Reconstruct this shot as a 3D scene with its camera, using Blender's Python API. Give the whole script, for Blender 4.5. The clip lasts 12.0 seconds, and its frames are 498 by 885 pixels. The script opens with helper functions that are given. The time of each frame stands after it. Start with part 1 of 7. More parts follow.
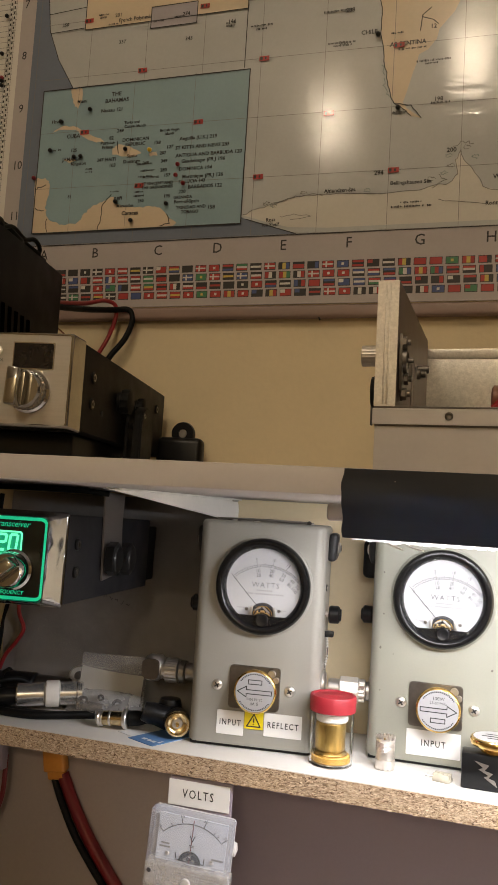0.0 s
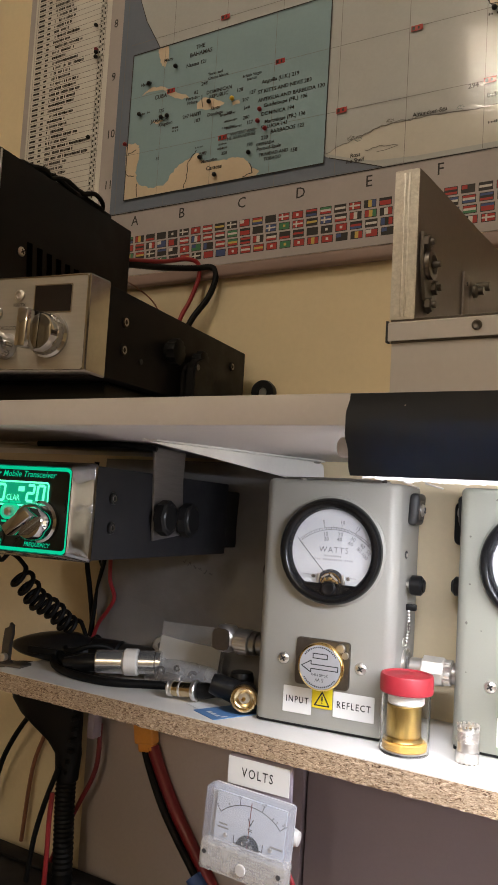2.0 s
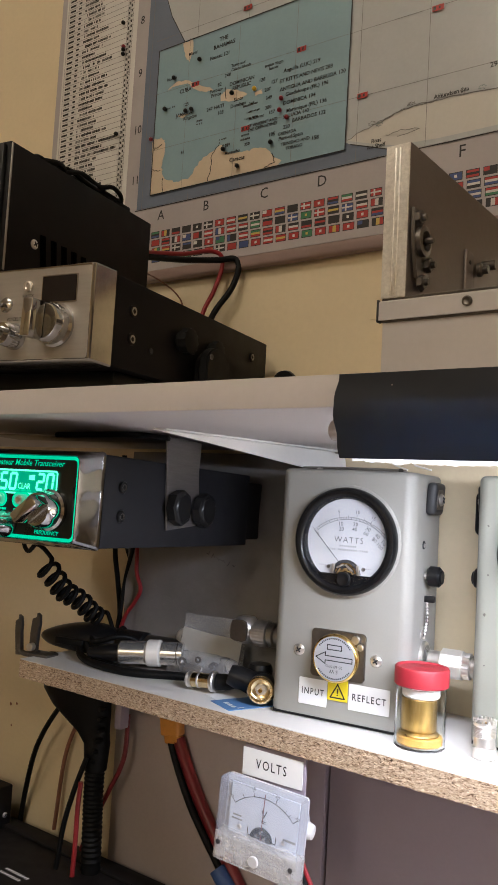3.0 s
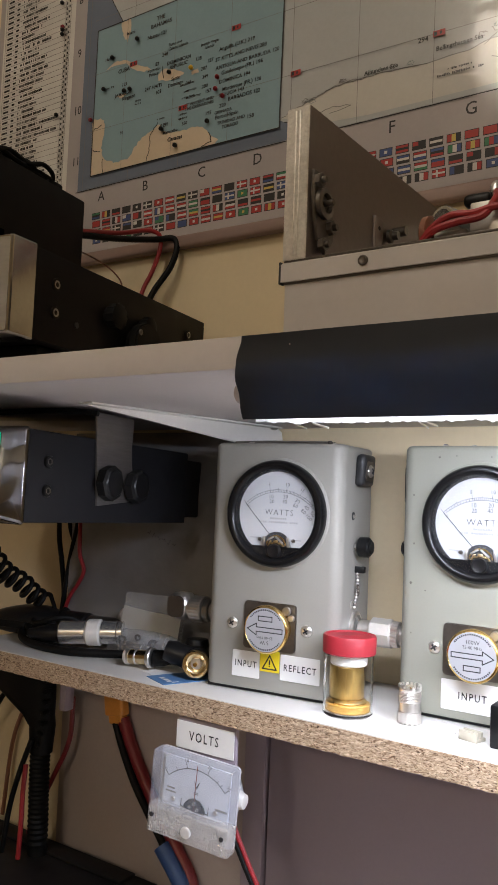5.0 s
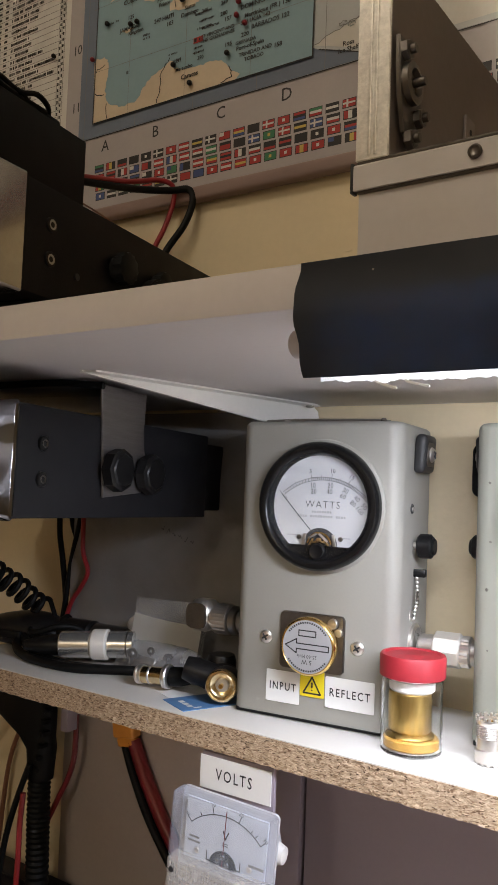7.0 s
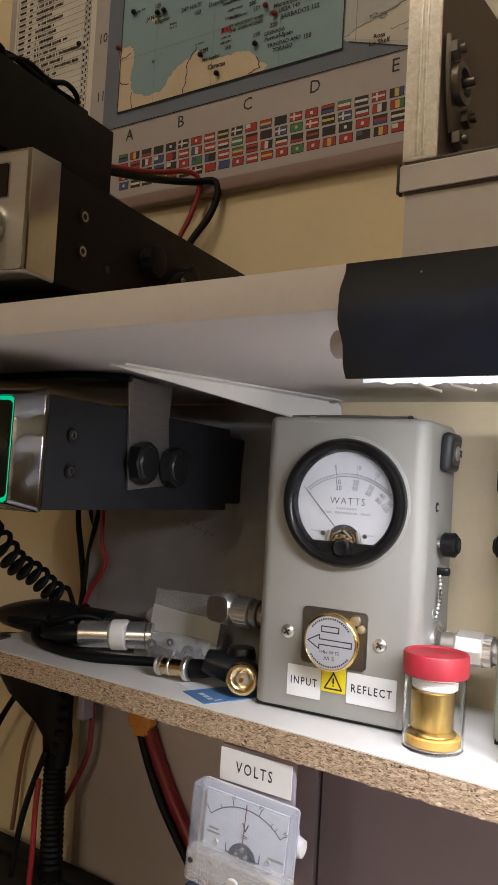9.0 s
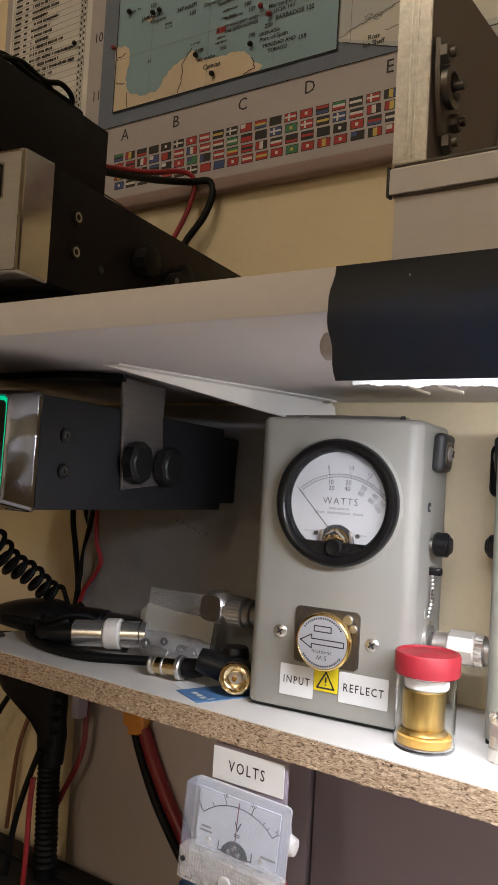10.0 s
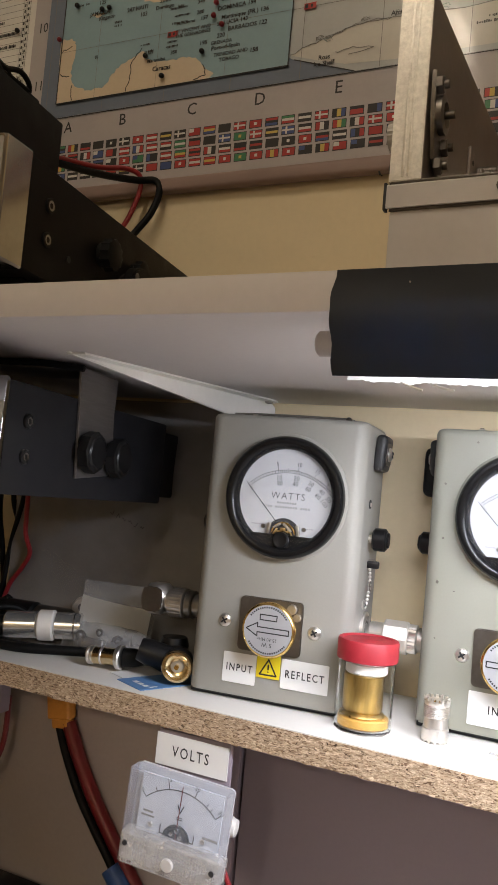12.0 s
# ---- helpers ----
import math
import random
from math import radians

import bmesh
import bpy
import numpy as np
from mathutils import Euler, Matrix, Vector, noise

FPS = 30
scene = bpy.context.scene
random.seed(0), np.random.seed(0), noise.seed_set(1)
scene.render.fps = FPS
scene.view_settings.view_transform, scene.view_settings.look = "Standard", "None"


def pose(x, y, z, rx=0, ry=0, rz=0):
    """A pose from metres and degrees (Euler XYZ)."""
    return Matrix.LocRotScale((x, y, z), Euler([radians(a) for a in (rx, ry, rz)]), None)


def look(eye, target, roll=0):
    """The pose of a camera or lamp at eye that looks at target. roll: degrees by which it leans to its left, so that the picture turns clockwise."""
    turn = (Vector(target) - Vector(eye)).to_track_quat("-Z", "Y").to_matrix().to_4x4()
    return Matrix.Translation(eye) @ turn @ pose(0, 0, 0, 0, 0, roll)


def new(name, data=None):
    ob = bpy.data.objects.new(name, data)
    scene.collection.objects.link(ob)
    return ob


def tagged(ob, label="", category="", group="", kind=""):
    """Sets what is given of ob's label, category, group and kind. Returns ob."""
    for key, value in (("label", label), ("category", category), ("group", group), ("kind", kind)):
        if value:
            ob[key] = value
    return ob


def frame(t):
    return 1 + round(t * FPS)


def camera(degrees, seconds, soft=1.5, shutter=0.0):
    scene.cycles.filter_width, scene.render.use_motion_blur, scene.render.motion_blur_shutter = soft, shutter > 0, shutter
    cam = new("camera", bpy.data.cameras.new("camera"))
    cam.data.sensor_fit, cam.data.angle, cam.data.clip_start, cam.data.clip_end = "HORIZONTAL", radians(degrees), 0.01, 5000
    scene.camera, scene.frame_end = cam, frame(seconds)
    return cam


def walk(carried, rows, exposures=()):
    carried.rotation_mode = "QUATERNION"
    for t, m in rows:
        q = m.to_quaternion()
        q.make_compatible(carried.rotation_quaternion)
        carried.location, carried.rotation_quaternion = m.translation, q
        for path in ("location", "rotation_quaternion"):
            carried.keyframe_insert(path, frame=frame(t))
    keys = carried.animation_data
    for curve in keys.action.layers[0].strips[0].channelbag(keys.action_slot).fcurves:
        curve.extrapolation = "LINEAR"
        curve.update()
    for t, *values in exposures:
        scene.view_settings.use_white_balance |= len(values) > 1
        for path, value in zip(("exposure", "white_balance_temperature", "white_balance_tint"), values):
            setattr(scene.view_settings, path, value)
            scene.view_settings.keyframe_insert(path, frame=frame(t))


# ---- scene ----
cam = camera(35.0, 12.0, soft=1.6)
PATH = [
    (0, (0.01, 0.057, 1.244), (-0.574, 1.961, 1.422), 3.5),
    (0.5, (0.029, 0.059, 1.236), (-0.569, 1.959, 1.416), 3.4),
    (1, (0.042, 0.08, 1.228), (-0.617, 1.96, 1.404), 3.4),
    (1.5, (0.07, 0.125, 1.223), (-0.832, 1.903, 1.379), 3.6),
    (2, (0.087, 0.155, 1.219), (-0.951, 1.859, 1.363), 3.4),
    (2.5, (0.102, 0.169, 1.219), (-1.04, 1.805, 1.358), 3.3),
    (3, (0.113, 0.178, 1.213), (-1.048, 1.8, 1.349), 3.3),
    (3.2, (0.112, 0.18, 1.212), (-1.043, 1.807, 1.349), 3.3),
    (4.8, (0.147, 0.198, 1.198), (-0.973, 1.849, 1.328), 2.5),
    (5, (0.142, 0.197, 1.199), (-0.968, 1.856, 1.325), 2.4),
    (5.5, (0.132, 0.197, 1.197), (-0.967, 1.864, 1.318), 2.5),
    (6, (0.106, 0.213, 1.205), (-0.989, 1.883, 1.326), 2.5),
    (6.5, (0.065, 0.274, 1.193), (-1.038, 1.939, 1.305), 2.4),
    (7, (0.069, 0.27, 1.196), (-1.049, 1.925, 1.301), 2.2),
    (9, (0.059, 0.263, 1.199), (-1.072, 1.91, 1.276), 3.3),
    (9.5, (0.06, 0.265, 1.2), (-1.068, 1.915, 1.274), 3.4),
    (10, (0.062, 0.263, 1.2), (-1.064, 1.915, 1.274), 3.4),
    (10.5, (0.067, 0.263, 1.2), (-1.054, 1.918, 1.274), 3.4),
    (11, (0.067, 0.261, 1.197), (-1.051, 1.917, 1.268), 3.4),
    (11.5, (0.052, 0.253, 1.192), (-1.017, 1.942, 1.273), 4.0),
    (12, (0.036, 0.228, 1.189), (-0.847, 2.019, 1.3), 5.2),
]
# the clip's camera drifts a little in brightness and white balance
EXPOSURES = [(0.0, -0.32, 6900, 10), (0.8, -0.33, 6500, 10), (1.5, -0.25, 6450, 10), (2.0, -0.16, 6350, 10), (2.5, 0.10, 6150, 11), (3.0, 0.09, 5950, 11), (5.0, -0.33, 6000, 11), (5.5, -0.36, 6250, 10), (7.0, -0.26, 6150, 10), (9.5, -0.30, 6350, 10), (11.0, -0.26, 6300, 10), (12.0, -0.29, 6350, 10)]
walk(cam, [(t, look(eye, target, roll)) for t, eye, target, roll in PATH], EXPOSURES)

# ---- world and light ----
world = bpy.data.worlds.new("world")
scene.world = world
world.use_nodes = True
world.node_tree.nodes["Background"].inputs["Color"].default_value = (1.0, 0.86, 0.68, 1)
world.node_tree.nodes["Background"].inputs["Strength"].default_value = 0.02


def lamp(name, data, m, power, colour):
    data.energy, data.color = power, colour
    ob = new(name, data)
    ob.matrix_basis = m
    return data


WARM, COOL = (1.0, 0.85, 0.66), (0.90, 0.91, 1.0)
# the third lamp is an unseen fill, added to lift the whole room
for bulb_x, bulb_y, watts in ((-0.45, -0.56, 7.4), (-0.06, -0.32, 8.2), (0.50, -2.70, 33.0)):
    lamp("ceiling_bulb_and_fill", bpy.data.lights.new("ceiling_bulb_and_fill", "POINT"), pose(bulb_x, bulb_y, 2.36), watts, WARM).shadow_soft_size = 0.045
# the fluorescent tube behind the black valance
glow = lamp("tube_light", bpy.data.lights.new("tube_light", "AREA"), pose(0.22, 0.552, 1.2480, 13, 0, 0), 3.8, COOL)
glow.shape, glow.size, glow.size_y = "RECTANGLE", 0.56, 0.008


# ---- materials ----
def mat(name, col, rough=0.5, metal=0.0, var=0.10, scale=30.0, bump=0.0, bscale=300.0, coat=0.0, rvar=0.12, stretch=(1, 1, 1), glow=None, glow_power=0.0, alpha=1.0, spec=0.5):
    m = bpy.data.materials.new(name)
    m.use_nodes = True
    nt = m.node_tree
    b = nt.nodes["Principled BSDF"]
    tc = nt.nodes.new("ShaderNodeTexCoord")
    mp = nt.nodes.new("ShaderNodeMapping")
    mp.inputs["Scale"].default_value = stretch
    nt.links.new(tc.outputs["Object"], mp.inputs["Vector"])

    def noise_node(s, detail):
        n = nt.nodes.new("ShaderNodeTexNoise")
        n.inputs["Scale"].default_value = s
        n.inputs["Detail"].default_value = detail
        nt.links.new(mp.outputs["Vector"], n.inputs["Vector"])
        return n

    big, fine = noise_node(scale, 5.0), noise_node(bscale, 3.0)
    mixv = nt.nodes.new("ShaderNodeMix")
    mixv.data_type = "FLOAT"
    mixv.inputs[0].default_value = 0.35
    nt.links.new(big.outputs["Fac"], mixv.inputs[2])
    nt.links.new(fine.outputs["Fac"], mixv.inputs[3])
    ramp = nt.nodes.new("ShaderNodeValToRGB")
    lo = [max(0.0, c * (1 - var)) for c in col]
    hi = [min(1.0, c * (1 + var)) for c in col]
    ramp.color_ramp.elements[0].position, ramp.color_ramp.elements[1].position = 0.3, 0.7
    ramp.color_ramp.elements[0].color, ramp.color_ramp.elements[1].color = (*lo, 1), (*hi, 1)
    nt.links.new(mixv.outputs[0], ramp.inputs["Fac"])
    nt.links.new(ramp.outputs["Color"], b.inputs["Base Color"])
    rr = nt.nodes.new("ShaderNodeMapRange")
    rr.inputs["From Min"].default_value, rr.inputs["From Max"].default_value = 0.3, 0.7
    rr.inputs["To Min"].default_value, rr.inputs["To Max"].default_value = max(0.02, rough * (1 - rvar)), min(1.0, rough * (1 + rvar))
    nt.links.new(big.outputs["Fac"], rr.inputs["Value"])
    nt.links.new(rr.outputs["Result"], b.inputs["Roughness"])
    b.inputs["Metallic"].default_value = metal
    b.inputs["Coat Weight"].default_value = coat
    b.inputs["Coat Roughness"].default_value = 0.12
    b.inputs["Specular IOR Level"].default_value = spec
    b.inputs["Alpha"].default_value = alpha
    if bump:
        bp = nt.nodes.new("ShaderNodeBump")
        bp.inputs["Strength"].default_value = bump
        bp.inputs["Distance"].default_value = 0.001
        nt.links.new(fine.outputs["Fac"], bp.inputs["Height"])
        nt.links.new(bp.outputs["Normal"], b.inputs["Normal"])
    if glow:
        b.inputs["Emission Color"].default_value = (*glow, 1)
        b.inputs["Emission Strength"].default_value = glow_power
    return m


def glass_mat(name, col=(1, 1, 1), rough=0.02, ior=1.3):
    m = bpy.data.materials.new(name)
    m.use_nodes = True
    b = m.node_tree.nodes["Principled BSDF"]
    b.inputs["Base Color"].default_value = (*col, 1)
    b.inputs["Roughness"].default_value = rough
    b.inputs["Transmission Weight"].default_value = 1.0
    b.inputs["IOR"].default_value = ior
    return m


def film_mat(name, col, clear, rough, patchy=0.1):
    """Thin plastic film: part clear, part scattering and glossy."""
    m = bpy.data.materials.new(name)
    m.use_nodes = True
    nt = m.node_tree
    b = nt.nodes["Principled BSDF"]
    b.inputs["Base Color"].default_value = (*col, 1)
    b.inputs["Roughness"].default_value = rough
    tc = nt.nodes.new("ShaderNodeTexCoord")
    n = nt.nodes.new("ShaderNodeTexNoise")
    n.inputs["Scale"].default_value = 45.0
    n.inputs["Detail"].default_value = 4.0
    nt.links.new(tc.outputs["Object"], n.inputs["Vector"])
    r = nt.nodes.new("ShaderNodeMapRange")
    r.inputs["From Min"].default_value, r.inputs["From Max"].default_value = 0.3, 0.7
    r.inputs["To Min"].default_value, r.inputs["To Max"].default_value = 1 - clear - patchy, 1 - clear + patchy
    nt.links.new(n.outputs["Fac"], r.inputs["Value"])
    nt.links.new(r.outputs["Result"], b.inputs["Alpha"])
    bp = nt.nodes.new("ShaderNodeBump")
    bp.inputs["Strength"].default_value = 0.5
    bp.inputs["Distance"].default_value = 0.004
    nt.links.new(n.outputs["Fac"], bp.inputs["Height"])
    nt.links.new(bp.outputs["Normal"], b.inputs["Normal"])
    return m


def thin_mat(name, col, rough, through_col):
    """Thin sheet that lets a little of the light behind it through."""
    m = mat(name, col, rough, var=0.15, scale=14, bump=0.08, bscale=90, spec=0.3)
    nt = m.node_tree
    b, out = nt.nodes["Principled BSDF"], nt.nodes["Material Output"]
    tr = nt.nodes.new("ShaderNodeBsdfTranslucent")
    tr.inputs["Color"].default_value = (*through_col, 1)
    add = nt.nodes.new("ShaderNodeAddShader")
    nt.links.new(b.outputs["BSDF"], add.inputs[0])
    nt.links.new(tr.outputs["BSDF"], add.inputs[1])
    nt.links.new(add.outputs["Shader"], out.inputs["Surface"])
    return m


def chip_mat(name):
    """Raw particle board: pale and brown wood chips of a few millimetres."""
    m = bpy.data.materials.new(name)
    m.use_nodes = True
    nt = m.node_tree
    b = nt.nodes["Principled BSDF"]
    tc = nt.nodes.new("ShaderNodeTexCoord")
    mp = nt.nodes.new("ShaderNodeMapping")
    mp.inputs["Scale"].default_value = (0.55, 1.0, 1.5)
    nt.links.new(tc.outputs["Object"], mp.inputs["Vector"])
    warp = nt.nodes.new("ShaderNodeTexNoise")
    warp.inputs["Scale"].default_value = 180.0
    nt.links.new(mp.outputs["Vector"], warp.inputs["Vector"])
    add = nt.nodes.new("ShaderNodeMixRGB")
    add.inputs["Fac"].default_value = 0.006
    nt.links.new(mp.outputs["Vector"], add.inputs["Color1"])
    nt.links.new(warp.outputs["Color"], add.inputs["Color2"])
    v = nt.nodes.new("ShaderNodeTexVoronoi")
    v.inputs["Scale"].default_value = 1250.0
    nt.links.new(add.outputs["Color"], v.inputs["Vector"])
    ramp = nt.nodes.new("ShaderNodeValToRGB")
    cr = ramp.color_ramp
    cr.interpolation = "LINEAR"
    cr.elements[0].color, cr.elements[1].color = (0.13, 0.072, 0.038, 1), (0.69, 0.545, 0.38, 1)
    for p, c in ((0.09, (0.29, 0.185, 0.107, 1)), (0.30, (0.44, 0.315, 0.20, 1)), (0.7, (0.54, 0.405, 0.27, 1))):
        cr.elements.new(p).color = c
    sep = nt.nodes.new("ShaderNodeSeparateColor")
    nt.links.new(v.outputs["Color"], sep.inputs["Color"])
    nt.links.new(sep.outputs["Red"], ramp.inputs["Fac"])
    pores = nt.nodes.new("ShaderNodeTexNoise")
    pores.inputs["Scale"].default_value = 700.0
    nt.links.new(mp.outputs["Vector"], pores.inputs["Vector"])
    pr = nt.nodes.new("ShaderNodeMapRange")
    pr.inputs["From Min"].default_value, pr.inputs["From Max"].default_value = 0.30, 0.38
    nt.links.new(pores.outputs["Fac"], pr.inputs["Value"])
    dark = nt.nodes.new("ShaderNodeMixRGB")
    dark.inputs["Color1"].default_value = (0.07, 0.035, 0.015, 1)
    nt.links.new(pr.outputs["Result"], dark.inputs["Fac"])
    nt.links.new(ramp.outputs["Color"], dark.inputs["Color2"])
    nt.links.new(dark.outputs["Color"], b.inputs["Base Color"])
    b.inputs["Roughness"].default_value = 0.85
    bp = nt.nodes.new("ShaderNodeBump")
    bp.inputs["Strength"].default_value = 0.6
    bp.inputs["Distance"].default_value = 0.0012
    mul = nt.nodes.new("ShaderNodeMath")
    mul.operation = "MULTIPLY"
    nt.links.new(pr.outputs["Result"], mul.inputs[0])
    nt.links.new(sep.outputs["Green"], mul.inputs[1])
    nt.links.new(mul.outputs[0], bp.inputs["Height"])
    nt.links.new(bp.outputs["Normal"], b.inputs["Normal"])
    return m


def printed(name, col, var=0.05):
    """Ink on the laminated, slightly cockled map sheet."""
    m = mat(name, col, rough=0.55, var=var, scale=18.0, rvar=0.05, spec=0.3)
    nt = m.node_tree
    b = nt.nodes["Principled BSDF"]
    tc = nt.nodes.new("ShaderNodeTexCoord")
    mp = nt.nodes.new("ShaderNodeMapping")
    mp.inputs["Scale"].default_value = (0.42, 1.0, 1.15)
    nt.links.new(tc.outputs["Object"], mp.inputs["Vector"])
    n1 = nt.nodes.new("ShaderNodeTexNoise")
    n1.inputs["Scale"].default_value, n1.inputs["Detail"].default_value = 32.0, 2.0
    n2 = nt.nodes.new("ShaderNodeTexNoise")
    n2.inputs["Scale"].default_value, n2.inputs["Detail"].default_value = 240.0, 2.0
    ad = nt.nodes.new("ShaderNodeMath")
    ad.operation = "MULTIPLY_ADD"
    ad.inputs[1].default_value = 0.50
    nt.links.new(mp.outputs["Vector"], n1.inputs["Vector"])
    nt.links.new(mp.outputs["Vector"], n2.inputs["Vector"])
    nt.links.new(n2.outputs["Fac"], ad.inputs[0])
    nt.links.new(n1.outputs["Fac"], ad.inputs[2])
    bp = nt.nodes.new("ShaderNodeBump")
    bp.inputs["Strength"].default_value = 0.34
    bp.inputs["Distance"].default_value = 0.0010
    nt.links.new(ad.outputs[0], bp.inputs["Height"])
    b.inputs["Coat Weight"].default_value = 0.55
    b.inputs["Coat Roughness"].default_value = 0.10
    nt.links.new(bp.outputs["Normal"], b.inputs["Coat Normal"])
    return m


M_WALL = mat("cream_wall_paint", (0.72, 0.605, 0.40), 0.7, var=0.05, scale=6, bump=0.25, bscale=180)
M_CEIL = mat("ceiling_paint", (0.75, 0.72, 0.66), 0.8, var=0.03, scale=4)
M_FLOOR = mat("brown_carpet", (0.34, 0.27, 0.20), 0.95, var=0.2, scale=60, bump=0.5)
M_LILAC = mat("lilac_grey_laminate", (0.315, 0.268, 0.318), 0.5, var=0.04, scale=5)
M_SHELF_PAINT = mat("off_white_shelf_paint", (0.62, 0.585, 0.585), 0.45, var=0.04, scale=9, rvar=0.2)
M_WHITE_LAM = mat("white_melamine", (0.78, 0.76, 0.72), 0.42, var=0.03, scale=9, rvar=0.2)
M_CHIP = chip_mat("raw_particle_board")
M_WHITE_PAINT = mat("white_gloss_paint", (0.78, 0.76, 0.72), 0.35, var=0.04, scale=20)
M_BLACK_VINYL = thin_mat("black_vinyl_sheet", (0.014, 0.015, 0.019), 0.6, (0.028, 0.040, 0.058))
M_TUBE = mat("lit_tube_glass", (0.9, 0.9, 0.9), 0.3, glow=(0.95, 0.97, 1.0), glow_power=34.0)
M_IVORY = mat("ivory_plastic", (0.40, 0.355, 0.335), 0.45, var=0.05)
M_FRAY = mat("white_backing_fibre", (0.85, 0.85, 0.83), 0.8)
M_GREY_HAMMER = mat("grey_enamel", (0.310, 0.303, 0.270), 0.48, var=0.035, scale=25, bump=0.05, bscale=700)
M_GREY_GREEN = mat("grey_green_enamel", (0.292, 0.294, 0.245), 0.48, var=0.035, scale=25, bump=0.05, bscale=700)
M_BAKELITE = mat("black_bakelite", (0.007, 0.007, 0.0075), 0.24, var=0.2, spec=0.3)
M_DIAL = mat("white_dial_card", (0.415, 0.42, 0.425), 0.6, var=0.02)
M_INK = mat("black_ink", (0.03, 0.03, 0.032), 0.7)
M_DIAL_INK = mat("worn_dial_ink", (0.075, 0.075, 0.078), 0.7)
M_GREY_INK = mat("faded_grey_ink", (0.28, 0.28, 0.28), 0.7)
M_BRASS = mat("brass", (0.62, 0.45, 0.19), 0.25, 1.0, var=0.12)
M_PALE_GOLD = mat("thin_gold_flash", (0.74, 0.60, 0.36), 0.22, 1.0, var=0.15)
M_BRIGHT_STEEL = mat("bright_turned_steel", (0.78, 0.78, 0.77), 0.24, 0.85, var=0.10, scale=60, stretch=(1, 6, 6))
M_BRUSHED = mat("brushed_dark_steel", (0.30, 0.28, 0.275), 0.38, 0.85, var=0.15, stretch=(1, 1, 14), scale=40)
M_GOLD = mat("gold_plating", (0.80, 0.55, 0.20), 0.2, 1.0, var=0.10)
M_NICKEL = mat("nickel_plating", (0.76, 0.73, 0.69), 0.30, 0.92, var=0.10)
M_WHITE_METAL = mat("silver_plating", (0.80, 0.77, 0.71), 0.42, 0.7, var=0.10)
M_CHROME = mat("chrome", (0.54, 0.54, 0.55), 0.07, 1.0, var=0.03)
M_TRIM = mat("worn_chrome_trim", (0.50, 0.49, 0.48), 0.17, 1.0, var=0.12, scale=50)
M_STEEL = mat("dull_steel", (0.40, 0.38, 0.35), 0.42, 1.0, var=0.15)
M_DARK_STEEL = mat("dark_socket_plate", (0.17, 0.155, 0.14), 0.38, 0.9, var=0.2)
M_SATIN = mat("brushed_aluminium", (0.50, 0.48, 0.45), 0.40, 0.75, var=0.08, stretch=(1, 1, 14), scale=40)
M_GALV = mat("galvanised_sheet", (0.70, 0.67, 0.61), 0.36, 0.60, var=0.17, scale=380, bump=0.13, bscale=800)
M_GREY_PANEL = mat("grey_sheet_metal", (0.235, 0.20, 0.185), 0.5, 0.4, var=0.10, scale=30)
M_GREY_PAINT = mat("light_grey_paint", (0.53, 0.50, 0.485), 0.5, var=0.05, scale=25)
M_LABEL = mat("white_tape_label", (0.82, 0.82, 0.80), 0.4, var=0.02)
M_YELLOW = mat("yellow_label", (0.85, 0.68, 0.02), 0.4, var=0.03)
M_SILVER_LABEL = mat("silver_label", (0.52, 0.53, 0.555), 0.38, 0.3, var=0.04)
M_RED = mat("red_plastic_cap", (0.40, 0.024, 0.036), 0.5, var=0.12)
M_CLEAR = glass_mat("clear_plastic", (0.97, 0.98, 0.97), 0.03, 1.25)
M_GLASS = glass_mat("meter_glass", (1, 1, 1), 0.0, 1.2)
M_LENS = film_mat("clear_acrylic", (0.60, 0.66, 0.80), 0.90, 0.06, 0.04)
M_METER_BASE = mat("bluish_meter_base", (0.50, 0.505, 0.54), 0.5, var=0.05)
M_WORN_BRASS = mat("worn_brass", (0.42, 0.28, 0.09), 0.30, 0.9, var=0.5, scale=120, stretch=(1, 1, 0.25))
M_DIM_BOARD = mat("dull_beige_board", (0.40, 0.345, 0.325), 0.6, var=0.06, scale=6)
M_VOLT_DIAL = mat("bluish_white_dial", (0.60, 0.64, 0.72), 0.6, var=0.02)
M_FROST_KNOB = mat("milky_plastic", (0.62, 0.60, 0.58), 0.35, var=0.05)
M_FROST = film_mat("frosted_acrylic", (0.70, 0.68, 0.66), 0.66, 0.20)
M_AMBER = mat("amber_foam_pad", (0.42, 0.235, 0.045), 0.5, var=0.1)
M_WHITE_PLASTIC = mat("white_nylon", (0.80, 0.78, 0.74), 0.35, var=0.04)
M_BEIGE = mat("yellowed_clear_plastic", (0.52, 0.48, 0.38), 0.3, var=0.1)
M_BLACK_METAL = mat("black_powder_coat", (0.0125, 0.0112, 0.0112), 0.52, var=0.25, scale=60, bump=0.10, bscale=900, spec=0.14)
M_CHARCOAL = mat("charcoal_paint", (0.0120, 0.0120, 0.0142), 0.6, var=0.15, scale=40, bump=0.05, bscale=800, spec=0.2)
M_BLACK_PLASTIC = mat("black_plastic", (0.007, 0.007, 0.0075), 0.36, var=0.2, spec=0.3)
M_STRAP = mat("dark_grey_rubber", (0.030, 0.030, 0.031), 0.45, var=0.2, scale=60, spec=0.3)
M_INK_BLACK = mat("black_slot", (0.0015, 0.0015, 0.0015), 0.9, spec=0.0)
M_RUBBER = mat("black_rubber", (0.0048, 0.0048, 0.0048), 0.55, var=0.2, scale=80, spec=0.18)
M_CHROME_WAVY = mat("pressed_chrome", (0.19, 0.19, 0.20), 0.08, 1.0, var=0.06, scale=60)
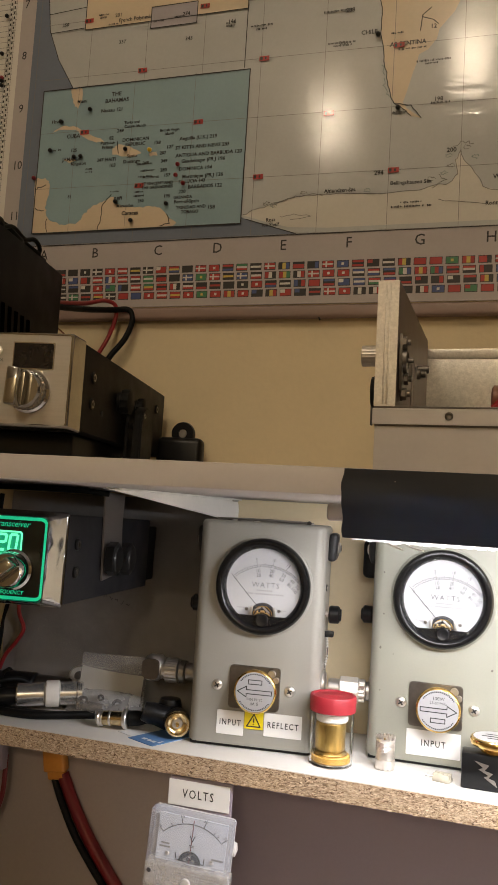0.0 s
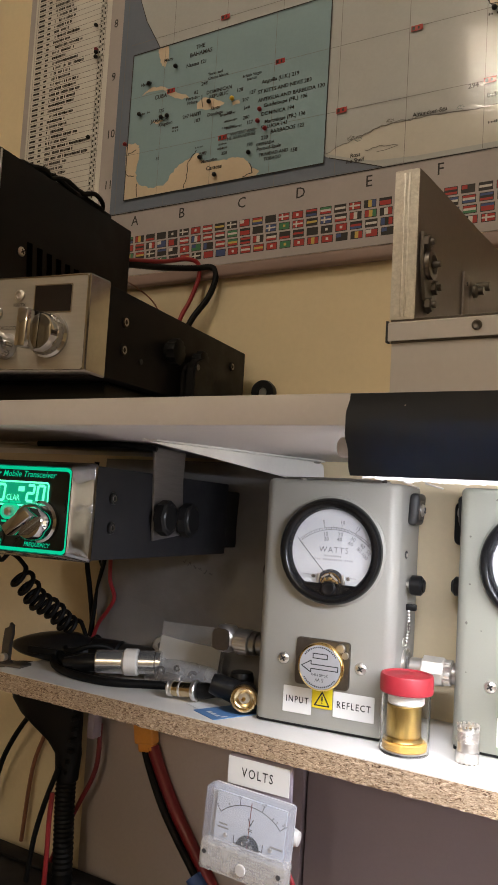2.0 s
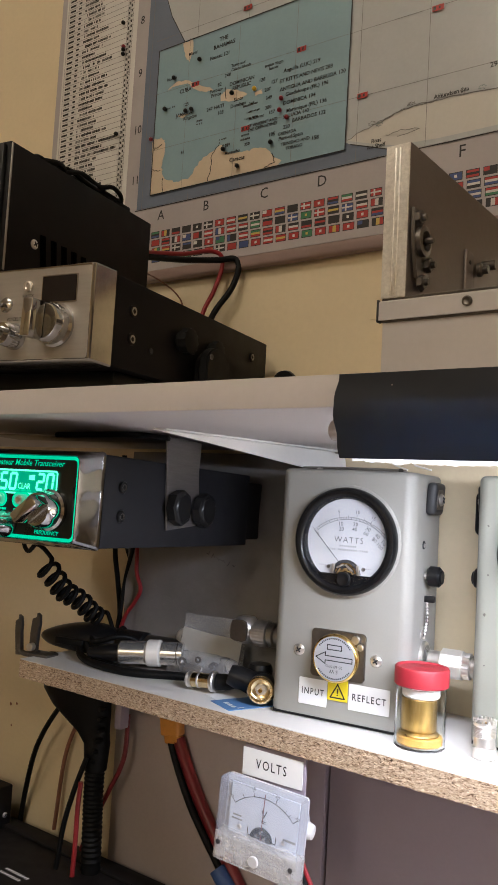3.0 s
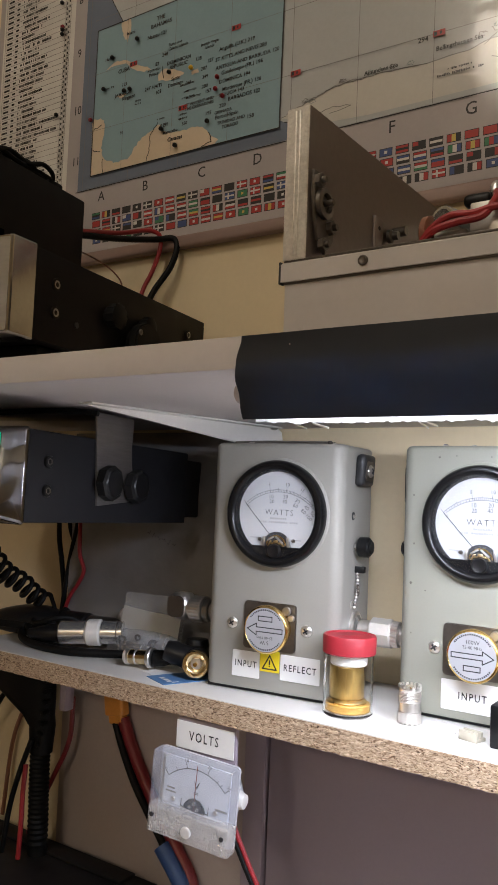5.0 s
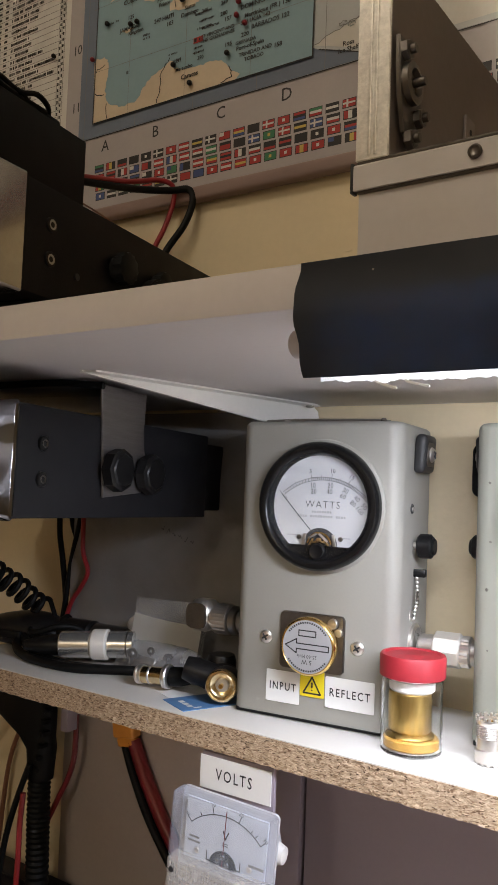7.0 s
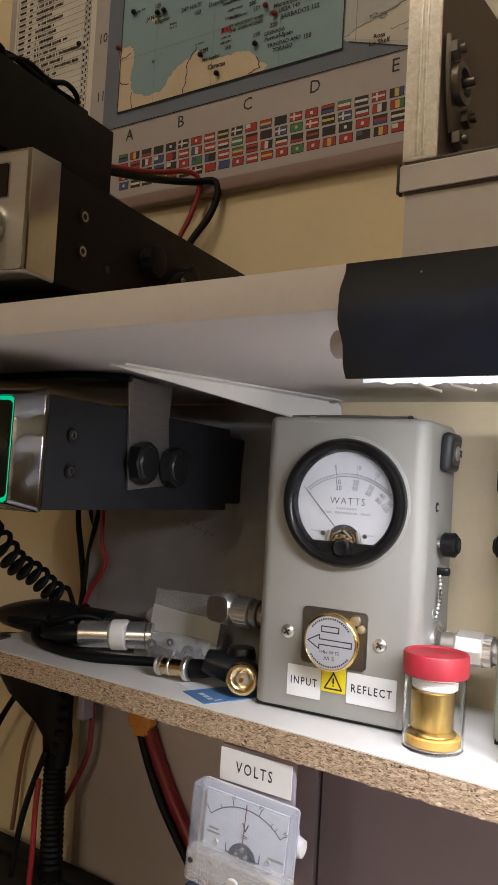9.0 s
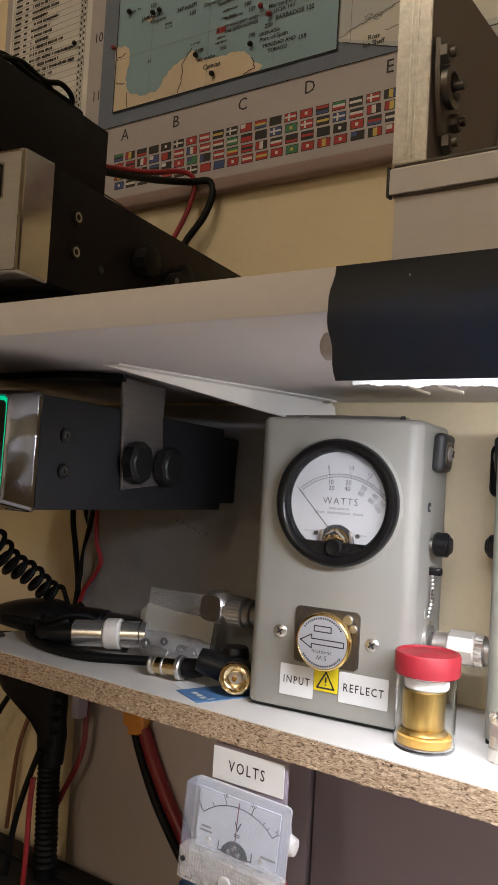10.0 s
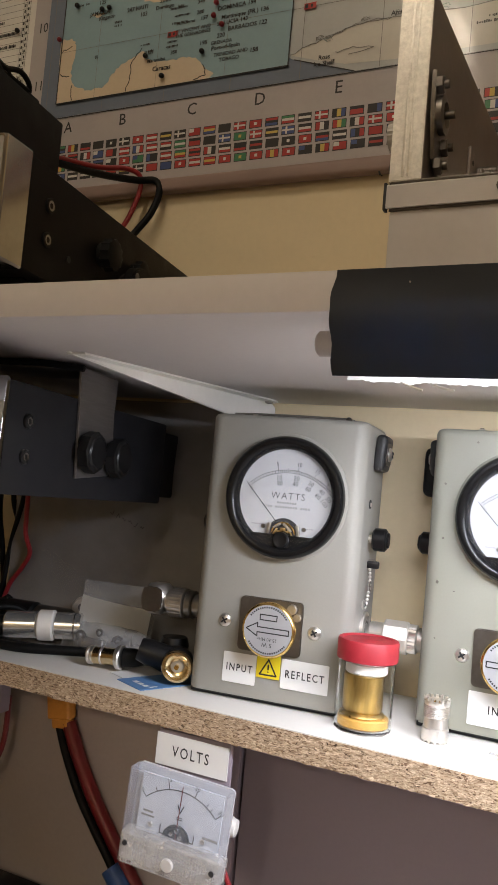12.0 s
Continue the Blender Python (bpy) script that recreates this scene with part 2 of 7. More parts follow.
ripple = M_CHROME_WAVY.node_tree
wave = ripple.nodes.new("ShaderNodeTexNoise")
wave.inputs["Scale"].default_value, wave.inputs["Detail"].default_value = 34.0, 0.6
place = ripple.nodes.new("ShaderNodeTexCoord")
ripple.links.new(place.outputs["Object"], wave.inputs["Vector"])
dent = ripple.nodes.new("ShaderNodeBump")
dent.inputs["Strength"].default_value, dent.inputs["Distance"].default_value = 0.5, 0.008
ripple.links.new(wave.outputs["Fac"], dent.inputs["Height"])
ripple.links.new(dent.outputs["Normal"], ripple.nodes["Principled BSDF"].inputs["Normal"])
M_SMOKE = mat("dark_display_window", (0.016, 0.013, 0.013), 0.12)
M_CABLE_RED = mat("red_wire_insulation", (0.16, 0.012, 0.016), 0.4)
M_WIRE_RED = mat("bright_red_insulation", (0.30, 0.018, 0.024), 0.4)
M_CABLE_BLUE = mat("blue_wire_wrap", (0.03, 0.07, 0.20), 0.5)
M_ORANGE = mat("orange_connector", (0.62, 0.26, 0.04), 0.45)
M_GREEN_GLOW = mat("green_backlight", (0.0, 0.25, 0.13), 0.4, glow=(0.0, 0.36, 0.20), glow_power=0.75)
M_GREEN_BRIGHT = mat("green_lit_segments", (0.1, 0.6, 0.4), 0.4, glow=(0.15, 1.0, 0.58), glow_power=1.3)
M_GREEN_BUTTON = mat("green_lit_button", (0.08, 0.35, 0.22), 0.4, glow=(0.05, 0.70, 0.40), glow_power=0.55)
M_GREEN_DIM = mat("green_lit_legend", (0.0, 0.3, 0.16), 0.4, glow=(0.0, 0.7, 0.36), glow_power=0.75)
M_FACE_BLACK = mat("black_faceplate", (0.006, 0.008, 0.007), 0.3)
M_BLUE_CARD = mat("blue_card", (0.10, 0.23, 0.46), 0.5, var=0.04)
M_PAPER = mat("white_paper", (0.82, 0.82, 0.80), 0.7, var=0.03)
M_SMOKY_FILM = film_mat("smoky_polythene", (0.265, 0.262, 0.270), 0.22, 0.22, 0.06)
M_CLEAR_FILM = film_mat("thin_clear_polythene", (0.62, 0.62, 0.62), 0.955, 0.08, 0.03)
M_BAG = film_mat("clear_polythene", (0.70, 0.70, 0.69), 0.84, 0.10)
M_BAG_FOOT = film_mat("crumpled_grey_polythene", (0.34, 0.34, 0.35), 0.55, 0.16, 0.2)
M_RUST = mat("brown_varnished_coil", (0.22, 0.09, 0.05), 0.4, var=0.2)
M_DESK = mat("pale_laminate_desk", (0.62, 0.58, 0.54), 0.5, var=0.06, scale=15)
M_FRAYED_BACK = thin_mat("white_fabric_backing", (0.6, 0.6, 0.6), 0.8, (0.30, 0.30, 0.30))

P_BORDER = printed("map_border_print", (0.41, 0.375, 0.375))
P_SEA = printed("map_sea_print", (0.445, 0.46, 0.465))
P_INSET = printed("map_inset_sea_print", (0.245, 0.365, 0.415))
P_SLATE = printed("map_slate_print", (0.15, 0.18, 0.24))
P_LAND = printed("map_land_print", (0.61, 0.505, 0.37))
P_ICE = printed("map_ice_print", (0.57, 0.55, 0.50))
P_INK = printed("map_black_print", (0.035, 0.033, 0.033))
P_LINE = printed("map_grid_print", (0.20, 0.19, 0.18))
P_RED = printed("map_red_print", (0.38, 0.045, 0.04))
P_FLAG_WHITE = printed("map_flag_white_print", (0.58, 0.56, 0.53))
P_LIST = printed("map_list_print", (0.66, 0.64, 0.60))
P_BLUE = printed("map_blue_print", (0.06, 0.09, 0.22))
P_GREEN = printed("map_green_print", (0.06, 0.20, 0.10))
P_YELLOW = printed("map_yellow_print", (0.55, 0.41, 0.10))
P_TEAL = printed("map_teal_print", (0.22, 0.27, 0.26))
P_LILAC = printed("map_lilac_print", (0.36, 0.34, 0.38))


# ---- building helpers ----
def thing(name, m, label="", category="", group="", kind=""):
    ob = new(name)
    ob.empty_display_size = 0.02
    ob.matrix_basis = m
    return tagged(ob, label, category, group, kind)


def mesh_of(name, bm, material, smooth=True):
    me = bpy.data.meshes.new(name)
    bm.normal_update()
    bm.to_mesh(me)
    bm.free()
    for one in material if isinstance(material, (list, tuple)) else [material]:
        me.materials.append(one)
    if smooth:
        me.polygons.foreach_set("use_smooth", [True] * len(me.polygons))
        me.set_sharp_from_angle(angle=radians(38))
    return me


def part(name, bm, material, parent, label="", smooth=True):
    ob = new(name, mesh_of(name, bm, material, smooth))
    ob.parent = parent
    return tagged(ob, label)


def box(size, at=(0, 0, 0), bevel=0.0, seg=2, into=None, rot=None):
    """A box with its middle at at; edges rounded by bevel."""
    bm = bmesh.new()
    bmesh.ops.create_cube(bm, size=1.0)
    bmesh.ops.scale(bm, vec=size, verts=bm.verts)
    if bevel:
        bmesh.ops.bevel(bm, geom=bm.edges[:], offset=bevel, segments=seg, profile=0.5, affect="EDGES")
    m = Matrix.Translation(at) @ (rot if rot else Matrix())
    bmesh.ops.transform(bm, matrix=m, verts=bm.verts)
    return join(into, bm)


def join(into, bm):
    if into is None:
        return bm
    me = bpy.data.meshes.new("scratch")
    bm.to_mesh(me)
    bm.free()
    into.from_mesh(me)
    bpy.data.meshes.remove(me)
    return into


FRONT = Matrix.Rotation(radians(90), 4, "X")   # local z turns to face the room (-y)
RIGHT = Matrix.Rotation(radians(90), 4, "Y")   # local z turns to +x
LEFT = Matrix.Rotation(radians(-90), 4, "Y")   # local z turns to -x
UP = Matrix()


def lathe(profile, at=(0, 0, 0), turn=UP, n=32, into=None):
    """A solid of revolution: profile of (radius, height) pairs about local z."""
    bm = bmesh.new()
    rings = []
    for r, h in profile:
        if r < 1e-6:
            rings.append([bm.verts.new((0, 0, h))])
        else:
            rings.append([bm.verts.new((r * math.cos(a), r * math.sin(a), h)) for a in (2 * math.pi * k / n for k in range(n))])
    for a, b in zip(rings, rings[1:]):
        for k in range(n):
            j = (k + 1) % n
            if len(a) == 1 and len(b) > 1:
                bm.faces.new((a[0], b[k], b[j]))
            elif len(b) == 1 and len(a) > 1:
                bm.faces.new((a[k], a[j], b[0]))
            elif len(a) > 1:
                bm.faces.new((a[k], a[j], b[j], b[k]))
    bmesh.ops.recalc_face_normals(bm, faces=bm.faces)
    bmesh.ops.transform(bm, matrix=Matrix.Translation(at) @ turn, verts=bm.verts)
    return join(into, bm)


def rod(r, h, at=(0, 0, 0), turn=UP, n=24, edge=0.0, into=None):
    e = edge or min(r, h) * 0.12
    return lathe([(0, 0), (r - e, 0), (r, e), (r, h - e), (r - e, h), (0, h)], at, turn, n, into)


def knurled(r, h, at, turn, teeth=28, depth=0.0006, into=None):
    """A grooved knob or coupling ring."""
    bm = bmesh.new()
    n = teeth * 2
    rows = [(r - depth * 2, 0), (r, depth), (r, h - depth), (r - depth * 2, h)]
    rings = []
    for rad, z in rows:
        rings.append([bm.verts.new(((rad - (depth if k % 2 else 0)) * math.cos(math.pi * k / teeth), (rad - (depth if k % 2 else 0)) * math.sin(math.pi * k / teeth), z)) for k in range(n)])
    for a, b in zip(rings, rings[1:]):
        for k in range(n):
            bm.faces.new((a[k], a[(k + 1) % n], b[(k + 1) % n], b[k]))
    bm.faces.new(rings[0][::-1])
    bm.faces.new(rings[-1])
    bmesh.ops.transform(bm, matrix=Matrix.Translation(at) @ turn, verts=bm.verts)
    return join(into, bm)


def plate(points, depth, at=(0, 0, 0), turn=FRONT, into=None, bevel=0.0):
    """A flat outline (x, y) raised by depth along local z."""
    bm = bmesh.new()
    low = [bm.verts.new((x, y, 0)) for x, y in points]
    if depth:
        high = [bm.verts.new((x, y, depth)) for x, y in points]
        n = len(points)
        for k in range(n):
            bm.faces.new((low[k], low[(k + 1) % n], high[(k + 1) % n], high[k]))
        bm.faces.new(low[::-1])
        top = bm.faces.new(high)
        bmesh.ops.recalc_face_normals(bm, faces=bm.faces)
        if bevel:
            bmesh.ops.bevel(bm, geom=list(top.edges), offset=bevel, segments=2, affect="EDGES")
    else:
        bm.faces.new(low)
    bmesh.ops.transform(bm, matrix=Matrix.Translation(at) @ turn, verts=bm.verts)
    return join(into, bm)


def rounded(w, h, r, n=6):
    out = []
    for cx, cy, a0 in ((w / 2 - r, h / 2 - r, 0), (-w / 2 + r, h / 2 - r, 90), (-w / 2 + r, -h / 2 + r, 180), (w / 2 - r, -h / 2 + r, 270)):
        out += [(cx + r * math.cos(radians(a0 + 90 * k / n)), cy + r * math.sin(radians(a0 + 90 * k / n))) for k in range(n + 1)]
    return out


def smooth_path(points, steps=8):
    p = [Vector(q) for q in points]
    p = [p[0] * 2 - p[1]] + p + [p[-1] * 2 - p[-2]]
    out = []
    for k in range(1, len(p) - 2):
        for s in range(steps):
            t = s / steps
            a, b, c, d = p[k - 1], p[k], p[k + 1], p[k + 2]
            out.append(0.5 * ((2 * b) + (c - a) * t + (2 * a - 5 * b + 4 * c - d) * t * t + (3 * b - a - 3 * c + d) * t ** 3))
    out.append(p[-2])
    return out


def tube(points, r, steps=8, n=10, into=None, raw=False, ridges=0.0):
    """A cable along a smooth line; ridges makes it corrugated."""
    line = points if raw else smooth_path(points, steps)
    bm = bmesh.new()
    rings, side = [], None
    for k, p in enumerate(line):
        d = (line[min(k + 1, len(line) - 1)] - line[max(k - 1, 0)]).normalized()
        if side is None:
            side = d.orthogonal().normalized()
        side = (side - d * side.dot(d)).normalized()
        up = d.cross(side)
        rad = r - (ridges if k % 2 else 0)
        rings.append([bm.verts.new(p + rad * (side * math.cos(2 * math.pi * j / n) + up * math.sin(2 * math.pi * j / n))) for j in range(n)])
    for a, b in zip(rings, rings[1:]):
        for j in range(n):
            bm.faces.new((a[j], a[(j + 1) % n], b[(j + 1) % n], b[j]))
    bm.faces.new(rings[0][::-1])
    bm.faces.new(rings[-1])
    return join(into, bm)


LETTERS = {}


def text(words, size, at=(0, 0, 0), turn=FRONT, spread=1.0, bold=0.0, into=None, align="CENTER", gap=1.0):
    """Flat lettering in the built-in font, its middle (or its left end) at at."""
    key = (words, bold, align, gap)
    if key not in LETTERS:
        cu = bpy.data.curves.new("letters", "FONT")
        cu.body, cu.size, cu.align_x, cu.align_y, cu.offset, cu.resolution_u = words, 1.0, align, "CENTER", bold, 2
        cu.space_character = gap
        ob = new("letters", cu)
        bpy.context.view_layer.update()
        LETTERS[key] = bpy.data.meshes.new_from_object(ob.evaluated_get(bpy.context.evaluated_depsgraph_get()))
        bpy.data.objects.remove(ob)
        bpy.data.curves.remove(cu)
    bm = bmesh.new()
    bm.from_mesh(LETTERS[key])
    bmesh.ops.transform(bm, matrix=Matrix.Translation(at) @ turn @ Matrix.Diagonal((size * spread, size, size, 1)), verts=bm.verts)
    return join(into, bm)


def strokes(segments, width, at=(0, 0, 0), turn=FRONT, into=None):
    """Printed lines: each segment is a run of (x, y) points."""
    bm = bmesh.new()
    for run in segments:
        for (x0, y0), (x1, y1) in zip(run, run[1:]):
            d = Vector((x1 - x0, y1 - y0))
            if d.length < 1e-7:
                continue
            d.normalize()
            o = Vector((-d.y, d.x)) * width / 2
            e = d * width * 0.3
            v = [bm.verts.new((px, py, 0)) for px, py in ((x0 - o.x - e.x, y0 - o.y - e.y), (x1 - o.x + e.x, y1 - o.y + e.y), (x1 + o.x + e.x, y1 + o.y + e.y), (x0 + o.x - e.x, y0 + o.y - e.y))]
            bm.faces.new(v)
    bmesh.ops.transform(bm, matrix=Matrix.Translation(at) @ turn, verts=bm.verts)
    return join(into, bm)


def bars(items, at=(0, 0, 0), turn=FRONT, into=None):
    """Illegible print: plain bars (x, y, width, height)."""
    bm = bmesh.new()
    for x, y, w, h in items:
        bm.faces.new([bm.verts.new(q) for q in ((x - w / 2, y - h / 2, 0), (x + w / 2, y - h / 2, 0), (x + w / 2, y + h / 2, 0), (x - w / 2, y + h / 2, 0))])
    bmesh.ops.transform(bm, matrix=Matrix.Translation(at) @ turn, verts=bm.verts)
    return join(into, bm)


def circle(r, n=40, a0=0, a1=360):
    return [(r * math.cos(radians(a0 + (a1 - a0) * k / n)), r * math.sin(radians(a0 + (a1 - a0) * k / n))) for k in range(n + (0 if a1 - a0 == 360 else 1))]


def screw(parent, at, turn, r=0.003, material=None, h=0.0016):
    """A dome-headed cross screw with its slot."""
    head = part("screw", lathe([(0, -0.0005), (r, -0.0005), (r, h * 0.35), (r * 0.75, h * 0.85), (r * 0.3, h), (0, h)], at, turn, 20), material or M_NICKEL, parent)
    slot = box((r * 1.1, r * 0.26, 0.0004), (0, 0, h + 0.0001), rot=Matrix.Rotation(0.6, 4, "Z"))
    box((r * 0.26, r * 1.1, 0.0004), (0, 0, h + 0.0001), rot=Matrix.Rotation(0.6, 4, "Z"), into=slot)
    bmesh.ops.transform(slot, matrix=Matrix.Translation(at) @ turn, verts=slot.verts)
    part("slot", slot, M_INK, head)
    return head


# ---- the setting ----
def solid(name, lo, hi, material, label="", bevel=0.0):
    size = [b - a for a, b in zip(lo, hi)]
    mid = [(a + b) / 2 for a, b in zip(lo, hi)]
    ob = new(name, mesh_of(name, box(size, (0, 0, 0), bevel), material))
    ob.matrix_basis = Matrix.Translation(mid)
    return tagged(ob, label, kind="structure")


solid("floor", (-3.0, -3.2, -0.1), (3.6, 0.8, 0.0), M_FLOOR, "plain brown floor of the room")
solid("ceiling", (-3.0, -3.2, 2.45), (3.6, 0.8, 2.55), M_CEIL, "plain white ceiling")
solid("wall_north", (-3.0, 0.8, -0.1), (3.6, 0.9, 2.55), M_WALL, "cream painted wall behind the shelves")
solid("wall_south", (-3.0, -3.3, -0.1), (3.6, -3.2, 2.55), M_WALL, "plain cream wall")
solid("wall_west", (-3.1, -3.3, -0.1), (-3.0, 0.9, 2.55), M_WALL, "plain cream wall")
solid("wall_east", (3.6, -3.3, -0.1), (3.7, 0.9, 2.55), M_WALL, "plain cream wall")
solid("wall_panel", (-0.221, 0.792, 0.75), (1.5, 0.7995, 1.034), M_LILAC, "lilac-grey laminate board against the wall", 0.0008)


solid("wall_panel_2", (-0.478, 0.7945, 0.75), (-0.2445, 0.7995, 1.0325), M_DIM_BOARD, "dull beige-grey board against the wall", 0.0008)


# ---- shelves, desk and lamp ----
def make_desk():
    t = thing("desk", pose(-0.1, 0.45, 0.0), "pale laminate desk under the shelves", "desk")
    part("desktop", box((2.6, 0.66, 0.03), (0, 0, 0.735), 0.003), M_DESK, t)
    for sx in (-1.22, 1.22):
        part("side_panel", box((0.03, 0.6, 0.72), (sx, 0, 0.36), 0.002), M_DESK, t)
    return t


def make_upper_shelf():
    t = thing("upper_shelf", pose(0, 0, 0), "white painted wooden shelf carrying radios", "shelf")
    part("board", box((2.4, 0.2970, 0.0162), (0.0, 0.6510, 1.2651), 0.0012), M_SHELF_PAINT, t)
    # pressed bracket set askew: a deepening web with a rounded end, and its flange screwed up under the board
    askew = Matrix.Rotation(radians(-9.6), 4, "Z")
    run = [(0.0, 0.0), (0.2080, 0.0), (0.2150, -0.0040), (0.2165, -0.0110), (0.2165, -0.0228), (0.160, -0.0172), (0.060, -0.0070), (0.004, -0.0016)]
    arm = part("bracket", plate(run, 0.0030, (-0.2620, 0.5840, 1.2571), askew @ Matrix.Rotation(radians(90), 4, "Z") @ Matrix.Rotation(radians(90), 4, "X"), bevel=0.0006), M_WHITE_PAINT, t, "white painted steel shelf bracket")
    lip = plate([(-0.0010, 0.002), (0.0120, 0.004), (0.0150, 0.195), (0.0110, 0.2060), (0.0060, 0.2090), (-0.0010, 0.2100)], 0.0012, (-0.2620, 0.5840, 1.2556), askew, bevel=0.0003)
    part("bracket_flange", lip, M_WHITE_PAINT, arm)
    part("bolt", lathe([(0, 0), (0.0034, 0), (0.0030, 0.0012), (0.0012, 0.0018), (0, 0.0016)], (-0.2210, 0.7780, 1.2557), Matrix.Rotation(math.pi, 4, "X"), 16), M_STEEL, arm)
    return t


def make_lower_shelf():
    t = thing("lower_shelf", pose(0, 0, 0), "narrow particle-board shelf with white melamine top", "shelf")
    x0, x1, yb, zb, zt = -0.4875, 1.1, 0.7995, 1.0335, 1.0495

    def front(x):
        return 0.6672 - 0.013 * (x + 0.25)

    # rough sawn front: a fine grid whose chips stand proud or have broken away
    bm = bmesh.new()
    nx, nz = 760, 9
    grid = []
    for j in range(nz + 1):
        row = []
        for i in range(nx + 1):
            x = x0 + (x1 - x0) * i / nx
            z = zb + (zt - zb) * j / nz
            d = 0.0007 * noise.noise(Vector((x * 320, z * 640, 1.0)))
            ragged = 0.0
            if j == 0:
                ragged = 0.0011 * max(0.0, noise.noise(Vector((x * 140, 4.0, 0)))) + 0.0007 * noise.noise(Vector((x * 420, 9.0, 0)))
            row.append(bm.verts.new((x, front(x) + d, z - ragged)))
        grid.append(row)
    for j in range(nz):
        for i in range(nx):
            bm.faces.new((grid[j][i], grid[j][i + 1], grid[j + 1][i + 1], grid[j + 1][i]))
    back = [bm.verts.new(q) for q in ((x0, yb, zb), (x1, yb, zb), (x1, yb, zt), (x0, yb, zt))]
    bm.faces.new((back[1], back[0], back[3], back[2]))
    bm.faces.new([back[0], back[1]] + grid[0][::-1])
    bm.faces.new([back[2], back[3]] + grid[nz])
    bm.faces.new([back[0]] + [r[0] for r in grid] + [back[3]])
    bm.faces.new([back[2]] + [r[-1] for r in grid[::-1]] + [back[1]])
    bmesh.ops.recalc_face_normals(bm, faces=bm.faces)
    part("core", bm, M_CHIP, t, "raw sawn particle-board core with loose chips", smooth=False)
    part("melamine_top", plate([(x0, front(x0) + 0.0003), (x1, front(x1) + 0.0003), (x1, yb), (x0, yb)], 0.0006, (0, 0, zt), UP), M_WHITE_LAM, t, "smooth white melamine facing")
    return t


def make_valance():
    t = thing("lamp_valance", pose(0, 0, 0), "black vinyl strip stuck along the shelf edge to shade the tube", "lamp cover")
    # a limp sheet: flat at the top edge, bellied below, with a torn wavy end
    bm = bmesh.new()
    nx, nz = 120, 14
    outer, inner = [], []
    for j in range(nz + 1):
        u = j / nz
        z = 1.2728 - 0.0393 * u
        row, back = [], []
        for i in range(nx + 1):
            x = -0.0693 + 1.1 * i / nx
            wave = 0.0012 * math.sin(u * 9.0 + 0.4) * math.exp(-i / 6.0) if i < 30 else 0.0
            x += ((0.0006 * math.sin(u * 9.0 + 2.4) + 0.0003 * math.sin(u * 19.0 + 0.6) + 0.0016 * max(0.0, u - 0.45)) * (1 - min(1.0, i / 8.0)))
            y = 0.5022 - 0.0008 - 0.0022 * math.sin(u * 3.0) + 0.016 * max(0.0, u - 0.55) ** 1.5 + wave + 0.0004 * noise.noise(Vector((x * 30, u * 3, 0)))
            row.append(bm.verts.new((x, y, z)))
            back.append(bm.verts.new((x, y + 0.0009, z)))
        outer.append(row)
        inner.append(back)
    for j in range(nz):
        for i in range(nx):
            bm.faces.new((outer[j][i], outer[j + 1][i], outer[j + 1][i + 1], outer[j][i + 1]))
            bm.faces.new((inner[j][i], inner[j][i + 1], inner[j + 1][i + 1], inner[j + 1][i]))
        bm.faces.new((outer[j][0], inner[j][0], inner[j + 1][0], outer[j + 1][0]))
    for i in range(nx):
        bm.faces.new((outer[nz][i], inner[nz][i], inner[nz][i + 1], outer[nz][i + 1]))
        bm.faces.new((outer[0][i], outer[0][i + 1], inner[0][i + 1], inner[0][i]))
    part("sheet", bm, M_BLACK_VINYL, t)
    for nx_, nz_, nr in ((-0.0395, 1.2662, 0.0004), (0.0950, 1.2368, 0.0009)):
        part("nick", plate(circle(nr, 7), 0.0001, (nx_, 0.4978, nz_), FRONT), M_GREY_INK, t, "pale nick in the vinyl")
    back = bmesh.new()
    rows = []
    for i in range(901):
        x = -0.0640 + 1.08 * i / 900
        rag = 0.0010 * noise.noise(Vector((x * 420, 2.0, 0))) + 0.0007 * noise.noise(Vector((x * 110, 7.0, 0))) + 0.0008 * max(0.0, 1 - (x + 0.064) / 0.03)
        rows.append((back.verts.new((x, 0.5085, 1.2530)), back.verts.new((x, 0.5095 + rag * 0.5, 1.2316 + rag))))
    for a, c in zip(rows, rows[1:]):
        back.faces.new((a[0], c[0], c[1], a[1]))
    bmesh.ops.solidify(back, geom=back.faces[:], thickness=0.0004)
    part("backing", back, M_FRAYED_BACK, t, "ragged white fabric backing of the strip", smooth=False)
    rnd = random.Random(5)
    for k in range(16):
        x0 = -0.046 + (k // 2) * 0.058 + rnd.uniform(-0.012, 0.012)
        x = x0 + (k % 2) * 0.004
        z = 1.2320
        q = [(x, 0.5085, z), (x + rnd.uniform(0.001, 0.004), 0.5075, z - rnd.uniform(0.0006, 0.0016)), (x + rnd.uniform(0.004, 0.009), 0.5070, z - rnd.uniform(0.0018, 0.0036))]
        part("frayed_strip", tube(q, 0.00045, 4, 5), M_FRAY, t, "frayed white backing thread")
    return t


def make_tube_lamp():
    t = thing("tube_lamp", pose(-0.0800, 0.5175, 1.2478), "lit fluorescent tube under the front of the shelf", "lamp")
    part("end_cap", rod(0.0052, 0.0215, (0, 0, 0), RIGHT, 28, 0.001), M_IVORY, t, "ivory plastic end cap")
    part("tube", rod(0.0044, 1.08, (0.02, 0, 0), RIGHT, 20), M_TUBE, t, "glowing white tube")
    for x in (0.05, 1.05):
        part("clip", box((0.008, 0.004, 0.0075), (x, 0.0, 0.0072), 0.0008), M_IVORY, t)
    return t


